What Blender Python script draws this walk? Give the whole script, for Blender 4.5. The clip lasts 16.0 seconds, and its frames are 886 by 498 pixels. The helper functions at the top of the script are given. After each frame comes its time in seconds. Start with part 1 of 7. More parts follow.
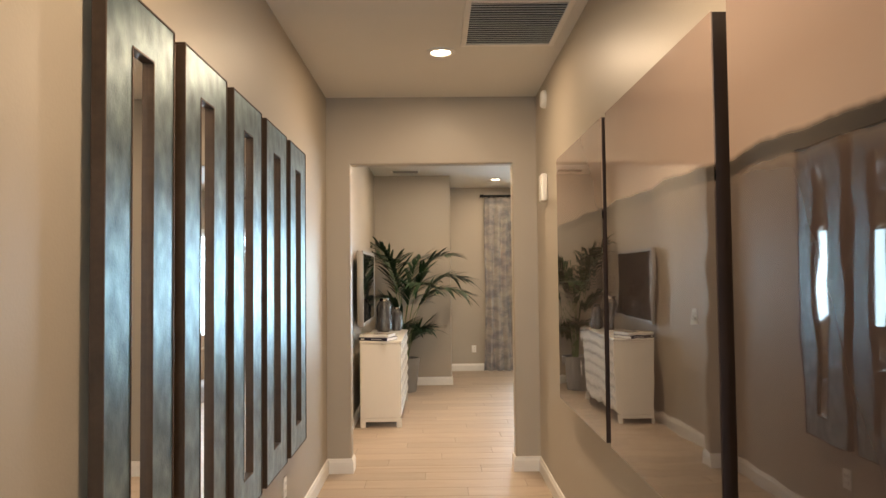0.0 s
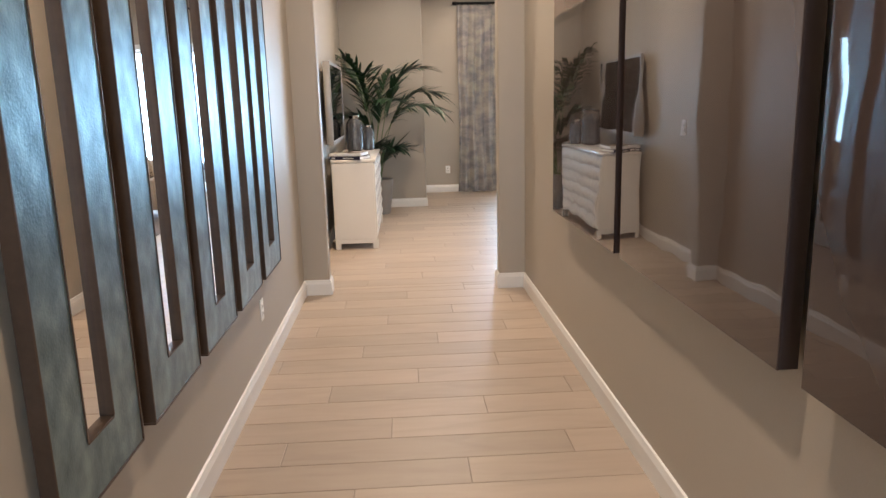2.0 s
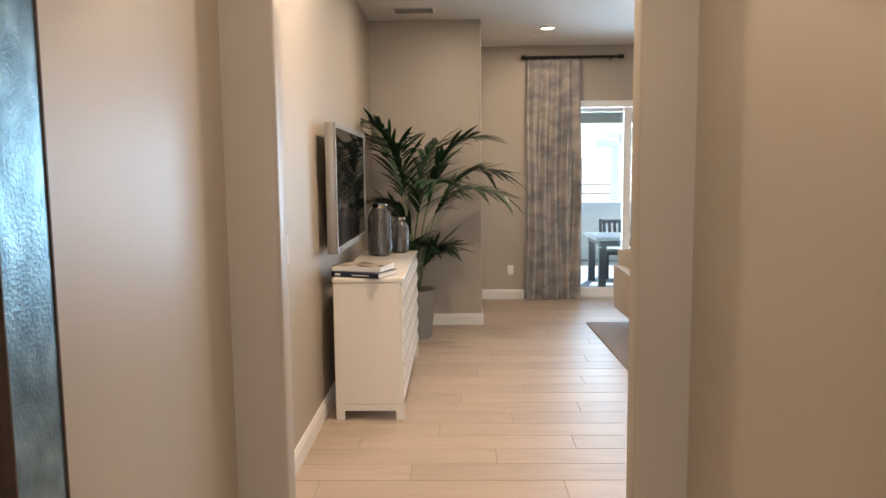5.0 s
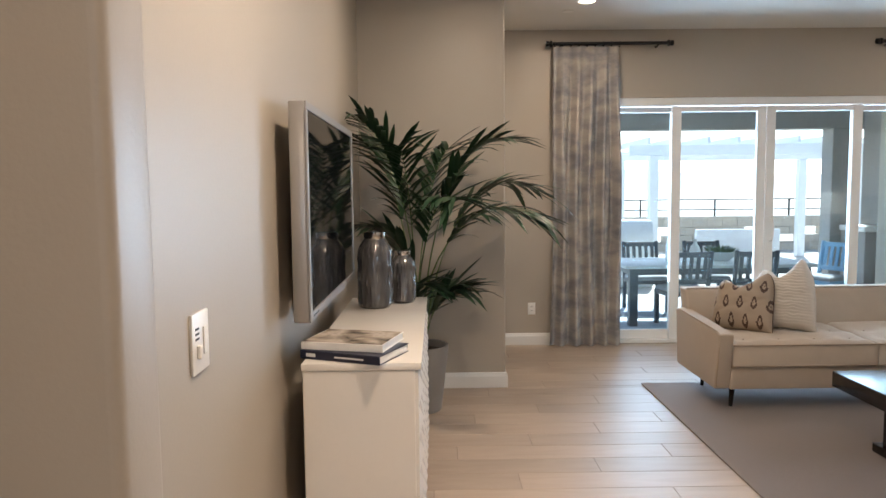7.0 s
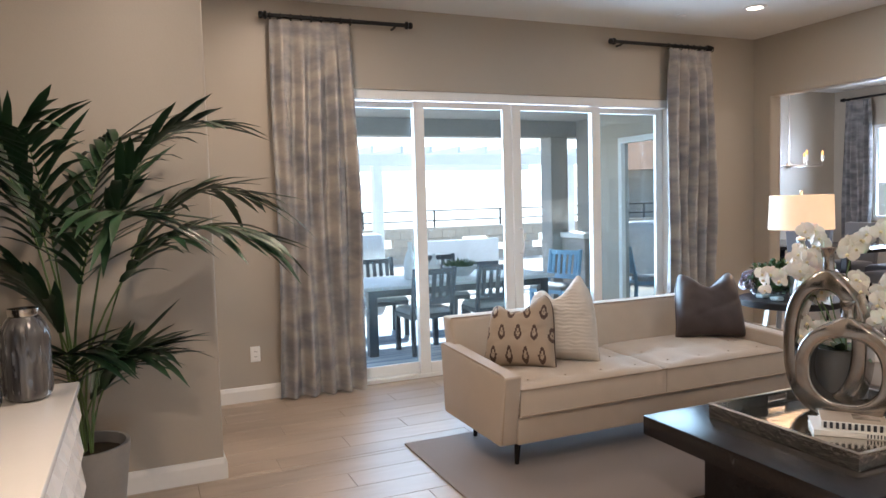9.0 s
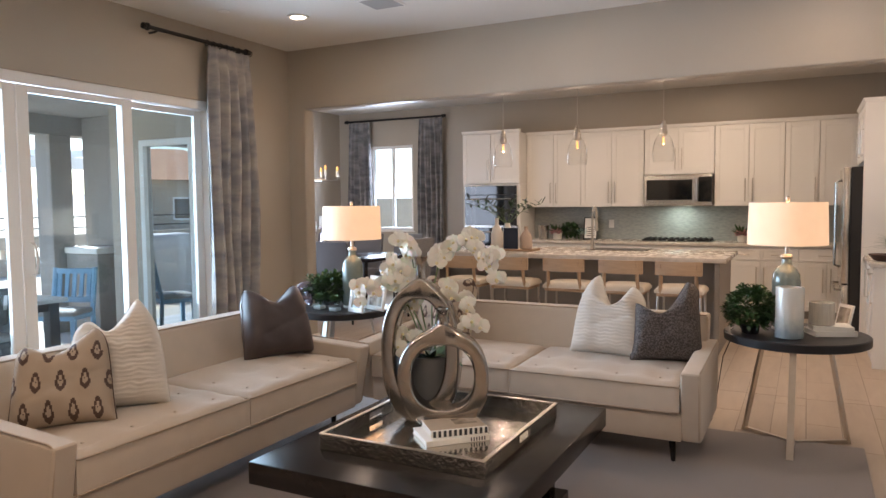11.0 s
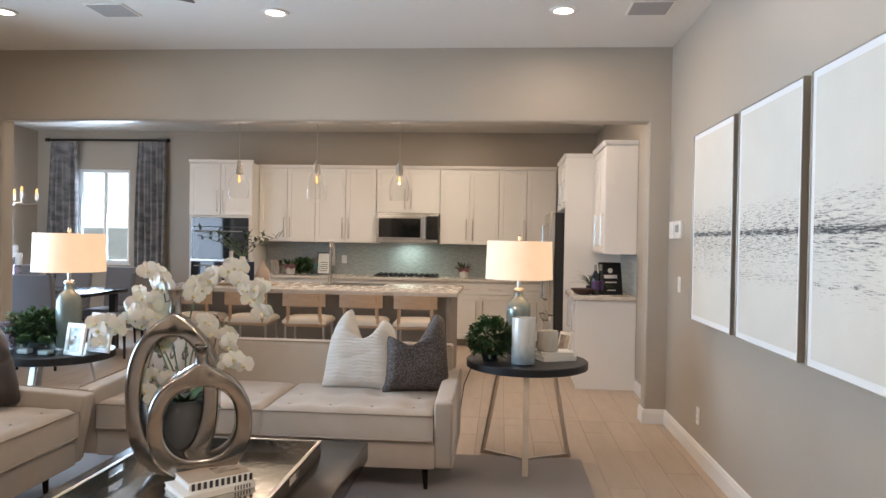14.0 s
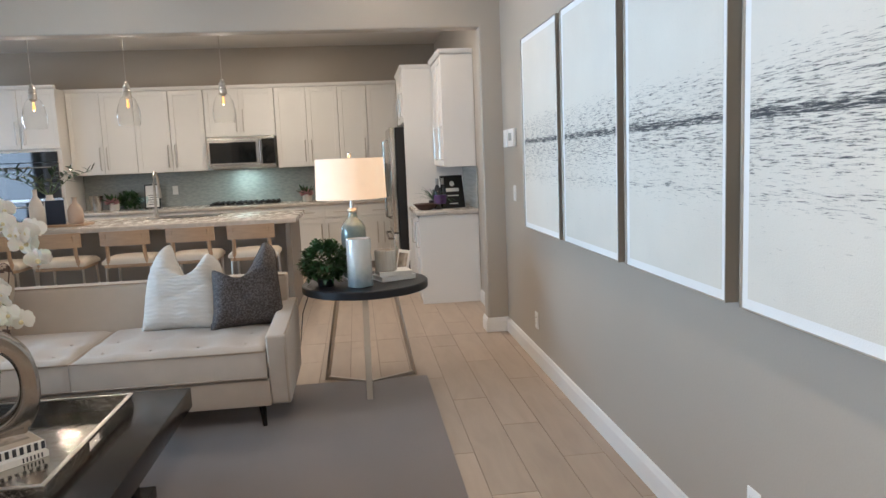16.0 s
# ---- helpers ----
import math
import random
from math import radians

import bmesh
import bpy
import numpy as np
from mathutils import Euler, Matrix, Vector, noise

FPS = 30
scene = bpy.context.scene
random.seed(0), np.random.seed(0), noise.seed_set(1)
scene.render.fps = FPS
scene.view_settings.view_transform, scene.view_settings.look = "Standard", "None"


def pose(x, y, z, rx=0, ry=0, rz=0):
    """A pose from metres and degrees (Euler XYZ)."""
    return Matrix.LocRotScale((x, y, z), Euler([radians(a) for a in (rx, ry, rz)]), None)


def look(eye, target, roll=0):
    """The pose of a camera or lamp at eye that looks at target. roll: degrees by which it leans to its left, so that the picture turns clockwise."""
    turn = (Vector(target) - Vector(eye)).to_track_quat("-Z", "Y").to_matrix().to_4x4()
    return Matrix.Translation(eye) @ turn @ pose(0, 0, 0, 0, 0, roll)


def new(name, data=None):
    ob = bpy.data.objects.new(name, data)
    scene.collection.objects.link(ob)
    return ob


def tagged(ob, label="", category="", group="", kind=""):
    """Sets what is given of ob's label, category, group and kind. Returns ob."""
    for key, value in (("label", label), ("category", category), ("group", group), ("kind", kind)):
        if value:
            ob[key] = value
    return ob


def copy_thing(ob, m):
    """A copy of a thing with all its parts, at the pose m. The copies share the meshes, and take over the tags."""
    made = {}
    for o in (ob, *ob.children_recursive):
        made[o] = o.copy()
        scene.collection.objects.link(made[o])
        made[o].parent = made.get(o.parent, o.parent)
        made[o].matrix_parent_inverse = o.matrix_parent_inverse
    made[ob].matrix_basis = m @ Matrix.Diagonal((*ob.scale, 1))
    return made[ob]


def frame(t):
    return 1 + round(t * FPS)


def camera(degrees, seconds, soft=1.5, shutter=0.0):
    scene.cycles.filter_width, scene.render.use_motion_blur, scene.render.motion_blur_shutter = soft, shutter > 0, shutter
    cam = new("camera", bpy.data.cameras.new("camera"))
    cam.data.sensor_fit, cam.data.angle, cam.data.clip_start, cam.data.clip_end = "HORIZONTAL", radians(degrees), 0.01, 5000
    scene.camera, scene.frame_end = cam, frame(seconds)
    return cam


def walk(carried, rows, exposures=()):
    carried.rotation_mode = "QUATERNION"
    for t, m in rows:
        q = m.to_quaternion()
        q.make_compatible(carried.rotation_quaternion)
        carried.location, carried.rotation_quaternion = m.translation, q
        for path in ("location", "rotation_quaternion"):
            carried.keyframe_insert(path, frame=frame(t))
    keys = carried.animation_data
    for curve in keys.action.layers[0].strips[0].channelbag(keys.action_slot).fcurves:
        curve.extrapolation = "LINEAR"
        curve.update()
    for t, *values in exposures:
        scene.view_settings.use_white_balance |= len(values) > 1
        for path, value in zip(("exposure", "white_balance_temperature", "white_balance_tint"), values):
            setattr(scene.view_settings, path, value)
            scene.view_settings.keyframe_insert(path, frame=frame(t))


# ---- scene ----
cam = camera(64.2, 16.0)
PATH = [
    (0, (0.853, -5.623, 1.545), (0.874, -3.624, 1.621), -0.6),
    (0.5, (0.807, -5.652, 1.585), (0.838, -3.683, 1.934), -0.1),
    (1, (0.773, -5.595, 1.552), (0.756, -3.605, 1.755), -0.6),
    (1.5, (0.737, -5.522, 1.472), (0.744, -3.541, 1.198), -1.4),
    (2, (0.769, -5.233, 1.424), (0.871, -3.278, 1.012), -1.5),
    (2.5, (0.734, -4.81, 1.423), (0.811, -2.852, 1.023), -0.8),
    (3, (0.659, -4.366, 1.452), (0.709, -2.406, 1.06), -0.9),
    (3.5, (0.698, -3.899, 1.449), (0.71, -1.927, 1.112), -0.1),
    (4, (0.735, -3.433, 1.446), (0.755, -1.451, 1.178), 1.3),
    (4.5, (0.785, -2.996, 1.463), (0.833, -1.009, 1.239), 0.6),
    (5, (0.818, -2.542, 1.496), (0.779, -0.554, 1.288), -0.6),
    (5.2, (0.773, -2.339, 1.472), (0.705, -0.35, 1.268), -0.5),
    (7.5, (0.555, -0.461, 1.5), (0.598, 1.533, 1.354), -0.3),
    (8, (0.563, -0.091, 1.499), (0.682, 1.902, 1.372), 0.3),
    (8.5, (0.634, 0.243, 1.488), (1.097, 2.184, 1.356), -0.6),
    (9, (0.711, 0.536, 1.468), (1.498, 2.37, 1.329), -1.6),
    (9.5, (0.746, 0.748, 1.483), (1.831, 2.424, 1.367), -0.9),
    (10, (0.716, 0.932, 1.483), (2.17, 2.3, 1.367), -0.5),
    (10.2, (0.721, 1.016, 1.476), (2.274, 2.271, 1.347), -0.7),
    (12.3, (0.834, 1.425, 1.42), (2.77, 1.926, 1.393), 1.2),
    (12.5, (0.823, 1.463, 1.429), (2.778, 1.885, 1.414), 1.4),
    (13, (0.779, 1.463, 1.432), (2.757, 1.759, 1.431), 1.3),
    (13.5, (0.768, 1.466, 1.425), (2.755, 1.695, 1.41), 1.2),
    (14, (0.764, 1.449, 1.422), (2.757, 1.612, 1.399), 1.0),
    (14.5, (0.782, 1.424, 1.43), (2.781, 1.419, 1.38), 0.2),
    (15, (0.776, 1.404, 1.432), (2.77, 1.271, 1.36), -0.5),
    (15.5, (0.826, 1.381, 1.427), (2.817, 1.23, 1.324), -1.0),
    (16, (0.972, 1.287, 1.405), (2.942, 1.055, 1.151), -2.4),
]
walk(cam, [(t, look(eye, target, roll)) for t, eye, target, roll in PATH], [(0, 1.88, 6950, 12), (0.5, 1.84, 7900, 14), (1, 1.82, 6700, 14), (2, 1.97, 5850, 13), (3, 1.97, 5800, 13), (3.5, 1.84, 6050, 15), (4.5, 1.81, 6200, 15), (5.2, 1.74, 6350, 14), (7.5, 1.66, 5850, 13), (8.5, 1.81, 5750, 15), (9.2, 1.80, 6000, 17), (10.2, 1.54, 6350, 21), (12.3, 1.77, 6200, 15), (14.5, 1.68, 5850, 12), (15.2, 1.62, 5700, 9), (16, 1.68, 5420, 9)])

# ---- world, sun, lamps ----
world = bpy.data.worlds.new("world")
scene.world = world
world.use_nodes = True
_wn = world.node_tree
_sky = _wn.nodes.new("ShaderNodeTexSky")
_sky.sky_type = "NISHITA"
_sky.sun_disc = False
_sky.sun_elevation = radians(47)
_sky.sun_rotation = radians(23)
_wn.links.new(_sky.outputs[0], _wn.nodes["Background"].inputs[0])
_wn.nodes["Background"].inputs[1].default_value = 0.14

sun = new("sun", bpy.data.lights.new("sun", "SUN"))
sun.data.energy, sun.data.angle, sun.data.color = 4.5, radians(0.5), (1.0, 0.95, 0.87)
sun.matrix_world = look((5, 12, 14), (0, 0, 0))

WARM = (1.0, 0.765, 0.53)


def lamp(name, kind, place, energy, size, color, target=None):
    """An area or point lamp that goes with a fitting."""
    ob = new(name, bpy.data.lights.new(name, kind))
    ob.data.energy, ob.data.color = energy, color
    if kind == "AREA":
        ob.data.shape, ob.data.size = "DISK", size
        ob.matrix_world = look(place, target or (place[0], place[1] + 0.0001, place[2] - 1))
    else:
        ob.data.shadow_soft_size = size
        ob.location = place
    return ob


def daylight(name, centre, target, w, h, energy, color):
    ob = new(name, bpy.data.lights.new(name, "AREA"))
    ob.data.shape, ob.data.size, ob.data.size_y = "RECTANGLE", w, h
    ob.data.energy, ob.data.color = energy, color
    ob.data.spread = radians(112 if w > 2 else 140)
    ob.matrix_world = look(centre, target)
    return ob


daylight("daylight_slider", (3.7, 6.16, 1.42), (3.7, 0, 2.1), 3.3, 1.7, 44, (0.70, 0.85, 1.0))
# unseen opening, added for the bluish light on the hall walls
daylight("daylight_entry", (0.83, -8.05, 1.4), (0.83, 0, 1.2), 0.8, 1.7, 7, (0.58, 0.82, 1.0))
daylight("daylight_dining", (10.98, 7.4, 1.7), (5, 7.4, 1.4), 0.8, 1.35, 20, (0.72, 0.86, 1.0))
daylight("daylight_dining_door", (6.66, 7.4, 1.2), (10, 7.4, 1.0), 1.3, 2.1, 8, (0.72, 0.86, 1.0))

# ---- materials ----


def mat(name, color, rough=0.5, metal=0.0, vary=0.06, scale=6.0, bump=0.0, bscale=60.0, coat=0.0, sheen=0.0, emit=None, power=0.0, stretch=(1, 1, 1), rand=0.0):
    """A principled material with colour variation at two scales, wear in the gloss and fine relief."""
    m = bpy.data.materials.new(name)
    m.use_nodes = True
    nt = m.node_tree
    b = nt.nodes["Principled BSDF"]
    b.inputs["Roughness"].default_value = rough
    b.inputs["Metallic"].default_value = metal
    b.inputs["Coat Weight"].default_value = coat
    b.inputs["Coat Roughness"].default_value = 0.05
    b.inputs["Sheen Weight"].default_value = sheen
    tc = nt.nodes.new("ShaderNodeTexCoord")
    mp = nt.nodes.new("ShaderNodeMapping")
    mp.inputs["Scale"].default_value = stretch
    nt.links.new(tc.outputs["Object"], mp.inputs[0])
    n1 = nt.nodes.new("ShaderNodeTexNoise")
    n1.inputs["Scale"].default_value = scale
    n1.inputs["Detail"].default_value = 6
    n2 = nt.nodes.new("ShaderNodeTexNoise")
    n2.inputs["Scale"].default_value = bscale
    n2.inputs["Detail"].default_value = 3
    nt.links.new(mp.outputs[0], n1.inputs[0])
    nt.links.new(mp.outputs[0], n2.inputs[0])
    mix = nt.nodes.new("ShaderNodeMath")
    mix.operation = "MULTIPLY_ADD"
    mix.inputs[1].default_value = 0.35
    nt.links.new(n2.outputs[0], mix.inputs[0])
    nt.links.new(n1.outputs[0], mix.inputs[2])
    r = nt.nodes.new("ShaderNodeMapRange")
    r.inputs[1].default_value, r.inputs[2].default_value = 0.35, 1.0
    r.inputs[3].default_value, r.inputs[4].default_value = 1 - vary, 1 + vary
    nt.links.new(mix.outputs[0], r.inputs[0])
    val = r.outputs[0]
    if rand:
        oi = nt.nodes.new("ShaderNodeObjectInfo")
        rr = nt.nodes.new("ShaderNodeMapRange")
        rr.inputs[3].default_value, rr.inputs[4].default_value = 1 - rand, 1 + rand
        nt.links.new(oi.outputs["Random"], rr.inputs[0])
        mu = nt.nodes.new("ShaderNodeMath")
        mu.operation = "MULTIPLY"
        nt.links.new(val, mu.inputs[0])
        nt.links.new(rr.outputs[0], mu.inputs[1])
        val = mu.outputs[0]
    hv = nt.nodes.new("ShaderNodeHueSaturation")
    hv.inputs["Color"].default_value = (*color, 1)
    nt.links.new(val, hv.inputs["Value"])
    nt.links.new(hv.outputs[0], b.inputs["Base Color"])
    rg = nt.nodes.new("ShaderNodeMapRange")
    rg.inputs[3].default_value, rg.inputs[4].default_value = max(0.0, rough * 0.85), min(1.0, rough * 1.15)
    nt.links.new(n1.outputs[0], rg.inputs[0])
    nt.links.new(rg.outputs[0], b.inputs["Roughness"])
    if bump:
        bp = nt.nodes.new("ShaderNodeBump")
        bp.inputs["Strength"].default_value = bump
        bp.inputs["Distance"].default_value = 0.004
        nt.links.new(n2.outputs[0], bp.inputs["Height"])
        nt.links.new(bp.outputs[0], b.inputs["Normal"])
    if emit:
        b.inputs["Emission Color"].default_value = (*emit, 1)
        b.inputs["Emission Strength"].default_value = power
    return m


def glass(name, tint=(1, 1, 1), rough=0.0, mirror=0.05):
    """Thin clear pane: mostly straight through, with a mirror part that grows at grazing angles."""
    m = bpy.data.materials.new(name)
    m.use_nodes = True
    nt = m.node_tree
    for n in list(nt.nodes):
        if n.type != "OUTPUT_MATERIAL":
            nt.nodes.remove(n)
    out = next(n for n in nt.nodes if n.type == "OUTPUT_MATERIAL")
    tr = nt.nodes.new("ShaderNodeBsdfTransparent")
    tr.inputs[0].default_value = (*tint, 1)
    gl = nt.nodes.new("ShaderNodeBsdfGlossy")
    gl.inputs["Roughness"].default_value = rough
    fr = nt.nodes.new("ShaderNodeLayerWeight")
    fr.inputs[0].default_value = 0.5
    pw = nt.nodes.new("ShaderNodeMath")
    pw.operation = "POWER"
    pw.inputs[1].default_value = 4.0
    ad = nt.nodes.new("ShaderNodeMath")
    ad.operation = "MULTIPLY_ADD"
    ad.inputs[1].default_value, ad.inputs[2].default_value = 0.8, mirror
    nt.links.new(fr.outputs["Facing"], pw.inputs[0])
    nt.links.new(pw.outputs[0], ad.inputs[0])
    mx = nt.nodes.new("ShaderNodeMixShader")
    nt.links.new(ad.outputs[0], mx.inputs[0])
    nt.links.new(tr.outputs[0], mx.inputs[1])
    nt.links.new(gl.outputs[0], mx.inputs[2])
    nt.links.new(mx.outputs[0], out.inputs[0])
    return m


def ramp_mat(name, stops, rough=0.5, metal=0.0, scale=(1, 1, 1), noise_scale=4.0, distort=0.0, axis=None, bump=0.0, coat=0.0, detail=8):
    """A material whose colours follow a stretched noise, or a height with a noisy edge."""
    m = bpy.data.materials.new(name)
    m.use_nodes = True
    nt = m.node_tree
    b = nt.nodes["Principled BSDF"]
    b.inputs["Roughness"].default_value, b.inputs["Metallic"].default_value = rough, metal
    b.inputs["Coat Weight"].default_value = coat
    b.inputs["Coat Roughness"].default_value = 0.02
    tc = nt.nodes.new("ShaderNodeTexCoord")
    mp = nt.nodes.new("ShaderNodeMapping")
    mp.inputs["Scale"].default_value = scale
    nt.links.new(tc.outputs["Object"], mp.inputs[0])
    nz = nt.nodes.new("ShaderNodeTexNoise")
    nz.inputs["Scale"].default_value, nz.inputs["Detail"].default_value = noise_scale, detail
    nz.inputs["Distortion"].default_value = distort
    nt.links.new(mp.outputs[0], nz.inputs[0])
    src = nz.outputs[0]
    if axis is not None:
        sep = nt.nodes.new("ShaderNodeSeparateXYZ")
        nt.links.new(tc.outputs["Object"], sep.inputs[0])
        ma = nt.nodes.new("ShaderNodeMath")
        ma.operation = "MULTIPLY_ADD"
        ma.inputs[1].default_value = 0.1
        nt.links.new(nz.outputs[0], ma.inputs[0])
        nt.links.new(sep.outputs[axis], ma.inputs[2])
        src = ma.outputs[0]
    cr = nt.nodes.new("ShaderNodeValToRGB")
    while len(cr.color_ramp.elements) < len(stops):
        cr.color_ramp.elements.new(0.5)
    for e, (p, c) in zip(cr.color_ramp.elements, stops):
        e.position, e.color = p, (*c, 1)
    nt.links.new(src, cr.inputs[0])
    nt.links.new(cr.outputs[0], b.inputs["Base Color"])
    if bump:
        bp = nt.nodes.new("ShaderNodeBump")
        bp.inputs["Strength"].default_value, bp.inputs["Distance"].default_value = bump, 0.004
        nt.links.new(nz.outputs[0], bp.inputs["Height"])
        nt.links.new(bp.outputs[0], b.inputs["Normal"])
    return m


PAINT = mat("greige_paint", (0.405, 0.36, 0.295), 0.42, vary=0.035, scale=1.5, bump=0.10, bscale=110)
CEIL = mat("ceiling_paint", (0.72, 0.70, 0.66), 0.8, vary=0.03, scale=1.2, bump=0.12, bscale=90)
TRIM = mat("white_trim_paint", (0.78, 0.76, 0.72), 0.4, vary=0.03)
GROUT = mat("grout", (0.30, 0.245, 0.195), 0.9, vary=0.1)
PLANK = ramp_mat("plank_tile", [(0.25, (0.40, 0.316, 0.242)), (0.5, (0.44, 0.352, 0.272)), (0.75, (0.47, 0.38, 0.293))], 0.46, scale=(1.2, 6, 1), noise_scale=2.2, distort=0.6, bump=0.06)
_oi = PLANK.node_tree.nodes.new("ShaderNodeObjectInfo")
_mr = PLANK.node_tree.nodes.new("ShaderNodeMapRange")
_mr.inputs[3].default_value, _mr.inputs[4].default_value = 0.91, 1.08
_hv = PLANK.node_tree.nodes.new("ShaderNodeHueSaturation")
PLANK.node_tree.links.new(_oi.outputs["Random"], _mr.inputs[0])
PLANK.node_tree.links.new(_mr.outputs[0], _hv.inputs["Value"])
_bs = PLANK.node_tree.nodes["Principled BSDF"]
PLANK.node_tree.links.new(_bs.inputs["Base Color"].links[0].from_socket, _hv.inputs["Color"])
PLANK.node_tree.links.new(_hv.outputs[0], _bs.inputs["Base Color"])
_cb = PLANK.node_tree.nodes.new("ShaderNodeCombineXYZ")
_ml = PLANK.node_tree.nodes.new("ShaderNodeMath")
_ml.operation = "MULTIPLY"
_ml.inputs[1].default_value = 40.0
PLANK.node_tree.links.new(_oi.outputs["Random"], _ml.inputs[0])
for _k in (0, 1, 2):
    PLANK.node_tree.links.new(_ml.outputs[0], _cb.inputs[_k])
_mpn = next(n for n in PLANK.node_tree.nodes if n.type == "MAPPING")
PLANK.node_tree.links.new(_cb.outputs[0], _mpn.inputs["Location"])

LINEN = mat("sofa_linen", (0.44, 0.37, 0.295), 0.85, vary=0.06, scale=9, bump=0.35, bscale=420, sheen=0.25)
PIPING = mat("sofa_piping", (0.36, 0.29, 0.22), 0.85, vary=0.05)
RUG = mat("rug_pile", (0.18, 0.145, 0.132), 0.95, vary=0.10, scale=3, bump=0.5, bscale=500, sheen=0.3)
BLACKWOOD = mat("espresso_wood", (0.014, 0.011, 0.010), 0.2, vary=0.25, scale=5, bump=0.05, bscale=40, coat=0.0, stretch=(1, 8, 8))
DARKTOP = mat("black_tabletop", (0.016, 0.016, 0.018), 0.4, vary=0.2, scale=12, bump=0.1, bscale=150)
for _m in (BLACKWOOD, DARKTOP):
    _m.node_tree.nodes["Principled BSDF"].inputs["Specular IOR Level"].default_value = 0.3
NICKEL = mat("brushed_nickel", (0.56, 0.52, 0.47), 0.3, 1.0, vary=0.06, scale=30, bump=0.03, bscale=200)
CHROME = mat("polished_nickel", (0.50, 0.46, 0.41), 0.17, 1.0, vary=0.08, scale=7, bump=0.12, bscale=22)
BLACKIRON = mat("black_iron", (0.012, 0.012, 0.012), 0.5, 0.3, vary=0.2)
WHITELAC = mat("white_lacquer", (0.72, 0.68, 0.62), 0.25, vary=0.03, scale=3, coat=0.3)
CABINET = mat("white_cabinet_paint", (0.76, 0.74, 0.70), 0.35, vary=0.02, scale=2)
VINYL = mat("white_vinyl", (0.80, 0.80, 0.78), 0.35, vary=0.02)
STEEL = mat("stainless_steel", (0.55, 0.53, 0.50), 0.25, 1.0, vary=0.05, scale=4, stretch=(1, 1, 20))
SCREEN = mat("matt_dark_screen", (0.006, 0.007, 0.008), 0.05, vary=0.1)
SCREEN.node_tree.nodes["Principled BSDF"].inputs["Specular IOR Level"].default_value = 0.18
BLACKGLASS = mat("black_glass", (0.008, 0.009, 0.011), 0.04, vary=0.1, coat=1.0)
PLASTIC = mat("white_plastic", (0.8, 0.79, 0.76), 0.35, vary=0.02)
QUARTZ = mat("quartz_counter", (0.55, 0.50, 0.44), 0.27, vary=0.06, scale=14, bscale=120)
ISLANDPAINT = mat("island_taupe_panel", (0.26, 0.23, 0.20), 0.45, vary=0.06)
SPLASH = ramp_mat("glass_mosaic_splash", [(0.3, (0.30, 0.32, 0.31)), (0.7, (0.40, 0.42, 0.40))], 0.15, scale=(1, 6, 20), noise_scale=3, bump=0.15)
CLEAR = glass("clear_glass", (0.88, 0.98, 1.0))
PENDGLASS = glass("pendant_glass", (0.99, 0.99, 0.985), mirror=0.03)
DOORGLASS = glass("dark_door_glass", (0.22, 0.30, 0.31), mirror=0.55)
LEAF = mat("palm_leaf", (0.018, 0.05, 0.02), 0.4, vary=0.35, scale=4, stretch=(1, 1, 1))
LEAF2 = mat("shrub_leaf", (0.035, 0.085, 0.025), 0.5, vary=0.4, scale=20)
STEM = mat("green_stem", (0.10, 0.16, 0.05), 0.5, vary=0.2)
BULB = mat("filament_bulb", (0.45, 0.20, 0.06), 0.3, emit=(1.0, 0.40, 0.10), power=0.7)
CANGLOW = mat("downlight_lens", (1, 1, 1), 0.3, emit=(1.0, 0.80, 0.58), power=4.5)

# ---- building helpers ----


def bx(bm, x0, x1, y0, y1, z0, z1, bevel=0.0, seg=1):
    """Adds a box, with bevelled edges if wanted."""
    r = bmesh.ops.create_cube(bm, size=1.0, matrix=Matrix.Translation(((x0 + x1) / 2, (y0 + y1) / 2, (z0 + z1) / 2)) @ Matrix.Diagonal((abs(x1 - x0), abs(y1 - y0), abs(z1 - z0), 1)))
    if bevel:
        es = list({e for v in r["verts"] for e in v.link_edges})
        r2 = bmesh.ops.bevel(bm, geom=es, offset=bevel, segments=seg, affect="EDGES", profile=0.5)
    return bm


def box(*a, **k):
    return bx(bmesh.new(), *a, **k)


def rev(profile, seg=24, cx=0.0, cy=0.0, bm=None, rx=1.0, ry=1.0):
    """A turned body from (radius, height) pairs, closed at the ends."""
    bm = bm or bmesh.new()
    rings = []
    for r, z in profile:
        r = max(r, 0.0004)
        rings.append([bm.verts.new((cx + rx * r * math.cos(2 * math.pi * i / seg), cy + ry * r * math.sin(2 * math.pi * i / seg), z)) for i in range(seg)])
    for a, b in zip(rings, rings[1:]):
        for i in range(seg):
            bm.faces.new((a[i], a[(i + 1) % seg], b[(i + 1) % seg], b[i]))
    bm.faces.new(list(reversed(rings[0])))
    bm.faces.new(rings[-1])
    return bm


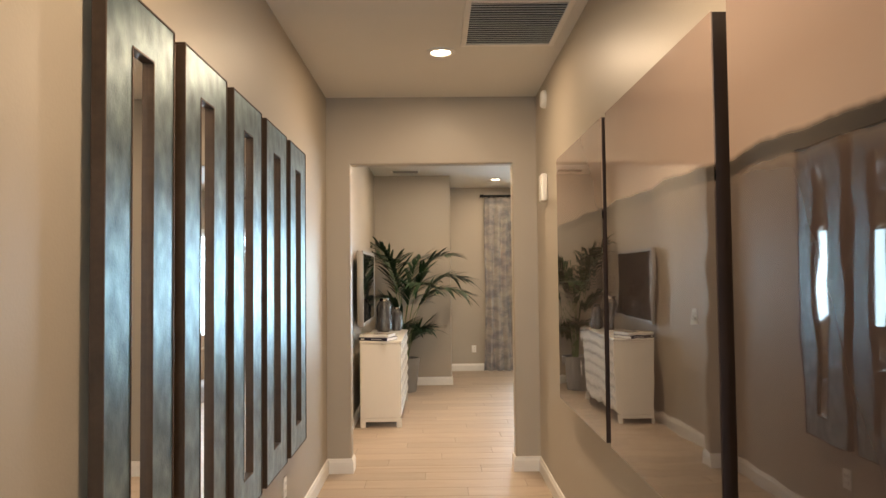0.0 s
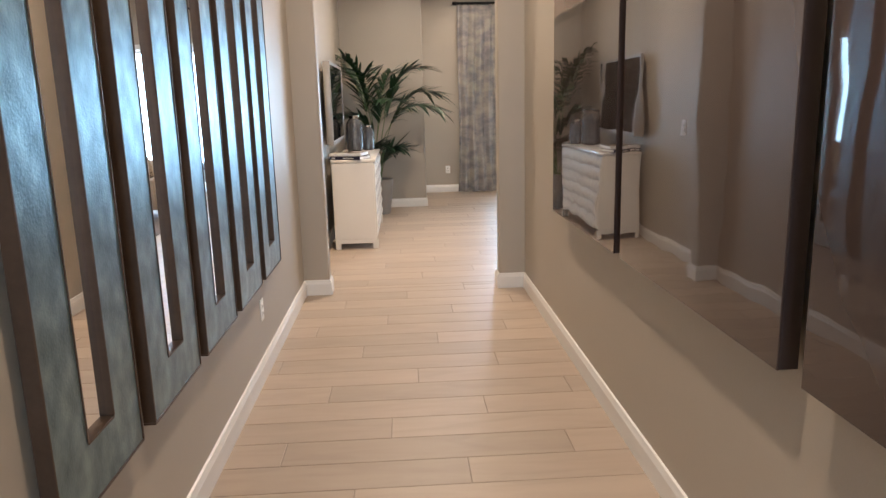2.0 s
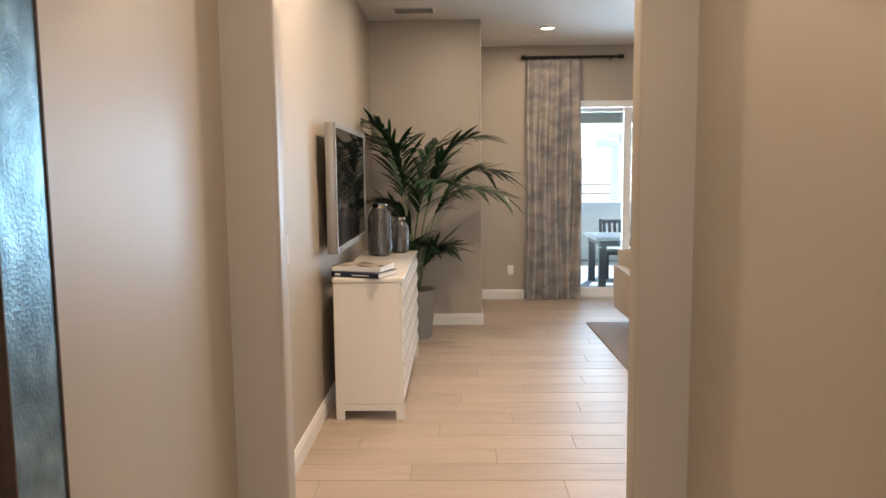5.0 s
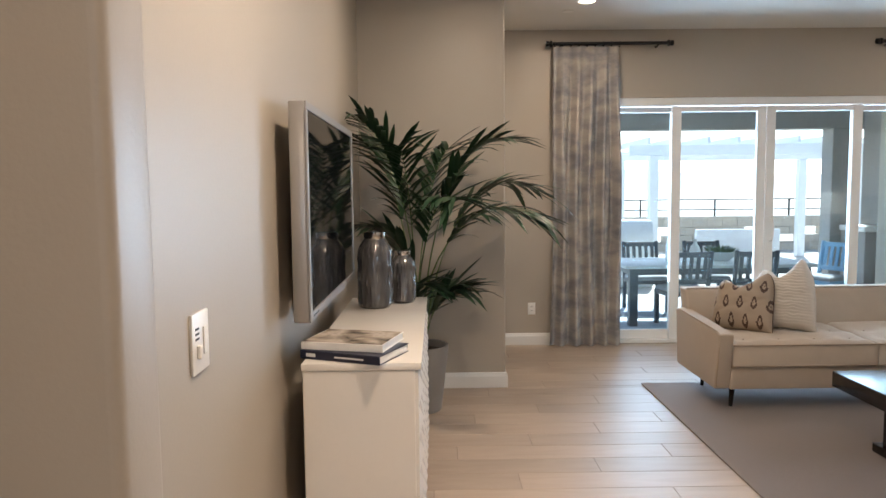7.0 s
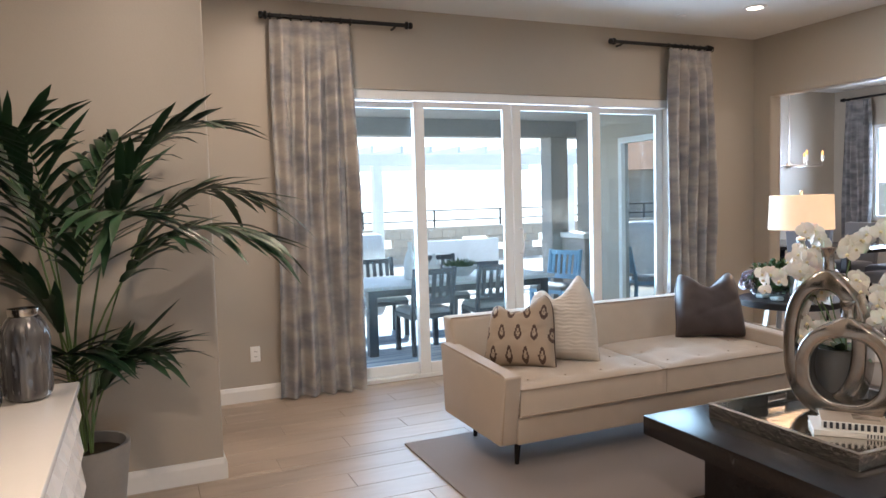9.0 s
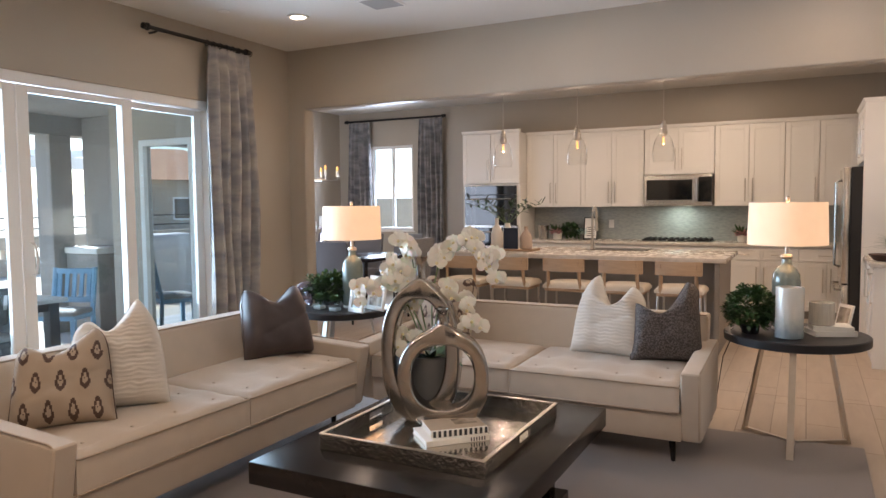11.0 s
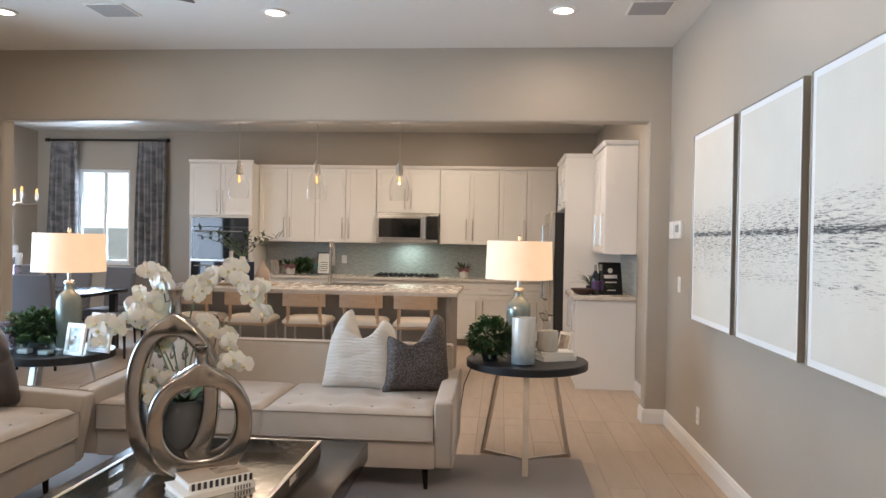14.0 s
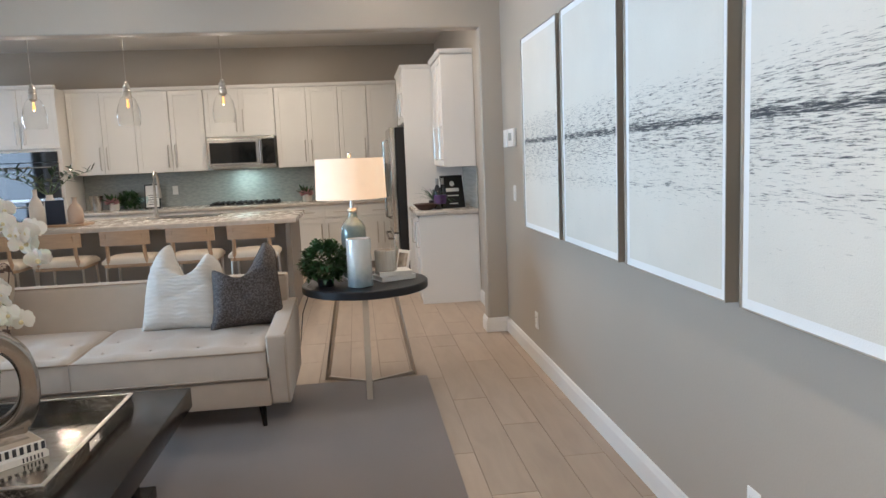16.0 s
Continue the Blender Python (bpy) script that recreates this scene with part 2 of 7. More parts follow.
def tube(points, r, seg=8, bm=None, taper=None):
    """A round bar along points; taper gives the radius factor at the end."""
    bm = bm or bmesh.new()
    pts = [Vector(p) for p in points]
    rings = []
    up = Vector((0.013, 0.02, 1))
    for i, p in enumerate(pts):
        d = (pts[min(i + 1, len(pts) - 1)] - pts[max(i - 1, 0)]).normalized()
        s = d.cross(up if abs(d.z) < 0.95 else Vector((1, 0.02, 0.01))).normalized()
        u = s.cross(d).normalized()
        rr = r * (1 + ((taper or 1) - 1) * i / max(1, len(pts) - 1))
        rings.append([bm.verts.new(p + rr * (math.cos(2 * math.pi * k / seg) * s + math.sin(2 * math.pi * k / seg) * u)) for k in range(seg)])
    for a, b in zip(rings, rings[1:]):
        for k in range(seg):
            bm.faces.new((a[k], a[(k + 1) % seg], b[(k + 1) % seg], b[k]))
    bm.faces.new(list(reversed(rings[0])))
    bm.faces.new(rings[-1])
    return bm


def mesh_of(name, bm, material, smooth=None):
    bmesh.ops.recalc_face_normals(bm, faces=bm.faces)
    me = bpy.data.meshes.new(name)
    bm.to_mesh(me)
    bm.free()
    if material:
        me.materials.append(material)
    if smooth:
        for p in me.polygons:
            p.use_smooth = True
        me.set_sharp_from_angle(angle=radians(smooth))
    return me


def part(name, bm, material, parent, label="", smooth=35, at=None):
    """One mesh object under a thing or under a part."""
    ob = new(name, mesh_of(name, bm, material, smooth))
    ob.parent = parent
    if at is not None:
        ob.matrix_basis = at
    return tagged(ob, label)


def shared(name, me, parent, at):
    ob = new(name, me)
    ob.parent = parent
    ob.matrix_basis = at
    return ob


def thing(name, at, label, category, group=""):
    ob = new(name)
    ob.empty_display_size = 0.1
    ob.matrix_basis = at if isinstance(at, Matrix) else pose(*at)
    return tagged(ob, label, category, group)


def single(name, bm, material, at, label, category, group="", smooth=35):
    ob = new(name, mesh_of(name, bm, material, smooth))
    ob.matrix_basis = at if isinstance(at, Matrix) else pose(*at)
    return tagged(ob, label, category, group)


def structure(name, bm, material, label="", smooth=None):
    return tagged(new(name, mesh_of(name, bm, material, smooth)), label or name.replace("_", " "), name.split("_")[0], kind="structure")


# ---- the shell ----
CZ = 2.98
HW, HE = -0.015, 1.668
SY = 0.128
NY = 5.90
EX = 6.47
KX = 10.92
DN = 8.45

b = box(-0.15, HW, -8.0, NY + 0.15, 0, CZ)
structure("wall_west", b, PAINT, "greige painted wall along hallway and living room")
b = box(HE, HE + 0.15, -8.0, 0, 0, CZ)
structure("wall_hall_east", b, PAINT, "greige painted hallway wall")
# out of view; the opening is added to let daylight_entry in
b = box(-0.15, 0.38, -8.15, -8.0, 0, CZ)
bx(b, 1.28, HE + 0.15, -8.15, -8.0, 0, CZ)
bx(b, 0.38, 1.28, -8.15, -8.0, 0, 0.45)
bx(b, 0.38, 1.28, -8.15, -8.0, 2.35, CZ)
structure("wall_hall_end", b, PAINT, "greige painted wall closing the hallway")


def pierced(outline, place, near, far, soft):
    """One wall from its outline with the openings let in, the edges that meet the test rounded over."""
    bm = bmesh.new()
    rows = [[bm.verts.new(place(u, z, d)) for u, z in outline] for d in (near, far)]
    n = len(outline)
    bm.faces.new(rows[0])
    bm.faces.new(list(reversed(rows[1])))
    for i in range(n):
        bm.faces.new((rows[0][i], rows[0][(i + 1) % n], rows[1][(i + 1) % n], rows[1][i]))
    bmesh.ops.recalc_face_normals(bm, faces=list(bm.faces))
    round_edges = []
    for row in rows:
        for i in range(n):
            if soft(outline[i], outline[(i + 1) % n]):
                e = bm.edges.get((row[i], row[(i + 1) % n]))
                if e:
                    round_edges.append(e)
    bmesh.ops.bevel(bm, geom=round_edges, offset=0.019, segments=4, affect="EDGES", profile=0.5)
    return bm


b = pierced([(HW, 0), (0.176, 0), (0.176, 2.44), (1.47, 2.44), (1.47, 0), (KX, 0), (KX, CZ), (HW, CZ)], lambda u, z, d: (u, d, z), 0, SY,
            lambda p, q: 0.1 < p[0] < 1.5 and 0.1 < q[0] < 1.5)
structure("wall_south", b, PAINT, "greige painted wall with a rounded opening to the hallway", 30)
b = box(HW, 1.067, 4.442, NY, 0, CZ)
corner_edges = [e for e in b.edges if all(abs(v.co.x - 1.067) < 1e-4 and abs(v.co.y - 4.442) < 1e-4 for v in e.verts)]
bmesh.ops.bevel(b, geom=corner_edges, offset=0.019, segments=4, affect="EDGES", profile=0.5)
structure("wall_niche", b, PAINT, "greige painted wall block beside the patio door", 30)
b = box(1.067, 1.97, NY, NY + 0.15, 0, CZ)
bx(b, 1.97, 5.43, NY, NY + 0.15, 2.35, CZ)
bx(b, 5.43, EX, NY, NY + 0.15, 0, CZ)
structure("wall_north", b, PAINT, "greige painted wall around the patio slider")
b = pierced([(SY, 0), (0.295, 0), (0.295, 2.39), (5.70, 2.39), (5.70, 0), (6.55, 0), (6.55, 2.2), (8.1, 2.2), (8.1, 0), (DN, 0), (DN, CZ), (SY, CZ)], lambda u, z, d: (d, u, z), EX, EX + 0.15,
            lambda p, q: 0.2 < p[0] < 5.75 and 0.2 < q[0] < 5.75)
structure("wall_east", b, PAINT, "greige painted wall with the wide kitchen opening", 30)
b = box(KX, KX + 0.15, 0, 7.0, 0, CZ)
bx(b, KX, KX + 0.15, 7.0, 7.82, 0, 1.0)
bx(b, KX, KX + 0.15, 7.0, 7.82, 2.41, CZ)
bx(b, KX, KX + 0.15, 7.82, DN, 0, CZ)
structure("wall_kitchen", b, PAINT, "greige painted kitchen and dining wall with a window")
b = box(EX, KX + 0.15, DN, DN + 0.15, 0, CZ)
structure("wall_dining_north", b, PAINT, "greige painted dining room wall")
b = box(-0.15, HE + 0.15, -8.15, 0.0, CZ, CZ + 0.12)
bx(b, -0.15, KX + 0.15, 0, NY + 0.15, CZ, CZ + 0.12)
bx(b, EX, KX + 0.15, NY + 0.15, DN + 0.15, CZ, CZ + 0.12)
structure("ceiling", b, CEIL, "white textured ceiling")


def base_run(bm, x0, y0, x1, y1, side):
    """Baseboard along a wall from point to point, standing off to one side."""
    d = Vector((x1 - x0, y1 - y0, 0))
    L = d.length
    prof = [(0, 0), (0.016, 0), (0.016, 0.086), (0.012, 0.097), (0.008, 0.112), (0, 0.116)]
    n = Vector((-d.y, d.x, 0)).normalized() * side
    vs = []
    for t in (0, 1):
        p = Vector((x0, y0, 0)) + d * t
        vs.append([bm.verts.new(p + n * a + Vector((0, 0, z + 0.001))) for a, z in prof])
    k = len(prof)
    for i in range(k):
        bm.faces.new((vs[0][i], vs[0][(i + 1) % k], vs[1][(i + 1) % k], vs[1][i]))
    bm.faces.new(vs[0])
    bm.faces.new(vs[1])


b = bmesh.new()
for x0, y0, x1, y1, s in ((HW, -8, HW, 0, -1), (HE, -8, HE, 0, 1), (HW, 0, 0.176, 0, -1), (1.47, 0, HE, 0, -1), (0.176, -0.016, 0.176, SY + 0.016, -1), (1.47, -0.016, 1.47, SY + 0.016, 1),
                          (HW, SY, 0.176, SY, 1), (HW, SY, HW, 4.442, -1), (HW, 4.442, 1.067, 4.442, -1), (1.067, 4.426, 1.067, NY, -1), (1.067, NY, 1.97, NY, -1), (5.43, NY, EX, NY, -1), (1.47, SY, EX, SY, 1),
                          (EX, SY, EX, 0.295, 1), (EX, 5.70, EX, NY, 1), (EX - 0.016, 0.295, EX + 0.166, 0.295, 1), (EX - 0.016, 5.70, EX + 0.166, 5.70, -1), (EX + 0.15, SY, 7.7, SY, 1), (EX + 0.15, SY, EX + 0.15, 0.295, -1), (KX, 5.9, KX, DN, 1), (EX + 0.15, DN, KX, DN, -1)):
    base_run(b, x0, y0, x1, y1, s)
structure("baseboard", b, TRIM, "white painted baseboard")

b = box(-0.2, KX + 0.2, -8.2, NY + 0.15, -0.25, -0.003)
bx(b, EX, KX + 0.2, NY + 0.15, DN + 0.2, -0.25, -0.003)
floor = structure("floor", b, GROUT, "wood-look porcelain plank tiles with narrow joints")

# ---- patio door and dining openings ----
door = structure("door_patio", box(1.97, 5.43, NY + 0.02, NY + 0.14, 0.0, 0.03), VINYL, "white vinyl sliding patio door with four glass panels")


def sash(parent, x0, x1, y, w0, w1, z0=0.03, z1=2.27, name="door_panel"):
    bm = bmesh.new()
    bx(bm, x0, x0 + w0, y, y + 0.04, z0, z1, 0.004)
    bx(bm, x1 - w1, x1, y, y + 0.04, z0, z1, 0.004)
    bx(bm, x0 + w0, x1 - w1, y + 0.002, y + 0.038, z0, z0 + 0.09, 0.003)
    bx(bm, x0 + w0, x1 - w1, y + 0.002, y + 0.038, z1 - 0.05, z1, 0.003)
    p = part(name, bm, VINYL, parent)
    g = part("pane", box(x0 + w0, x1 - w1, y + 0.017, y + 0.023, z0 + 0.09, z1 - 0.05), CLEAR, p)
    g.visible_shadow = False
    return p


b = box(1.97, 5.43, NY + 0.012, NY + 0.14, 2.275, 2.35, 0.003)
bx(b, 1.97, 2.02, NY + 0.012, NY + 0.14, 0.03, 2.275, 0.003)
bx(b, 5.38, 5.43, NY + 0.012, NY + 0.14, 0.03, 2.275, 0.003)
part("door_frame", b, VINYL, door)
sash(door, 2.02, 2.86, NY + 0.085, 0.08, 0.05)
sash(door, 2.80, 3.70, NY + 0.03, 0.09, 0.085)
sash(door, 3.705, 4.62, NY + 0.03, 0.085, 0.09)
sash(door, 4.55, 5.38, NY + 0.085, 0.05, 0.08)
b = tube([(3.76, NY + 0.03, 0.98), (3.76, NY - 0.02, 0.99), (3.765, NY - 0.03, 1.05), (3.765, NY - 0.03, 1.13), (3.76, NY - 0.02, 1.19), (3.76, NY + 0.03, 1.20)], 0.008)
part("handle", b, VINYL, door, "white pull handle")

door2 = structure("door_dining", box(EX + 0.02, EX + 0.13, 6.55, 8.1, 0, 0.03), VINYL, "white vinyl sliding door of the dining room")
b = box(EX - 0.01, EX + 0.13, 6.55, 6.62, 0.03, 2.13, 0.003)
bx(b, EX - 0.01, EX + 0.13, 8.03, 8.1, 0.03, 2.13, 0.003)
bx(b, EX - 0.01, EX + 0.13, 6.55, 8.1, 2.13, 2.2, 0.003)
bx(b, EX + 0.03, EX + 0.07, 7.28, 7.36, 0.03, 2.13, 0.003)
part("door_frame", b, VINYL, door2)
for y0, y1 in ((6.62, 7.28), (7.36, 8.03)):
    g = part("pane", box(EX + 0.046, EX + 0.052, y0, y1, 0.03, 2.13), DOORGLASS, door2)
    g.visible_shadow = False

win = structure("window_dining", box(KX - 0.01, KX + 0.12, 6.98, 7.84, 0.975, 1.0), TRIM, "white framed dining room window")
b = box(KX + 0.04, KX + 0.1, 7.0, 7.05, 1.0, 2.41, 0.003)
bx(b, KX + 0.04, KX + 0.1, 7.77, 7.82, 1.0, 2.41, 0.003)
bx(b, KX + 0.04, KX + 0.1, 7.05, 7.77, 2.36, 2.41, 0.003)
bx(b, KX + 0.04, KX + 0.1, 7.05, 7.77, 1.0, 1.05, 0.003)
bx(b, KX + 0.05, KX + 0.09, 7.38, 7.43, 1.05, 2.36, 0.003)
part("window_frame", b, VINYL, win)
for y0, y1 in ((7.05, 7.38), (7.43, 7.77)):
    g = part("pane", box(KX + 0.067, KX + 0.072, y0, y1, 1.05, 2.36), CLEAR, win)
    g.visible_shadow = False

# ---- ceiling fittings ----


def downlight(x, y, energy=2.9):
    t = thing("downlight", (x, y, CZ), "round white recessed ceiling downlight, switched on", "downlight", "recessed downlights")
    part("trim", rev([(0.062, -0.004), (0.07, -0.012), (0.09, -0.008), (0.092, 0.0), (0.062, 0.0)], 28), TRIM, t)
    part("lens", rev([(0.06, -0.006), (0.06, -0.002)], 28), CANGLOW, t, "glowing frosted lens")
    lamp("downlight_lamp", "AREA", (x, y, CZ - 0.02), energy, 0.12, WARM)
    return t


# only the first is in view; the two further back are assumed
for x, y in ((0.90, -1.15), (0.88, -3.9), (0.88, -6.6)):
    downlight(x, y, 8.5 if y < -3 else 6.6)
# the two at x 1.0 are out of view, assumed from the wall glow
for x, y, e in ((5.55, 1.06, 3.4), (5.54, 3.03, 1.5), (5.47, 4.96, 1.5), (1.76, 4.87, 5), (1.0, 3.03, 6.5), (1.0, 1.06, 14)):
    downlight(x, y, e)
# no fittings visible here: these are added to brighten kitchen and dining room
for x, y in ((7.35, 1.15), (8.9, 4.2), (9.4, 2.2), (8.6, 7.2)):
    downlight(x, y, 6.5 if y < 5 else 3)

# ---- hallway ----


def mirror_panel(y0, y1):
    """Tall silver-leaf framed panel with dark sides and a narrow sunk mirror strip."""
    yc, w = (y0 + y1) / 2, (y1 - y0)
    t = thing("wall_mirror", pose(HW, yc, 0), "tall antiqued silver metal frame with a narrow mirror strip", "mirror", "row of hallway mirrors")
    z0, z1, gw, f, e = 0.545, 2.318, 0.072, 0.055, 0.145
    h = w / 2 - 0.007
    bm = bmesh.new()
    outer = [(-h, z0 + 0.007), (h, z0 + 0.007), (h, z1 - 0.007), (-h, z1 - 0.007)]
    inner = [(-gw, z0 + e), (gw, z0 + e), (gw, z1 - e), (-gw, z1 - e)]
    for x in (f, 0.024):
        vo = [bm.verts.new((x, y, z)) for y, z in outer]
        vi = [bm.verts.new((x, y, z)) for y, z in inner]
        for i in range(4):
            bm.faces.new((vo[i], vo[(i + 1) % 4], vi[(i + 1) % 4], vi[i]))
    part("frame", bm, ANTIQUE, t)
    bm = bmesh.new()
    for s in (-1, 1):
        bx(bm, 0.022, f + 0.0035, s * (w / 2 - 0.0035) - 0.0035, s * (w / 2 - 0.0035) + 0.0035, z0 + 0.007, z1 - 0.007, 0.0015)
        bx(bm, 0.024, f + 0.0025, s * gw - 0.003, s * gw + 0.003, z0 + e + 0.003, z1 - e - 0.003, 0.001)
    bx(bm, 0.022, f + 0.003, -w / 2, w / 2, z0, z0 + 0.007, 0.0015)
    bx(bm, 0.022, f + 0.003, -w / 2, w / 2, z1 - 0.007, z1, 0.0015)
    bx(bm, 0.024, f + 0.0025, -gw, gw, z0 + e - 0.003, z0 + e + 0.003, 0.001)
    bx(bm, 0.024, f + 0.0025, -gw, gw, z1 - e - 0.003, z1 - e + 0.003, 0.001)
    part("edge_bead", bm, BRONZE, t, "dark bronze sides and raised edge")
    part("hanging_cleat", box(0.0, 0.03, -0.12, 0.12, 1.9, 1.98), BRONZE, t)
    part("mirror_glass", box(0.034, 0.040, -gw + 0.003, gw - 0.003, z0 + e, z1 - e), MIRROR, t, "narrow mirror strip")


# the blue cast of daylight mirrored in the frames is put into these colours
ANTIQUE = ramp_mat("antiqued_silver_leaf", [(0.3, (0.10, 0.155, 0.18)), (0.5, (0.17, 0.25, 0.285)), (0.7, (0.26, 0.365, 0.41))], 0.33, scale=(1, 1, 0.7), noise_scale=16, bump=0.5, detail=9)
ANTIQUE.node_tree.nodes["Principled BSDF"].inputs["Metallic"].default_value = 0.9
_pb = ANTIQUE.node_tree.nodes.new("ShaderNodeTexNoise")
_pb.inputs["Scale"].default_value, _pb.inputs["Detail"].default_value = 130.0, 5.0
_pm = ANTIQUE.node_tree.nodes.new("ShaderNodeBump")
_pm.inputs["Strength"].default_value, _pm.inputs["Distance"].default_value = 0.30, 0.004
_pt = next(n for n in ANTIQUE.node_tree.nodes if n.type == "TEX_COORD")
ANTIQUE.node_tree.links.new(_pt.outputs["Object"], _pb.inputs["Vector"])
ANTIQUE.node_tree.links.new(_pb.outputs[0], _pm.inputs["Height"])
ANTIQUE.node_tree.links.new(_pm.outputs[0], ANTIQUE.node_tree.nodes["Principled BSDF"].inputs["Normal"])
BRONZE = mat("dark_bronze", (0.07, 0.045, 0.03), 0.45, 0.5, vary=0.3, scale=8)
MIRROR = mat("mirror_silver", (0.9, 0.9, 0.9), 0.015, 1.0, vary=0.01)
for k in range(5):
    y1 = -1.205 - 0.555 * k
    mirror_panel(y1 - 0.465, y1)

RESIN = ramp_mat("resin_landscape", [(0.0, (0.045, 0.031, 0.027)), (0.56, (0.066, 0.048, 0.043)), (0.665, (0.075, 0.055, 0.048)), (0.682, (0.11, 0.08, 0.062)), (0.688, (0.008, 0.005, 0.004)), (0.709, (0.009, 0.006, 0.005)), (0.717, (0.34, 0.25, 0.20)), (1.0, (0.40, 0.30, 0.25))],
                 0.03, scale=(1, 0.9, 0.5), noise_scale=2.2, axis=2, coat=0.85, detail=5)
RESIN.node_tree.nodes["Principled BSDF"].inputs["Coat IOR"].default_value = 1.5
RESIN.node_tree.nodes["Principled BSDF"].inputs["Specular IOR Level"].default_value = 0.2
# the height runs 0 to 1 over the panel's own lower edge to 1.45 m above it
_sepn = next(n for n in RESIN.node_tree.nodes if n.type == "SEPXYZ")
_cr = next(n for n in RESIN.node_tree.nodes if n.type == "VALTORGB")
_sc = RESIN.node_tree.nodes.new("ShaderNodeMath")
_sc.operation = "MULTIPLY"
_sc.inputs[1].default_value = 1 / 1.5
_src = _cr.inputs[0].links[0].from_socket
RESIN.node_tree.links.new(_src, _sc.inputs[0])
RESIN.node_tree.links.new(_sc.outputs[0], _cr.inputs[0])
_wv = RESIN.node_tree.nodes.new("ShaderNodeTexNoise")
_wv.inputs["Scale"].default_value = 2.2
_bpn = RESIN.node_tree.nodes.new("ShaderNodeBump")
_bpn.inputs["Strength"].default_value, _bpn.inputs["Distance"].default_value = 0.12, 0.02
_tcn = next(n for n in RESIN.node_tree.nodes if n.type == "TEX_COORD")
RESIN.node_tree.links.new(_tcn.outputs["Object"], _wv.inputs[0])
RESIN.node_tree.links.new(_wv.outputs[0], _bpn.inputs["Height"])
for _i in ("Normal", "Coat Normal"):
    RESIN.node_tree.links.new(_bpn.outputs[0], RESIN.node_tree.nodes["Principled BSDF"].inputs[_i])
RESINEDGE = mat("panel_edge", (0.03, 0.02, 0.018), 0.3, vary=0.1)
AX = 1.588
for y0, y1 in ((-2.53, -1.38), (-3.78, -2.61), (-5.05, -3.88)):
    t = thing("wall_art", pose(AX, (y0 + y1) / 2, 0.81), "large glossy resin panel, mauve over dark brown with a dark horizon", "wall art", "glossy hallway art panels")
    h = (y1 - y0) / 2
    part("art_face", box(0, 0.006, -h, h, 0, 1.43, 0.001), RESIN, t)
    part("art_box", box(0.006, 0.05, -h + 0.001, h - 0.001, 0.001, 1.429), RESINEDGE, t, "dark glossy panel sides")
    part("cleat", box(0.05, HE - AX, -h + 0.2, h - 0.2, 0.9, 1.0), RESINEDGE, t)

t = thing("return_air_grille", pose(1.31, -2.0, CZ), "white return air grille with two louvred panels on the ceiling", "vent")
w, h = 0.29, 0.72
b = bmesh.new()
bx(b, -w, w, -h, -h + 0.035, -0.014, 0, 0.004)
bx(b, -w, w, h - 0.035, h, -0.014, 0, 0.004)
bx(b, -w, -w + 0.035, -h + 0.035, h - 0.035, -0.014, 0, 0.004)
bx(b, w - 0.035, w, -h + 0.035, h - 0.035, -0.014, 0, 0.004)
bx(b, -w + 0.035, w - 0.035, -0.015, 0.015, -0.0135, 0, 0.003)
part("grille_frame", b, TRIM, t)
# flat sheet on the ceiling, its dark colour stands for the shade inside the duct
part("backing", box(-w + 0.03, w - 0.03, -h + 0.03, h - 0.03, -0.002, -0.0005), mat("duct_shade", (0.06, 0.05, 0.045), 0.8), t, "flat dark sheet behind the louvres for the shaded duct")
slat = mesh_of("slat", box(-w + 0.035, w - 0.035, -0.009, 0.009, -0.0012, 0.0012), TRIM)
for side in (-1, 1):
    for k in range(19):
        shared("slat", slat, t, pose(0, side * (0.03 + 0.035 * k + 0.01), -0.007, 35))

t = single("smoke_alarm", rev([(0.065, 0), (0.065, 0.02), (0.055, 0.034), (0.02, 0.038), (0.0, 0.038)], 24), PLASTIC, pose(HE, -0.5, 2.83, 0, -90, 0), "round white smoke alarm on the wall", "smoke alarm")
t = thing("door_chime", pose(HE, -0.48, 2.18), "white plastic door chime box on the hallway wall", "door chime")
part("cover", box(-0.045, 0, -0.07, 0.07, -0.1, 0.1, 0.012, 2), PLASTIC, t)
part("grille", box(-0.048, -0.045, -0.04, 0.04, -0.03, 0.03, 0.001), TRIM, t)


def plate(at, kind, label, cat):
    """Cover plate lying in local yz, facing +x."""
    t = thing(kind, at, label, cat, "wall plates")
    part("cover_plate", box(0, 0.006, -0.036, 0.036, -0.058, 0.058, 0.003, 2), PLASTIC, t)
    if kind == "light_switch":
        part("rocker", box(0.006, 0.011, -0.016, 0.016, -0.032, 0.032, 0.002), PLASTIC, t)
    elif kind == "power_outlet":
        for s in (-1, 1):
            part("socket", box(0.006, 0.0085, -0.016, 0.016, s * 0.02 - 0.014, s * 0.02 + 0.014, 0.003), PLASTIC, t)
            bm = box(0.0085, 0.0088, -0.007, -0.004, s * 0.02 - 0.004, s * 0.02 + 0.006)
            bx(bm, 0.0085, 0.0088, 0.004, 0.007, s * 0.02 - 0.004, s * 0.02 + 0.006)
            part("slots", bm, BLACKIRON, t)
    return t


plate(pose(HW, -4.36, 1.19), "light_switch", "white rocker light switch on the hallway wall", "switch")
plate(pose(HW, -1.575, 0.36), "power_outlet", "white duplex power outlet low on the hallway wall", "outlet")
plate(pose(1.46, NY, 0.355, 0, 0, -90), "power_outlet", "white duplex power outlet beside the patio curtain", "outlet")
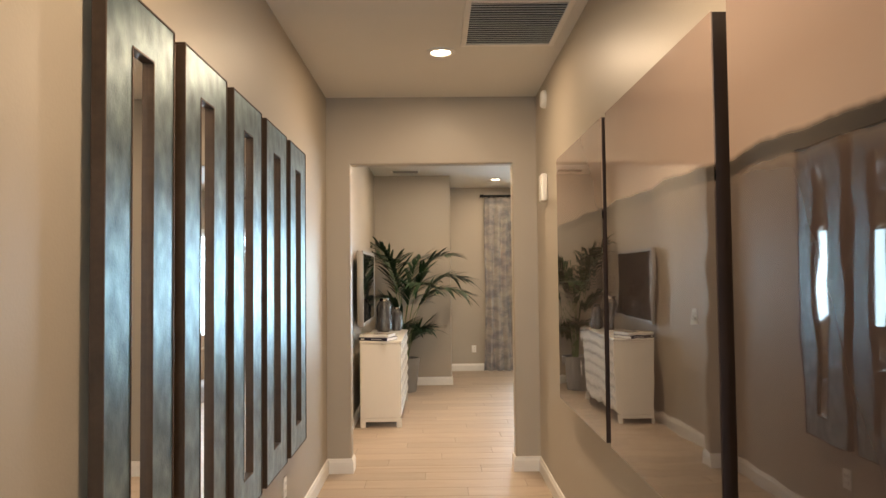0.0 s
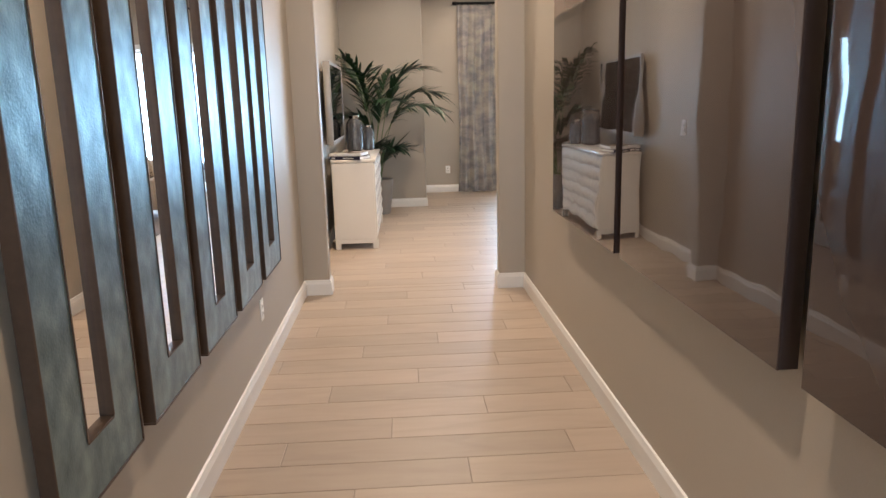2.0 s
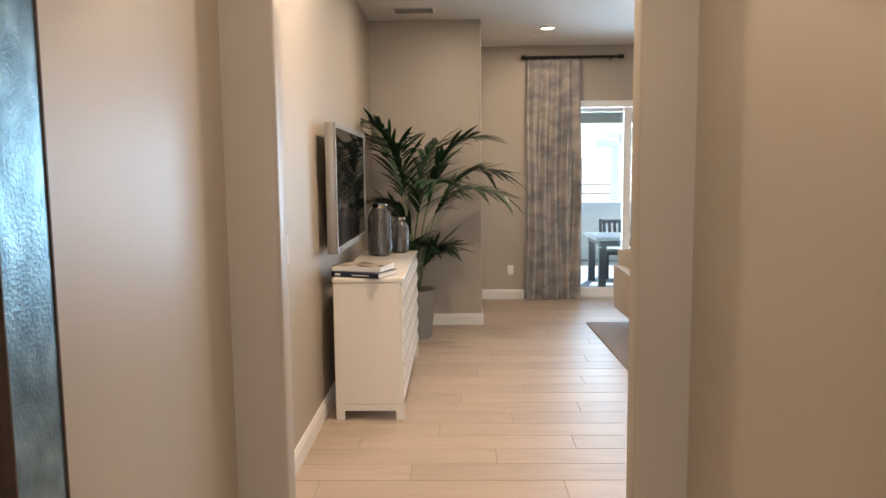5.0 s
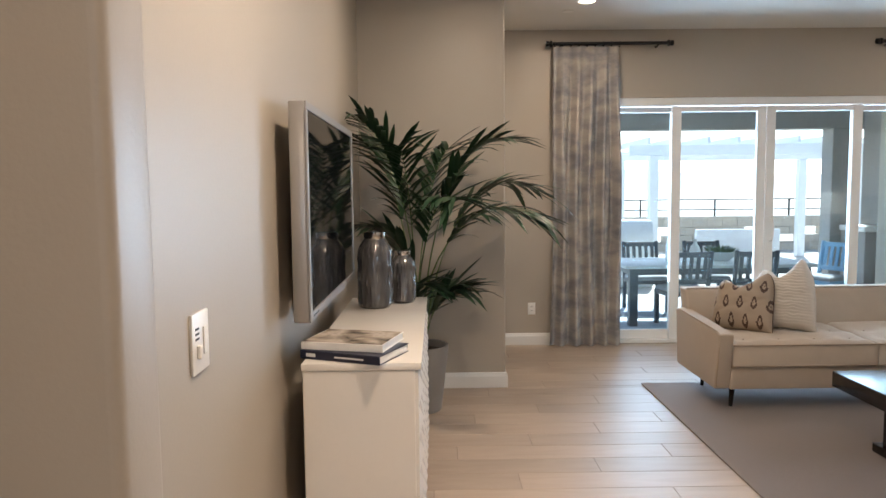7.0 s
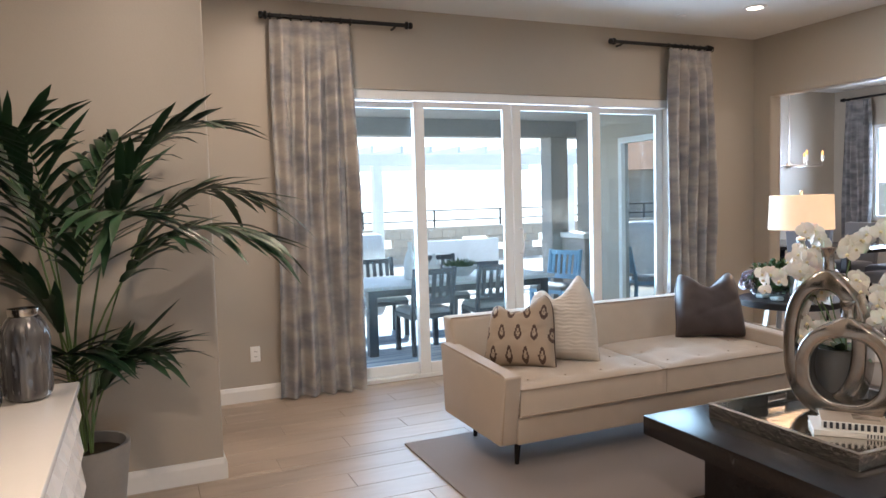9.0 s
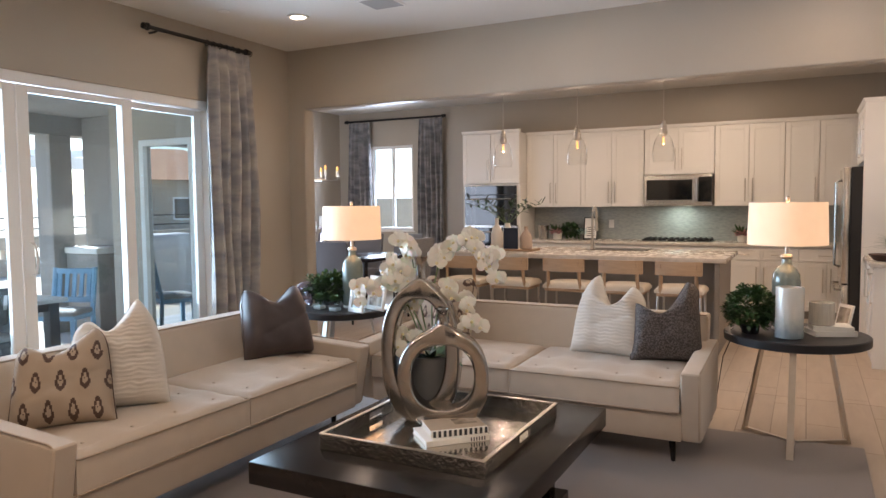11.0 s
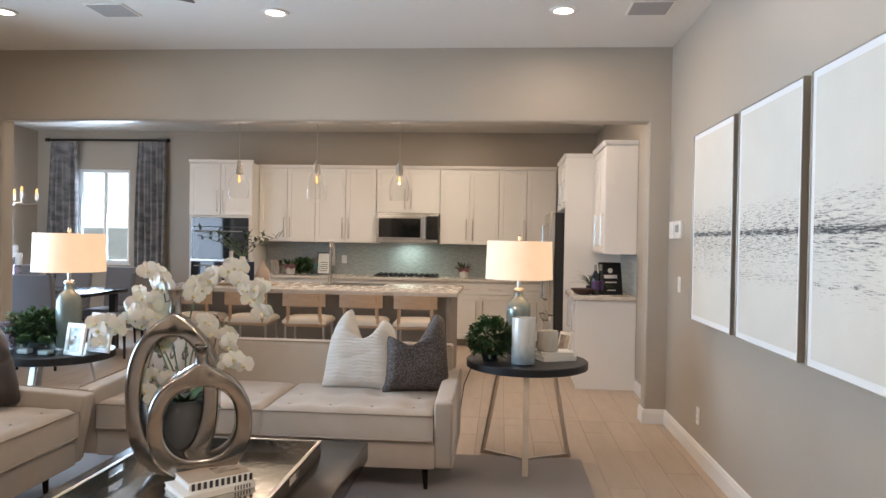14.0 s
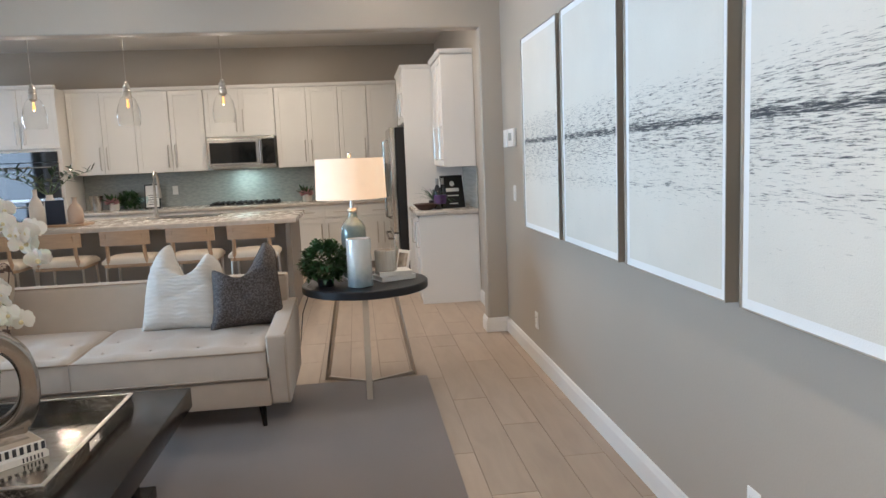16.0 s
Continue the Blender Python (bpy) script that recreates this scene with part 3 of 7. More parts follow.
plate(pose(5.54, SY, 0.295, 0, 0, 90), "power_outlet", "white duplex power outlet below the canvases", "outlet")
plate(pose(2.9, SY, 0.30, 0, 0, 90), "power_outlet", "white duplex power outlet below the canvases", "outlet")
plate(pose(6.1, SY, 1.13, 0, 0, 90), "light_switch", "white rocker switch near the kitchen opening", "switch")
plate(pose(HW, 0.505, 1.15), "light_switch", "white rocker light switch on the television wall", "switch")
t = thing("fan_control", pose(HW, 0.83, 1.145), "white fan and light control on the television wall", "switch", "wall plates")
part("cover_plate", box(0, 0.008, -0.058, 0.058, -0.072, 0.072, 0.003, 2), PLASTIC, t)
part("rocker", box(0.008, 0.012, 0.012, 0.04, -0.034, 0.034, 0.002), PLASTIC, t)
part("slider_knob", box(0.008, 0.019, -0.034, -0.018, -0.036, -0.004, 0.002), PLASTIC, t)
bm = bmesh.new()
for k in range(3):
    bx(bm, 0.008, 0.0092, -0.038, -0.014, 0.008 + 0.012 * k, 0.013 + 0.012 * k)
part("legend", bm, BLACKIRON, t)
t = thing("thermostat", pose(6.10, SY, 1.535, 0, 0, 90), "white wall thermostat with a grey display", "thermostat")
part("cover", box(0, 0.028, -0.09, 0.09, -0.065, 0.065, 0.006, 2), PLASTIC, t)
part("display", box(0.028, 0.0295, -0.05, 0.045, -0.02, 0.035), mat("lcd_grey", (0.25, 0.28, 0.26), 0.3), t)

t = thing("blank_plate", pose(6.32, SY, 1.535, 0, 0, 90), "white blank cover plate beside the thermostat", "wall plate", "wall plates")
part("cover_plate", box(0, 0.02, -0.06, 0.06, -0.065, 0.065, 0.005, 2), PLASTIC, t)

# ---- curtains ----
FABRIC = ramp_mat("curtain_damask", [(0.34, (0.20, 0.20, 0.215)), (0.45, (0.27, 0.265, 0.27)), (0.52, (0.34, 0.32, 0.305)), (0.60, (0.40, 0.37, 0.34)), (0.70, (0.45, 0.42, 0.385))], 0.8, scale=(3.2, 1.0, 4.6), noise_scale=1.5, distort=0.1, bump=0.1, detail=9)
FABRIC2 = ramp_mat("dining_curtain", [(0.36, (0.13, 0.13, 0.14)), (0.5, (0.21, 0.205, 0.21)), (0.66, (0.31, 0.30, 0.30))], 0.8, scale=(3.6, 1.0, 6.5), noise_scale=1.5, distort=0.25, bump=0.1, detail=6)


def curtain(at, w, h, folds, material, label, seed=1, flare=0.08):
    """Pinch-pleated panel along local x, hanging in local z from 0 to h."""
    rnd = random.Random(seed)
    nx, nz = folds * 12, 26
    amp = [rnd.uniform(0.048, 0.074) for _ in range(folds + 1)]
    ph = [rnd.uniform(-0.5, 0.5) for _ in range(folds + 1)]
    bm = bmesh.new()
    grid = {}
    for s, off in ((0, 0.0), (1, 0.004)):
        for j in range(nz + 1):
            z = h * j / nz
            top = j / nz
            for i in range(nx + 1):
                u = i / nx
                f = u * folds
                k = min(int(f), folds)
                a = amp[k] * (1 - 0.5 * top ** 6) * (0.8 + 0.2 * math.sin(3 * z + k))
                x = (u - 0.5) * (w + flare * (1 - top)) + 0.012 * math.sin(2.1 * z + k + ph[k])
                y = a * math.sin(2 * math.pi * (f + 0.05 * math.sin(1.7 * z + ph[k] * 4))) - off
                if top > 0.94:
                    y *= 0.55
                grid[s, j, i] = bm.verts.new((x, y, z))
    for s in (0, 1):
        for j in range(nz):
            for i in range(nx):
                bm.faces.new((grid[s, j, i], grid[s, j, i + 1], grid[s, j + 1, i + 1], grid[s, j + 1, i]))
    for j in range(nz):
        for i in (0, nx):
            bm.faces.new((grid[0, j, i], grid[0, j + 1, i], grid[1, j + 1, i], grid[1, j, i]))
    for i in range(nx):
        for j in (0, nz):
            bm.faces.new((grid[0, j, i], grid[0, j, i + 1], grid[1, j, i + 1], grid[1, j, i]))
    ob = new("curtain", mesh_of("curtain", bm, material, 80))
    ob.matrix_basis = at
    return tagged(ob, label, "curtain", "pleated curtain panels")


def rod(at, x0, x1, label, rings):
    """Curtain rod along local x with ball finials and brackets to a wall behind (+y)."""
    t = thing("curtain_rod", at, label, "curtain rod", "curtain rods")
    part("pole", tube([(x0, 0, 0), (x1, 0, 0)], 0.016, 12), BLACKIRON, t)
    for x, s in ((x0, -1), (x1, 1)):
        bm = rev([(0.018, 0), (0.03, 0.008), (0.03, 0.02), (0.018, 0.028), (0.026, 0.04), (0.024, 0.058), (0.0, 0.064)], 14)
        part("finial", bm, BLACKIRON, t, at=pose(x, 0, 0, 0, 90 * s, 0))
        part("bracket", tube([(x - s * 0.08, 0.09, -0.02), (x - s * 0.08, 0.03, -0.02), (x - s * 0.08, 0.0, -0.012)], 0.009), BLACKIRON, t)
    ring = None
    for k, x in enumerate(rings):
        if ring is None:
            bm = bmesh.new()
            pts = [(0, 0.024 * math.cos(a), 0.024 * math.sin(a) - 0.006) for a in [2 * math.pi * i / 14 for i in range(15)]]
            ring = mesh_of("ring", tube(pts, 0.004, 6, bm), BLACKIRON, 40)
        shared("ring", ring, t, pose(x, 0, 0))
    return t


RZ, RY = 2.835, NY - 0.095
rod(pose(0, RY, RZ), 1.64, 2.70, "black iron curtain rod with finials above the patio door", [1.66 + 0.075 * k for k in range(9)])
rod(pose(0, RY, RZ), 4.70, 5.76, "black iron curtain rod with finials above the patio door", [5.30 + 0.075 * k for k in range(8)])
curtain(pose(1.96, RY - 0.012, 0.015), 0.60, RZ - 0.045, 5, FABRIC, "grey and beige patterned pleated curtain beside the patio door", 3)
curtain(pose(5.56, RY - 0.012, 0.015), 0.50, RZ - 0.045, 5, FABRIC, "grey and beige patterned pleated curtain beside the patio door", 5)
DRX = KX - 0.1
rod(pose(DRX, 0, 2.83, 0, 0, 90), 6.40, 8.2, "black curtain rod above the dining window", []) .matrix_basis = pose(DRX, 0, 2.83, 0, 0, 90) @ pose(0, 0, 0, 0, 0, 0)
curtain(pose(DRX, 6.62, 0.015, 0, 0, 90), 0.42, 2.79, 5, FABRIC2, "dark grey patterned curtain beside the dining window", 7)
curtain(pose(DRX, 7.98, 0.015, 0, 0, 90), 0.42, 2.79, 5, FABRIC2, "dark grey patterned curtain beside the dining window", 9)

# ---- television wall ----
t = thing("television", pose(0, 2.335, 1.03), "flat television with a wide silver bezel hung on the wall", "television")
hw, hh = 0.675, 0.785
SILVER = mat("silver_plastic", (0.33, 0.315, 0.30), 0.35, 0.4, vary=0.04)
part("housing", box(0.042, 0.098, -hw, hw, 0, hh, 0.006, 2), SILVER, t)
b = bmesh.new()
bx(b, 0.098, 0.106, -hw, hw, 0, 0.035, 0.002)
bx(b, 0.098, 0.106, -hw, hw, hh - 0.03, hh, 0.002)
bx(b, 0.098, 0.106, -hw, -hw + 0.03, 0.035, hh - 0.03, 0.002)
bx(b, 0.098, 0.106, hw - 0.03, hw, 0.035, hh - 0.03, 0.002)
part("bezel", b, SILVER, t)
part("screen", box(0.098, 0.101, -hw + 0.03, hw - 0.03, 0.035, hh - 0.03), SCREEN, t, "black glass screen, switched off")
b = bmesh.new()
for k in range(5):
    bx(b, 0.106, 0.1065, -hw + 0.05 + 0.025 * k, -hw + 0.065 + 0.025 * k, 0.014, 0.022)
part("controls", b, BLACKIRON, t)
part("wall_mount", box(HW + 0.001, 0.03, -0.2, 0.2, 0.25, 0.5), BLACKIRON, t)

t = thing("credenza", pose(0.28, 2.44, 0), "white lacquered credenza with faceted door fronts and bracket feet", "credenza")
hx, y0, y1 = 0.212, -0.78, 0.78
part("body", box(-hx, hx - 0.02, y0, y1, 0.10, 0.854, 0.003), WHITELAC, t)
part("top", box(-hx - 0.004, hx + 0.004, y0 - 0.004, y1 + 0.004, 0.856, 0.883, 0.004, 2), WHITELAC, t)
for s in (-1, 1):
    for e in (-1, 1):
        bm = bmesh.new()
        yy = y1 * s
        bx(bm, e * hx - (0.055 if e > 0 else 0), e * hx + (0.055 if e < 0 else 0), yy - (0.03 if s > 0 else 0), yy + (0.03 if s < 0 else 0), 0.0, 0.10, 0.003)
        part("foot", bm, WHITELAC, t)
    part("apron", box(-hx + 0.05, hx - 0.05, y1 * s - (0.025 if s > 0 else 0), y1 * s + (0.025 if s < 0 else 0), 0.06, 0.0985, 0.002), WHITELAC, t)
door_me = bmesh.new()
corner = {}
# diamond facets on one door
n_y, n_z, W, H = 3, 6, 0.385, 0.735
for i in range(n_y):
    for j in range(n_z):
        a0, a1 = W * i / n_y, W * (i + 1) / n_y
        c0, c1 = H * j / n_z, H * (j + 1) / n_z
        q = []
        for ii, jj, p in ((i, j, (0.012, a0, c0)), (i + 1, j, (0.012, a1, c0)), (i + 1, j + 1, (0.012, a1, c1)), (i, j + 1, (0.012, a0, c1))):
            if (ii, jj) not in corner:
                corner[ii, jj] = door_me.verts.new(p)
            q.append(corner[ii, jj])
        m = door_me.verts.new((0.03, (a0 + a1) / 2, (c0 + c1) / 2))
        for k in range(4):
            door_me.faces.new((q[k], q[(k + 1) % 4], m))
rim = [(i, 0) for i in range(n_y)] + [(n_y, j) for j in range(n_z)] + [(n_y - i, n_z) for i in range(n_y)] + [(0, n_z - j) for j in range(n_z)]
back = [door_me.verts.new((0, corner[r].co.y, corner[r].co.z)) for r in rim]
for k in range(len(rim)):
    door_me.faces.new((corner[rim[k]], corner[rim[(k + 1) % len(rim)]], back[(k + 1) % len(rim)], back[k]))
door_me.faces.new(back)
dm = mesh_of("door", door_me, WHITELAC)
for k in range(4):
    d = shared("door", dm, t, pose(hx - 0.02, y0 + 0.005 + k * 0.388, 0.11))
    if k == 0:
        tagged(d, "white faceted door front")


def book(at, w, d, h, cover, label, pages=TRIM):
    t = thing("book", at, label, "book", "coffee table books")
    part("page_block", box(-w / 2 + 0.004, w / 2 - 0.004, -d / 2 + 0.004, d / 2 - 0.004, 0.003, h - 0.003), pages, t)
    bm = box(-w / 2, w / 2, -d / 2, d / 2, 0, 0.003, 0.001)
    bx(bm, -w / 2, w / 2, -d / 2, d / 2, h - 0.003, h, 0.001)
    bx(bm, -w / 2, -w / 2 + 0.003, -d / 2, d / 2, 0.003, h - 0.003)
    part("cover", bm, cover, t)
    return t


def words(text, size, material, parent, at, name="lettering"):
    cu = bpy.data.curves.new(name, "FONT")
    cu.body, cu.size, cu.extrude, cu.align_x, cu.align_y = text, size, 0.0003, "CENTER", "CENTER"
    tmp = bpy.data.objects.new(name, cu)
    me = bpy.data.meshes.new_from_object(tmp)
    bpy.data.objects.remove(tmp)
    me.materials.clear()
    me.materials.append(material)
    ob = new(name, me)
    ob.parent = parent
    ob.matrix_basis = at
    return ob


NAVY = mat("navy_cover", (0.012, 0.014, 0.035), 0.35, vary=0.1)
PHOTO = ramp_mat("printed_photo_cover", [(0.3, (0.03, 0.028, 0.025)), (0.45, (0.25, 0.21, 0.17)), (0.6, (0.55, 0.48, 0.40)), (0.75, (0.12, 0.11, 0.10))], 0.25, noise_scale=9, distort=0.4)
INK = mat("dark_ink", (0.02, 0.02, 0.025), 0.5, vary=0.05)
WHITEINK = mat("white_ink", (0.75, 0.74, 0.72), 0.5, vary=0.03)
t = book(pose(0.245, 1.79, 0.884, 0, 0, 67), 0.24, 0.33, 0.032, NAVY, "navy blue hardback lying under another book on the credenza")
part("spine_lettering", box(-0.1206, -0.12, -0.10, 0.02, 0.012, 0.018), WHITEINK, t)
part("spine_mark", box(-0.1206, -0.12, 0.10, 0.14, 0.009, 0.022), WHITEINK, t)
t = book(pose(0.235, 1.83, 0.917, 0, 0, 75), 0.25, 0.32, 0.028, TRIM, "pale hardback with a photographed interior on its cover")
part("cover_photo", box(-0.122, 0.122, -0.155, 0.155, 0.0285, 0.0288), PHOTO, t)

CERAMIC = ramp_mat("ribbed_pewter_glaze", [(0.35, (0.045, 0.043, 0.045)), (0.6, (0.10, 0.095, 0.09)), (0.75, (0.22, 0.20, 0.18))], 0.18, 0.3, scale=(9, 9, 1.6), noise_scale=3, bump=0.9, coat=0.6)


def rippled(t, r, h):
    """Dripping ripple relief round the vase body."""
    body = t.children[0]
    bm = bmesh.new()
    seg, rows = 96, 40
    rings = []
    for j in range(rows + 1):
        u = j / rows
        z = 0.92 * h * u
        rr = r * (0.86 + 0.14 * min(1, u / 0.06)) if u < 0.06 else (r if u < 0.78 else r * (1 - 0.40 * ((u - 0.78) / 0.22) ** 1.6))
        ring = []
        for i in range(seg):
            a = 2 * math.pi * i / seg
            n = noise.noise(Vector((math.cos(a) * 5.5, math.sin(a) * 5.5, z * 9)))
            d = 0.0045 * (1 - min(1, abs(n) * 4)) * min(1, u * 8) * min(1, (1 - u) * 8)
            ring.append(bm.verts.new(((rr + d) * math.cos(a), (rr + d) * math.sin(a), z)))
        rings.append(ring)
    for a, c in zip(rings, rings[1:]):
        for i in range(seg):
            bm.faces.new((a[i], a[(i + 1) % seg], c[(i + 1) % seg], c[i]))
    bm.faces.new(rings[0])
    bm.faces.new(rings[-1])
    body.data = mesh_of("vase_body", bm, CERAMIC, 60)
    return body


for x, y, r, h in ((0.225, 2.90, 0.09, 0.40), (0.365, 3.06, 0.068, 0.285)):
    t = thing("ceramic_vase", pose(x, y, 0.883), "dark pewter-glazed bottle vase with ripple relief on the credenza", "vase", "credenza vases")
    part("vase_body", rev([(r * 0.86, 0), (r * 0.98, 0.012), (r, h * 0.2), (r, h * 0.7), (r * 0.93, h * 0.82), (r * 0.62, h * 0.90), (r * 0.6, h * 0.92)], 40), CERAMIC, t)
    vb = rippled(t, r, h)
    part("neck", rev([(r * 0.6, h * 0.92), (r * 0.64, h * 0.94), (r * 0.64, h), (r * 0.54, h), (r * 0.54, h * 0.93)], 32), CHROME, t, "bright metallic neck")

# ---- palm in a pot ----


def leaf_blade(bm, base, direction, up, length, width, droop=0.25):
    """A folded tapering leaflet."""
    d = direction.normalized()
    s = d.cross(up).normalized()
    n = s.cross(d).normalized()
    pts = []
    for k in range(5):
        u = k / 4
        p = base + d * length * u - Vector((0, 0, 1)) * droop * length * u * u
        w = width * (0.35 + 1.3 * u) * (1 - u) ** 0.8 * 1.25 + 0.0008
        pts.append((p - s * w / 2, p - n * w * 0.14, p + s * w / 2))
    vs = [[bm.verts.new(q) for q in r] for r in pts]
    for a, c in zip(vs, vs[1:]):
        for k in (0, 1):
            bm.faces.new((a[k], a[k + 1], c[k + 1], c[k]))


def palm(at):
    rnd = random.Random(11)
    t = thing("potted_palm", at, "tall artificial kentia palm in a grey tapered planter", "potted plant")
    part("planter", rev([(0.13, 0), (0.135, 0.005), (0.185, 0.42), (0.187, 0.45), (0.17, 0.45), (0.165, 0.40), (0.0, 0.395)], 4 * 8), mat("grey_planter", (0.23, 0.22, 0.21), 0.5, vary=0.1, bump=0.1), t)
    part("soil", rev([(0.165, 0.385), (0.165, 0.402), (0.08, 0.41), (0.0, 0.412)], 20), mat("moss_soil", (0.05, 0.035, 0.02), 0.95, vary=0.4, scale=40, bump=0.6), t)
    spec = [(-20, 0.50, 2.10, 0.78), (8, 0.70, 1.90, 0.95), (-12, 0.78, 1.70, 1.05), (-95, 0.42, 1.88, 0.65), (-150, 0.42, 2.1, 0.65), (160, 0.38, 1.95, 0.65), (-60, 0.6, 1.7, 0.9), (50, 0.34, 1.85, 0.6), (-15, 0.22, 0.62, 0.7), (-90, 0.28, 0.72, 0.7), (25, 0.2, 0.5, 0.6), (-165, 0.3, 1.2, 0.7)]
    for az, reach, hgt, bend in spec:
        a = radians(az + rnd.uniform(-8, 8))
        out = Vector((math.cos(a), math.sin(a), 0))
        stemp = []
        start = Vector((rnd.uniform(-0.04, 0.04), rnd.uniform(-0.04, 0.04), 0.40))
        for k in range(11):
            u = k / 10
            stemp.append(start + out * reach * (u ** 1.7) + Vector((0, 0, hgt * (u - 0.42 * bend * u * u * u))))
        fr = part("frond", tube(stemp, 0.007, 5, taper=0.25), STEM, t, "arching palm frond with paired leaflets")
        bm = bmesh.new()
        for k in range(5, 11):
            for f in (0, 0.33, 0.67):
                u = min(1.0, (k + f) / 10)
                i = min(int(u * 10), 9)
                p = stemp[i].lerp(stemp[i + 1], u * 10 - i)
                d = (stemp[i + 1] - stemp[i]).normalized()
                s = d.cross(Vector((0, 0, 1))).normalized()
                for sg in (-1, 1):
                    dirn = d * rnd.uniform(0.75, 1.1) + s * sg * rnd.uniform(0.6, 0.95) + Vector((0, 0, rnd.uniform(-0.15, 0.3)))
                    leaf_blade(bm, p, dirn, Vector((0, 0, 1)), rnd.uniform(0.27, 0.42) * (1.1 - 0.35 * abs(u - 0.7)), rnd.uniform(0.046, 0.062), rnd.uniform(0.1, 0.55))
        part("leaf_fan", bm, LEAF, fr)
    return t


palm(pose(0.44, 3.93, 0))

# ---- rug ----
b = bmesh.new()
bx(b, 2.11, 5.42, 0.90, 4.47, 0.0, 0.012, 0.005, 2)
single("area_rug", b, RUG, pose(0, 0, 0.0005), "large mauve-beige low pile rug under the sofas", "rug")


# ---- sofas ----
def cushion(bm, x0, x1, y0, y1, z0, z1, crown=0.02, tufts=()):
    """Soft seat cushion with rounded edges, a crowned top and button dimples."""
    nx, ny = 26, 18
    top, bot = {}, {}
    r = 0.035
    for i in range(nx + 1):
        for j in range(ny + 1):
            u, v = i / nx, j / ny
            x, y = x0 + (x1 - x0) * u, y0 + (y1 - y0) * v
            e = min(u * (x1 - x0), (1 - u) * (x1 - x0), v * (y1 - y0), (1 - v) * (y1 - y0))
            edge = math.sqrt(max(0.0, 1 - (1 - min(e / r, 1)) ** 2))
            z = z1 - r * (1 - edge) * 0.6 + crown * (math.sin(math.pi * u) * math.sin(math.pi * v)) ** 0.5
            for tx, ty in tufts:
                q = ((x - tx) ** 2 + (y - ty) ** 2)
                z -= 0.024 * math.exp(-q / 0.006)
            top[i, j] = bm.verts.new((x, y, z))
            bot[i, j] = bm.verts.new((x, y, z0)) if i in (0, nx) or j in (0, ny) else None
    for i in range(nx):
        for j in range(ny):
            bm.faces.new((top[i, j], top[i + 1, j], top[i + 1, j + 1], top[i, j + 1]))
    for i in range(nx):
        for j in (0, ny):
            bm.faces.new((bot[i, j], bot[i + 1, j], top[i + 1, j], top[i, j]))
    for j in range(ny):
        for i in (0, nx):
            bm.faces.new((bot[i, j], bot[i, j + 1], top[i, j + 1], top[i, j]))
    return bm


def slanted(bm, x0, x1, prof, bevel=0.03, seg=3):
    """Extrudes a side outline (y, z) across x, with rounded edges."""
    a = [bm.verts.new((x0, y, z)) for y, z in prof]
    c = [bm.verts.new((x1, y, z)) for y, z in prof]
    n = len(prof)
    fs = [bm.faces.new(a), bm.faces.new(list(reversed(c)))]
    for i in range(n):
        fs.append(bm.faces.new((a[i], c[i], c[(i + 1) % n], a[(i + 1) % n])))
    bmesh.ops.recalc_face_normals(bm, faces=fs)
    es = list({e for f in fs for e in f.edges})
    bmesh.ops.bevel(bm, geom=es, offset=bevel, segments=seg, affect="EDGES", profile=0.6)
    return bm


BUTTON = mesh_of("button", rev([(0.007, -0.003), (0.007, 0.001), (0.004, 0.003), (0.0, 0.0035)], 12), LINEN)


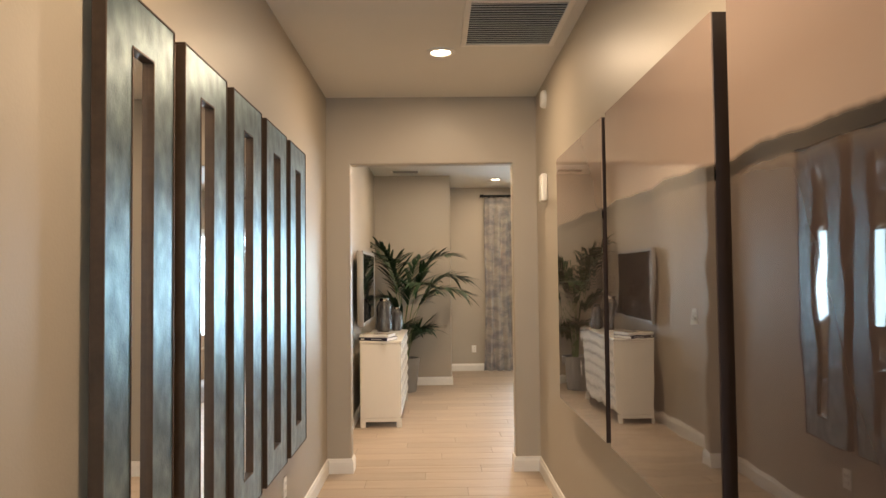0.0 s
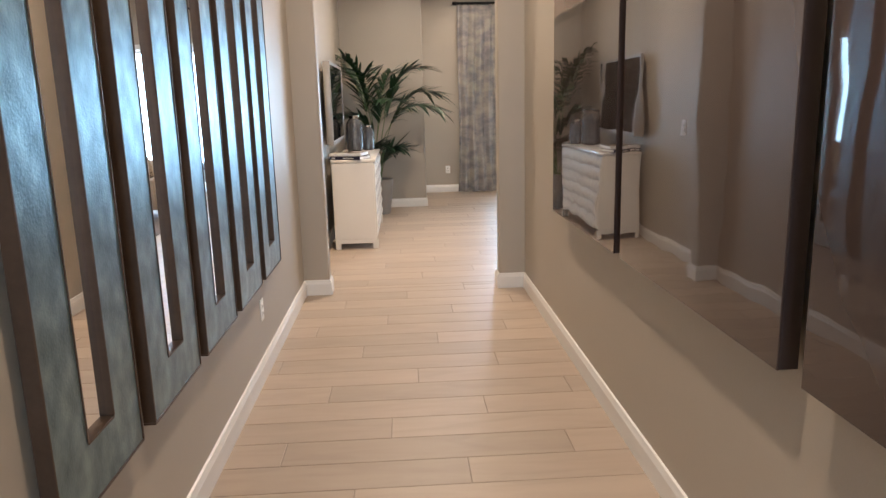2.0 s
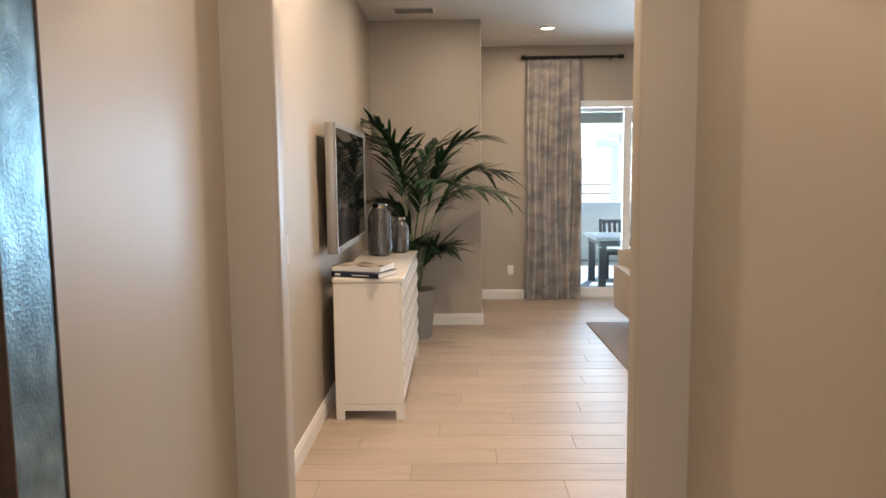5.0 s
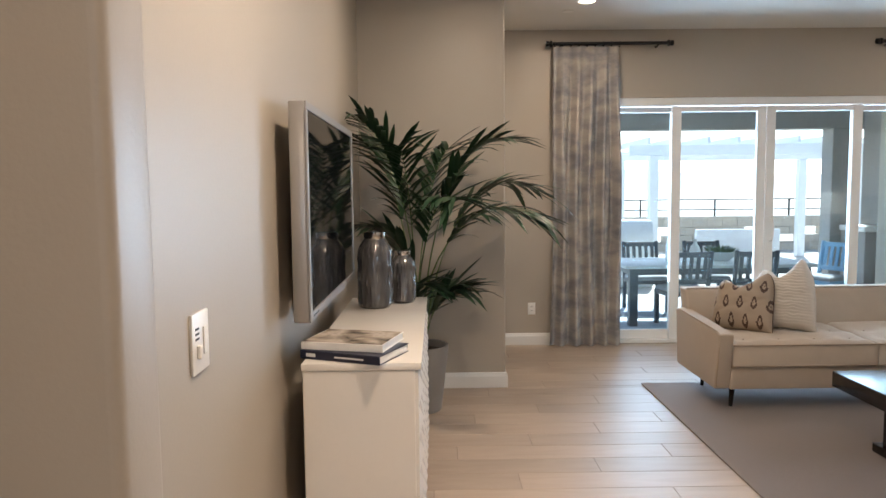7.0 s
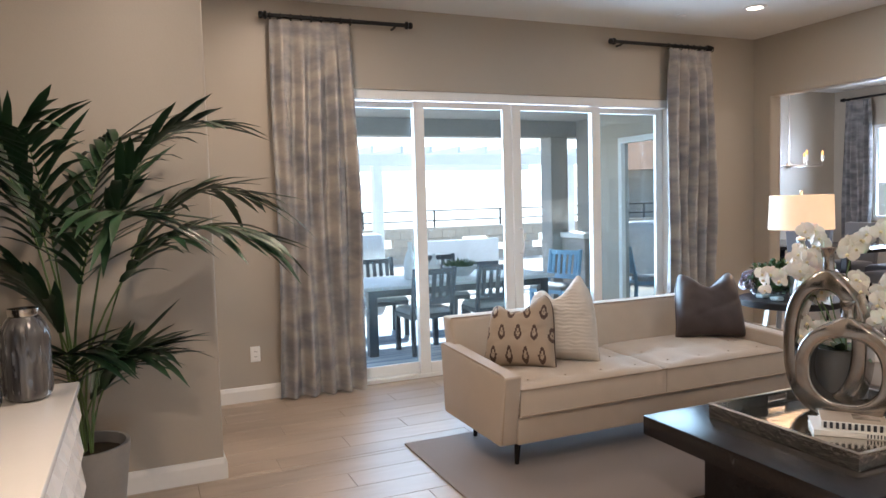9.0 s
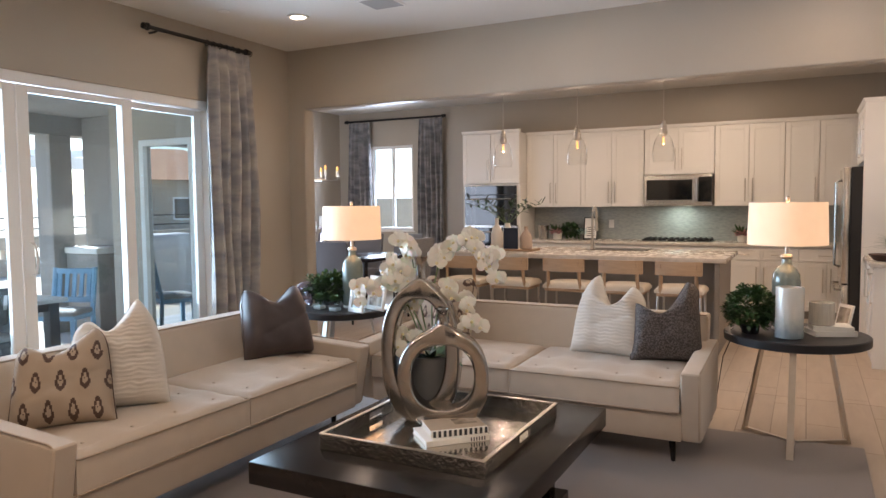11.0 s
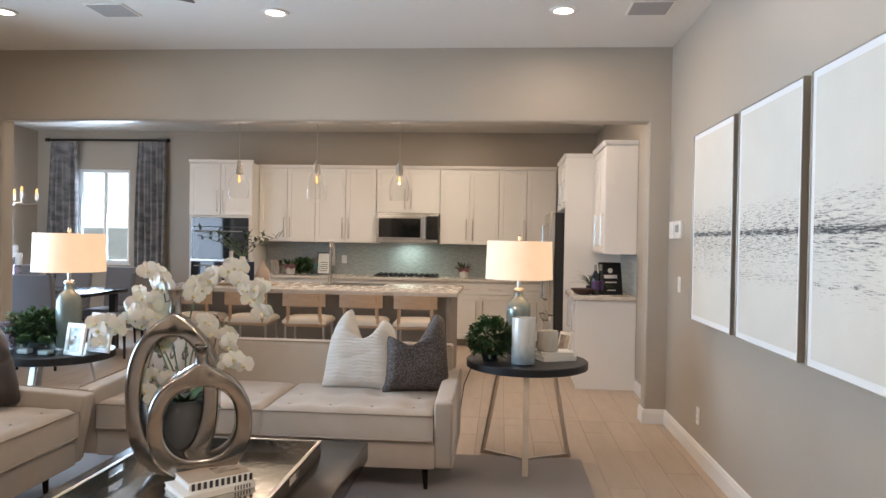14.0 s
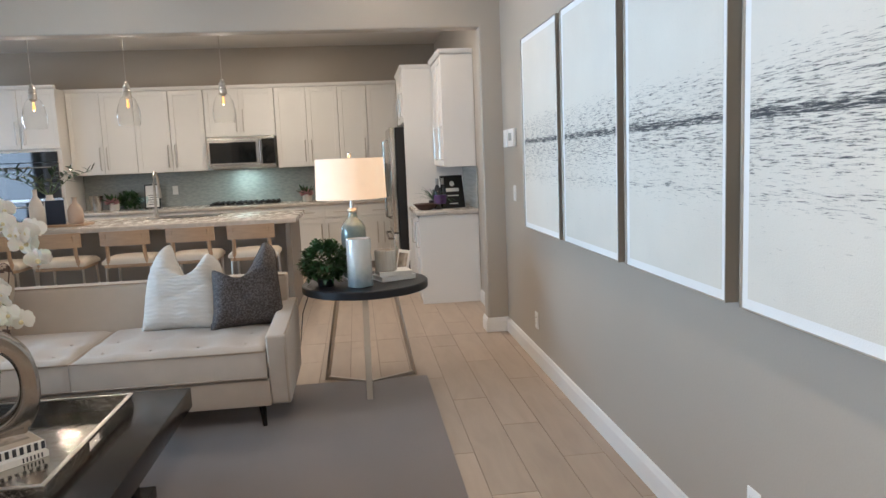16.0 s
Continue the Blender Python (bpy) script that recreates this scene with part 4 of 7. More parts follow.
def sofa(at, label):
    """Mid-century sofa, length along x, facing -y, its back at +y."""
    t = thing("sofa", at, label, "sofa", "pair of matching sofas")
    L, D = 1.07, 0.92
    f = -D / 2
    part("base", box(-L + 0.1, L - 0.1, f + 0.03, D / 2 - 0.12, 0.15, 0.303, 0.012, 2), LINEN, t)
    for s in (-1, 1):
        x0, x1 = sorted((s * (L - 0.105), s * L))
        part("arm", slanted(bmesh.new(), x0, x1, [(f + 0.05, 0.15), (f - 0.02, 0.535), (D / 2 - 0.10, 0.575), (D / 2 - 0.14, 0.15)], 0.02), LINEN, t)
        e = 0.004
        part("arm_piping", tube([(s * (L - 0.012), f + 0.047, 0.17), (s * (L - 0.012), f - 0.012, 0.525), (s * (L - 0.006), f + 0.02, 0.543), (s * (L - 0.006), D / 2 - 0.13, 0.572)], 0.0045, 6), PIPING, t)
    part("back", slanted(bmesh.new(), -L + 0.06, L - 0.06, [(D / 2 - 0.28, 0.29), (D / 2 - 0.13, 0.72), (D / 2, 0.725), (D / 2 - 0.13, 0.16), (D / 2 - 0.28, 0.16)], 0.022), LINEN, t)
    part("back_piping", tube([(-L + 0.07, D / 2 - 0.125, 0.722), (L - 0.07, D / 2 - 0.125, 0.722)], 0.0045, 6), PIPING, t)
    for k in (0, 1):
        x0 = -L + 0.108 + k * (L - 0.108)
        x1 = x0 + L - 0.111
        tf = [(x0 + (x1 - x0) * (i + 0.5) / 4, f + 0.14 + 0.24 * j) for i in range(4) for j in range(2)]
        c = part("seat_cushion", cushion(bmesh.new(), x0, x1, f + 0.01, D / 2 - 0.22, 0.306, 0.468, 0.022, tf), LINEN, t, "button-tufted seat cushion", smooth=60)
        for z in (0.312, 0.451):
            part("piping", tube([(x0 + 0.004, D / 2 - 0.25, z), (x0 + 0.002, f + 0.012, z), (x0 + 0.012, f + 0.006, z), (x1 - 0.012, f + 0.006, z), (x1 - 0.002, f + 0.012, z), (x1 - 0.004, D / 2 - 0.25, z)], 0.0045, 6), PIPING, c)
        for tx, ty in tf:
            shared("button", BUTTON, c, pose(tx, ty, 0.466))
    for sx in (-1, 1):
        for y in (f + 0.16, D / 2 - 0.24):
            part("leg", tube([(sx * (L - 0.17), y, 0.165), (sx * (L - 0.16), y, 0.0)], 0.022, 10, taper=0.55), BLACKWOOD, t, "tapered dark wood leg")
    return t


S1 = pose(3.455, 4.165, 0.012)
S2 = pose(5.04, 2.76, 0.012, 0, 0, -90)
sofa(S1, "cream linen mid-century sofa with tufted seat, standing before the patio door")
sofa(S2, "cream linen mid-century sofa with tufted seat, backing onto the kitchen")


def pillow(at, w, h, material, label, chop=0.2, seed=1, trim=None, n=40, nip=0.3, rib=0.0, lean=0.0):
    """Stuffed pillow with its top edge chopped into two ears, standing in local xz, facing -y."""
    def spot(u, v):
        x = u * w / 2 * (1 - 0.09 * (1 - v * v) * abs(u) ** 3)
        z = h / 2 + v * h / 2 * (1 - 0.06 * (1 - u * u) * abs(v) ** 3)
        q = max(0.0, (v + 0.35) / 1.35)
        cut = (1 - min(1.0, abs(u - lean * q)) ** 1.25) * q ** 2.2
        x *= 1 - nip * q ** 2
        z -= chop * cut + 0.13 * h * q ** 3 * abs(u) ** 7
        return x, z, q, cut

    bm = bmesh.new()
    g = {}
    for s in (-1, 1):
        for i in range(n + 1):
            for j in range(n + 1):
                u, v = 2 * i / n - 1, 2 * j / n - 1
                x, z, q, cut = spot(u, v)
                th = 0.115 * ((1 - u ** 4) * (1 - abs(v) ** 3.2)) ** 0.5
                th *= 1 - 0.35 * cut * q
                th += 0.045 * q * q * math.exp(-((abs(u) - 0.55) / 0.25) ** 2) * (1 - v ** 4)
                y = s * th + 0.008 * noise.noise(Vector((u * 3 + seed, v * 3, s)))
                y += s * rib * (1 - max(abs(u), abs(v)) ** 6) * math.sin(z * 300 + 3 * noise.noise(Vector((u * 5, v * 4, seed))))
                y -= s * 0.012 * math.exp(-((v + 0.25 - 0.35 * u) / 0.07) ** 2) * (1 - v * v) * max(0, noise.noise(Vector((u * 2 + seed, 0, 1))) + 0.4)
                if (i in (0, n) or j in (0, n)) and s == 1:
                    g[s, i, j] = g[-1, i, j]
                else:
                    g[s, i, j] = bm.verts.new((x, y, z))
    for s in (-1, 1):
        for i in range(n):
            for j in range(n):
                bm.faces.new((g[s, i, j], g[s, i + 1, j], g[s, i + 1, j + 1], g[s, i, j + 1]))
    t = thing("throw_pillow", at, label, "pillow", "throw pillows")
    part("pillow_case", bm, material, t, smooth=80)
    pts = []
    for k in range(3 * 24 + 1):
        e = k / 24
        u, v = (-1, 2 * e - 1) if e <= 1 else ((2 * (e - 1) - 1, 1) if e <= 2 else (1, 1 - 2 * (e - 2)))
        x, z, q, cut = spot(u, v)
        pts.append((x, 0.008 * noise.noise(Vector((u * 3 + seed, v * 3, -1))), z))
    part("welt", tube(pts, 0.004, 6), trim or material, t, "corded edge")
    return t


WOVEN = mat("ivory_woven", (0.55, 0.51, 0.45), 0.9, vary=0.10, scale=6, bump=0.6, bscale=14, sheen=0.2, stretch=(1, 1, 8))
TAUPE = mat("taupe_satin", (0.045, 0.031, 0.029), 0.45, vary=0.2, scale=9, bump=0.25, bscale=60, sheen=0.1)
SCALES = ramp_mat("brown_scale_weave", [(0.35, (0.03, 0.022, 0.02)), (0.5, (0.06, 0.048, 0.043)), (0.6, (0.11, 0.095, 0.088))], 0.7, noise_scale=110, bump=0.6, detail=2)
INKBROWN = mat("brown_print", (0.075, 0.045, 0.035), 0.9, vary=0.2, bump=0.4, bscale=300)
IKATBASE = mat("oatmeal_cotton", (0.36, 0.29, 0.22), 0.9, vary=0.08, bump=0.4, bscale=300)


def ikat(t, w, h, chop, seed):
    """Dark teardrop motifs lying on both faces of an oatmeal pillow."""
    rnd = random.Random(seed)
    case = [o for o in t.children if o.name.startswith("pillow_case")][0]
    case.data.materials.append(INKBROWN)
    me = case.data
    for p in me.polygons:
        c = p.center
        gx, gz = (c.x / 0.095), (c.z / 0.125)
        col = math.floor(gz)
        fx = (gx + 0.5 * (col % 2)) % 1 - 0.5
        fz = gz % 1 - 0.5
        d = math.hypot(fx / 0.24 * (1.5 if fz > 0 else 1.0), fz / 0.36)
        if 0.5 < d < 1.0 or d < 0.12:
            p.material_index = 1




def on1(x, y, z, rx, rz):
    return S1 @ pose(x, y, z, rx, 0, rz)


def on2(x, y, z, rx, rz):
    return S2 @ pose(x, y, z, rx, 0, rz)


ik = pillow(on1(-0.76, -0.08, 0.47, -24, -40), 0.43, 0.45, IKATBASE, "oatmeal throw pillow with dark brown teardrop print", 0.13, 2, INKBROWN, 80, 0.22, 0.0, -0.25)
ikat(ik, 0.44, 0.42, 0.05, 2)
pillow(on1(-0.47, -0.07, 0.47, -18, -38), 0.46, 0.54, WOVEN, "ivory ribbed throw pillow with a chopped top", 0.16, 3, None, 90, 0.42, 0.0022, -0.3)
pillow(on1(0.77, 0.0, 0.47, -18, -24), 0.48, 0.50, TAUPE, "dark taupe satin throw pillow with a chopped top", 0.15, 4, None, 44, 0.24)
ik2 = pillow(on2(-0.72, 0.06, 0.47, -16, -14), 0.48, 0.50, IKATBASE, "oatmeal throw pillow with dark brown teardrop print", 0.10, 6, INKBROWN, 80, 0.14)
ikat(ik2, 0.46, 0.44, 0.06, 6)
pillow(on2(0.45, 0.06, 0.47, -18, -6), 0.50, 0.55, WOVEN, "ivory ribbed throw pillow with a chopped top", 0.29, 8, None, 90, 0.52, 0.0022, 0.1)
pillow(on2(0.81, 0.04, 0.47, -16, 12), 0.42, 0.50, SCALES, "brown scale-textured throw pillow with a chopped top", 0.26, 9, None, 60, 0.12, 0.0016, -0.35)

# ---- coffee table ----
t = thing("coffee_table", pose(3.49, 2.615, 0.012), "low espresso wood coffee table with a thick overhanging top", "coffee table")
part("tabletop", box(-0.66, 0.66, -0.54, 0.54, 0.335, 0.425, 0.004, 2), BLACKWOOD, t)
for s in (-1, 1):
    part("side_panel", box(s * 0.44 - 0.04, s * 0.44 + 0.04, -0.34, 0.34, 0.05, 0.334, 0.003), BLACKWOOD, t)
part("plinth", box(-0.50, 0.50, -0.40, 0.40, 0.0, 0.05, 0.003), BLACKWOOD, t)
part("lower_shelf", box(-0.40, 0.40, -0.33, 0.33, 0.10, 0.13, 0.002), BLACKWOOD, t)


# ---- side tables ----
def side_table(at, label, R):
    """Round black top on three flat nickel legs joined by a low star."""
    t = thing("side_table", at, label, "side table", "pair of round side tables")
    H = 0.667
    part("tabletop", rev([(R - 0.01, H - 0.05), (R, H - 0.045), (R, H - 0.005), (R - 0.006, H), (0.0, H)], 56), DARKTOP, t)
    for k in range(3):
        a = radians(178 + 120 * k)
        p0 = Vector((0.20 * math.cos(a), 0.20 * math.sin(a), H - 0.05))
        p1 = Vector((0.33 * math.cos(a), 0.33 * math.sin(a), 0.0))
        s = Vector((-math.sin(a), math.cos(a), 0)) * 0.018
        o = Vector((math.cos(a), math.sin(a), 0)) * 0.008
        bm = bmesh.new()
        vs = [bm.verts.new(p + sg * s + og * o) for p in (p1, p0) for sg, og in ((-1, -1), (1, -1), (1, 1), (-1, 1))]
        for q in ((0, 1, 2, 3), (7, 6, 5, 4), (0, 4, 5, 1), (1, 5, 6, 2), (2, 6, 7, 3), (3, 7, 4, 0)):
            bm.faces.new([vs[i] for i in q])
        part("leg", bm, NICKEL, t)
        bm = bmesh.new()
        vs = [bm.verts.new(Vector((u * math.cos(a), u * math.sin(a), z)) + sg * s * 0.6) for u in (0.01, 0.325) for sg, z in ((-1, 0.002), (1, 0.002), (1, 0.022), (-1, 0.022))]
        for q in ((0, 1, 2, 3), (7, 6, 5, 4), (0, 4, 5, 1), (1, 5, 6, 2), (2, 6, 7, 3), (3, 7, 4, 0)):
            bm.faces.new([vs[i] for i in q])
        part("stretcher", bm, NICKEL, t)
    return t


T1 = Vector((5.14, 4.33, 0.0))
T2 = Vector((5.36, 1.268, 0.0))
side_table(pose(*T1), "round black side table with three nickel legs in the sofa corner", 0.36)
side_table(pose(*T2), "round black side table with three nickel legs beside the sofa", 0.39)
TZ = 0.012 + 0.655

SHADE = mat("linen_lampshade", (0.80, 0.68, 0.52), 0.8, vary=0.05, scale=12, bump=0.2, bscale=250, emit=(1.0, 0.56, 0.27), power=0.2)
CELADON = mat("celadon_glass", (0.16, 0.20, 0.18), 0.12, vary=0.2, scale=5, coat=0.7)


def table_lamp(x, y, label):
    t = thing("table_lamp", pose(x, y, TZ), label, "table lamp", "pair of table lamps")
    part("lamp_foot", rev([(0.075, 0), (0.075, 0.012), (0.07, 0.014)], 32), NICKEL, t)
    part("lamp_body", rev([(0.070, 0.014), (0.078, 0.026), (0.080, 0.29), (0.076, 0.33), (0.058, 0.365), (0.034, 0.385), (0.028, 0.40), (0.028, 0.425)], 32), CELADON, t, "grey-green glazed bottle base")
    part("neck", rev([(0.03, 0.425), (0.034, 0.435), (0.03, 0.45), (0.012, 0.455), (0.012, 0.54)], 20), NICKEL, t)
    bm = bmesh.new()
    seg = 48
    rings = []
    for r, z in ((0.222, 0.512), (0.214, 0.762), (0.211, 0.762), (0.219, 0.512)):
        rings.append([bm.verts.new((r * math.cos(2 * math.pi * i / seg), r * math.sin(2 * math.pi * i / seg), z)) for i in range(seg)])
    for k in range(4):
        a, c = rings[k], rings[(k + 1) % 4]
        for i in range(seg):
            bm.faces.new((a[i], a[(i + 1) % seg], c[(i + 1) % seg], c[i]))
    part("shade", bm, SHADE, t, "lit drum shade of off-white linen")
    part("harp", tube([(0, 0, 0.46), (0.05, 0, 0.57), (0.0, 0, 0.775)], 0.003, 6), NICKEL, t)
    part("finial", rev([(0.006, 0.765), (0.012, 0.775), (0.012, 0.795), (0.0, 0.802)], 12), NICKEL, t)
    bm = bmesh.new()
    bmesh.ops.create_uvsphere(bm, u_segments=12, v_segments=8, radius=0.032, matrix=Matrix.Translation((0, 0, 0.56)))
    part("bulb", bm, mat("lamp_bulb", (1, 0.9, 0.8), 0.3, emit=(1, 0.75, 0.5), power=2), t)
    lamp("table_lamp_light", "POINT", (x, y, TZ + 0.62), 1.2, 0.04, (1.0, 0.66, 0.38))
    return t


table_lamp(5.20, 4.28, "table lamp with a celadon bottle base, lit, in the sofa corner")
table_lamp(5.47, 1.325, "table lamp with a celadon bottle base, lit, beside the sofa")

# ---- canvases on the south wall ----
CANVAS = mat("ivory_canvas", (0.66, 0.625, 0.54), 0.75, vary=0.05, scale=4, bump=0.35, bscale=260)
_nt = CANVAS.node_tree
_tc = next(n for n in _nt.nodes if n.type == "TEX_COORD")
_bs = _nt.nodes["Principled BSDF"]
_mp = _nt.nodes.new("ShaderNodeMapping")
_mp.inputs["Scale"].default_value = (15, 1, 230)
_oi = _nt.nodes.new("ShaderNodeObjectInfo")
_ng = _nt.nodes.new("ShaderNodeTexNoise")
_ng.noise_dimensions = "4D"
_ng.inputs["Scale"].default_value, _ng.inputs["Detail"].default_value, _ng.inputs["Roughness"].default_value = 1.0, 12, 0.78
_m20 = _nt.nodes.new("ShaderNodeMath")
_m20.operation = "MULTIPLY"
_m20.inputs[1].default_value = 20.0
_nt.links.new(_oi.outputs["Random"], _m20.inputs[0])
_nt.links.new(_m20.outputs[0], _ng.inputs["W"])
_nt.links.new(_tc.outputs["Object"], _mp.inputs[0])
_nt.links.new(_mp.outputs[0], _ng.inputs["Vector"])
_sp = _nt.nodes.new("ShaderNodeSeparateXYZ")
_nt.links.new(_tc.outputs["Object"], _sp.inputs[0])
_band = _nt.nodes.new("ShaderNodeFloatCurve")
_zr = _nt.nodes.new("ShaderNodeMapRange")
_zr.inputs[1].default_value, _zr.inputs[2].default_value = 0.0, 1.2
_nt.links.new(_sp.outputs[2], _zr.inputs[0])
_cv = _nt.nodes.new("ShaderNodeValToRGB")
for _p, _c in ((0.08, 0.02), (0.22, 0.04), (0.285, 0.12), (0.31, 0.09), (0.40, 0.135), (0.445, 0.14), (0.455, 0.22), (0.465, 0.22), (0.478, 0.14), (0.57, 0.108)):
    _e = _cv.color_ramp.elements.new(_p)
    _e.color = (_c, _c, _c, 1)
_cv.color_ramp.elements[0].color = (0, 0, 0, 1)
_cv.color_ramp.elements[-1].position, _cv.color_ramp.elements[-1].color = 0.64, (0, 0, 0, 1)
_nt.nodes.remove(_band)
_nt.links.new(_zr.outputs[0], _cv.inputs[0])
_th = _nt.nodes.new("ShaderNodeMath")
_th.operation = "ADD"
_nt.links.new(_ng.outputs[0], _th.inputs[0])
_nt.links.new(_cv.outputs[0], _th.inputs[1])
_st = _nt.nodes.new("ShaderNodeMapRange")
_st.inputs[1].default_value, _st.inputs[2].default_value = 0.64, 0.71
_nt.links.new(_th.outputs[0], _st.inputs[0])
_mx = _nt.nodes.new("ShaderNodeMix")
_mx.data_type = "RGBA"
_nt.links.new(_st.outputs[0], _mx.inputs[0])
_nt.links.new(_bs.inputs["Base Color"].links[0].from_socket, _mx.inputs[6])
_mx.inputs[7].default_value = (0.04, 0.043, 0.047, 1)
_nt.links.new(_mx.outputs[2], _bs.inputs["Base Color"])
CHAMPAGNE = mat("champagne_frame", (0.42, 0.38, 0.32), 0.35, 0.7, vary=0.05)
WHITEBORDER = mat("canvas_border", (0.78, 0.77, 0.74), 0.8, vary=0.02, bump=0.3, bscale=260)
for x1 in (5.503, 4.625, 3.747, 2.869):
    x0 = x1 - 0.80
    t = thing("canvas_painting", pose((x0 + x1) / 2, SY + 0.042, 0.937), "abstract ivory canvas with charcoal horizontal strokes in a thin frame", "painting", "row of four canvases")
    h, H = 0.40, 1.20
    part("canvas", box(-h + 0.035, h - 0.035, 0.004, 0.029, 0.035, H - 0.035), CANVAS, t)
    b = bmesh.new()
    for q in ((-h + 0.005, h - 0.005, 0.005, 0.0348), (-h + 0.005, h - 0.005, H - 0.0348, H - 0.005)):
        bx(b, q[0], q[1], 0.004, 0.028, q[2], q[3])
    for q in ((-h + 0.005, -h + 0.0348), (h - 0.0348, h - 0.005)):
        bx(b, q[0], q[1], 0.004, 0.028, 0.0348, H - 0.0348)
    part("border", b, WHITEBORDER, t)
    b = bmesh.new()
    for q in ((-h, h, 0, 0.005), (-h, h, H - 0.005, H)):
        bx(b, q[0], q[1], -0.040, 0.036, q[2], q[3], 0.001)
    for q in ((-h, -h + 0.005), (h - 0.005, h)):
        bx(b, q[0], q[1], -0.040, 0.036, 0.005, H - 0.005, 0.001)
    part("frame", b, CHAMPAGNE, t, "thin champagne metal frame")

# ---- kitchen ----


def shaker(bm, w, h, d=0.02, rail=0.06):
    """A recessed-panel door front in local yz, facing -x, from the origin."""
    g = 0.002
    bx(bm, -d, 0, g, rail, g, h - g, 0.002)
    bx(bm, -d, 0, w - rail, w - g, g, h - g, 0.002)
    bx(bm, -d + 0.001, 0, rail, w - rail, g, rail, 0.002)
    bx(bm, -d + 0.001, 0, rail, w - rail, h - rail, h - g, 0.002)
    bx(bm, -d + 0.009, 0, rail, w - rail, rail, h - rail)
    return bm


def cabinet(at, w, h, d, doors, label, handle="low", drawers=0, group="kitchen cabinets", toe=False):
    """Cabinet in local space: front at x=0 facing -x, y 0..w, z 0..h, depth along +x."""
    t = thing("kitchen_cabinet", at, label, "cabinet", group)
    z0 = 0.1 if toe else 0.0
    part("carcass", box(0.0005, d, 0.001, w - 0.001, z0, h, 0.001), CABINET, t)
    if toe:
        part("toe_kick", box(0.06, d, 0.002, w - 0.002, 0.0, 0.1), ISLANDPAINT, t)
    zt = h - 0.01
    if drawers:
        dw = w / drawers
        for k in range(drawers):
            f = part("drawer_front", shaker(bmesh.new(), dw - 0.004, 0.15, rail=0.03), CABINET, t, at=pose(0, k * dw + 0.002, h - 0.165))
            part("handle", tube([(-0.02, dw / 2 - 0.09, 0.075), (-0.045, dw / 2 - 0.085, 0.075), (-0.045, dw / 2 + 0.085, 0.075), (-0.02, dw / 2 + 0.09, 0.075)], 0.006, 6), NICKEL, f, "nickel bar handle")
        zt = h - 0.17
    dw = w / doors
    for k in range(doors):
        f = part("door", shaker(bmesh.new(), dw - 0.004, zt - z0 - 0.005), CABINET, t, at=pose(0, k * dw + 0.002, z0 + 0.004))
        side = (dw - 0.045) if k % 2 == 0 else 0.04
        if doors == 1:
            side = 0.04
        hz = 0.06 if handle == "low" else zt - z0 - 0.36
        part("handle", tube([(-0.02, side, hz), (-0.05, side, hz + 0.005), (-0.05, side, hz + 0.275), (-0.02, side, hz + 0.28)], 0.007, 6), NICKEL, f, "nickel bar handle")
    return t


def crown(bm, y0, y1, x, z):
    vs0 = [bm.verts.new((x + a, y0, z + c)) for a, c in ((0.0, 0), (-0.02, 0.03), (-0.022, 0.045), (0.03, 0.045), (0.03, 0))]
    vs1 = [bm.verts.new((x + a, y1, z + c)) for a, c in ((0.0, 0), (-0.02, 0.03), (-0.022, 0.045), (0.03, 0.045), (0.03, 0))]
    for i in range(5):
        bm.faces.new((vs0[i], vs0[(i + 1) % 5], vs1[(i + 1) % 5], vs1[i]))
    bm.faces.new(vs0)
    bm.faces.new(vs1)


UX, BXF, UZ0, UZ1 = 10.58, 10.30, 1.375, 2.42
uppers = [(0.70, 1.10, 1), (1.10, 1.48, 1), (1.48, 2.30, 2), (3.20, 4.07, 2), (4.07, 4.88, 2)]
for y0, y1, n in uppers:
    cabinet(pose(UX, y0, UZ0), y1 - y0, UZ1 - UZ0, KX - UX - 0.003, n, "white shaker wall cabinet with nickel bar handles")
cabinet(pose(UX, 2.305, 1.80), 0.89, UZ1 - 1.80, KX - UX - 0.003, 2, "short white shaker cabinet above the microwave")
t = cabinet(pose(BXF, 4.885, 1.72), 0.90, UZ1 - 1.72 + 0.03, KX - BXF - 0.003, 2, "white shaker cabinet above the wall oven")
t = thing("oven_tower", pose(BXF, 4.885, 0), "white tall oven cabinet housing", "cabinet", "kitchen cabinets")
part("carcass", box(0.0, KX - BXF - 0.003, 0.001, 0.899, 0, 1.717, 0.002), CABINET, t)
part("drawer_front", shaker(bmesh.new(), 0.89, 0.42), CABINET, t, at=pose(0, 0.005, 0.12))
t = thing("wall_oven", pose(BXF - 0.004, 4.93, 0.56), "built-in double wall oven of black glass and steel", "oven")
for z0, z1 in ((0.0, 0.52), (0.56, 1.0)):
    d = part("oven_door", box(-0.035, 0, 0, 0.81, z0, z1, 0.004), BLACKGLASS, t, "black glass oven door")
    part("handle", tube([(-0.035, 0.06, z1 - 0.06), (-0.075, 0.065, z1 - 0.06), (-0.075, 0.745, z1 - 0.06), (-0.035, 0.75, z1 - 0.06)], 0.011, 8), STEEL, d)
part("control_panel", box(-0.03, 0, 0, 0.81, 1.004, 1.13, 0.003), BLACKGLASS, t)
part("trim", box(-0.02, 0, -0.02, 0.83, 0.522, 0.558, 0.002), STEEL, t)
b = bmesh.new()
crown(b, 0.70, 4.885, UX - 0.02, UZ1 - 0.005)
crown(b, 4.88, 5.79, BXF - 0.02, UZ1 + 0.028)
tagged(single("crown_moulding", b, CABINET, pose(0, 0, 0), "white crown moulding along the cabinet tops", "moulding"), kind="structure")
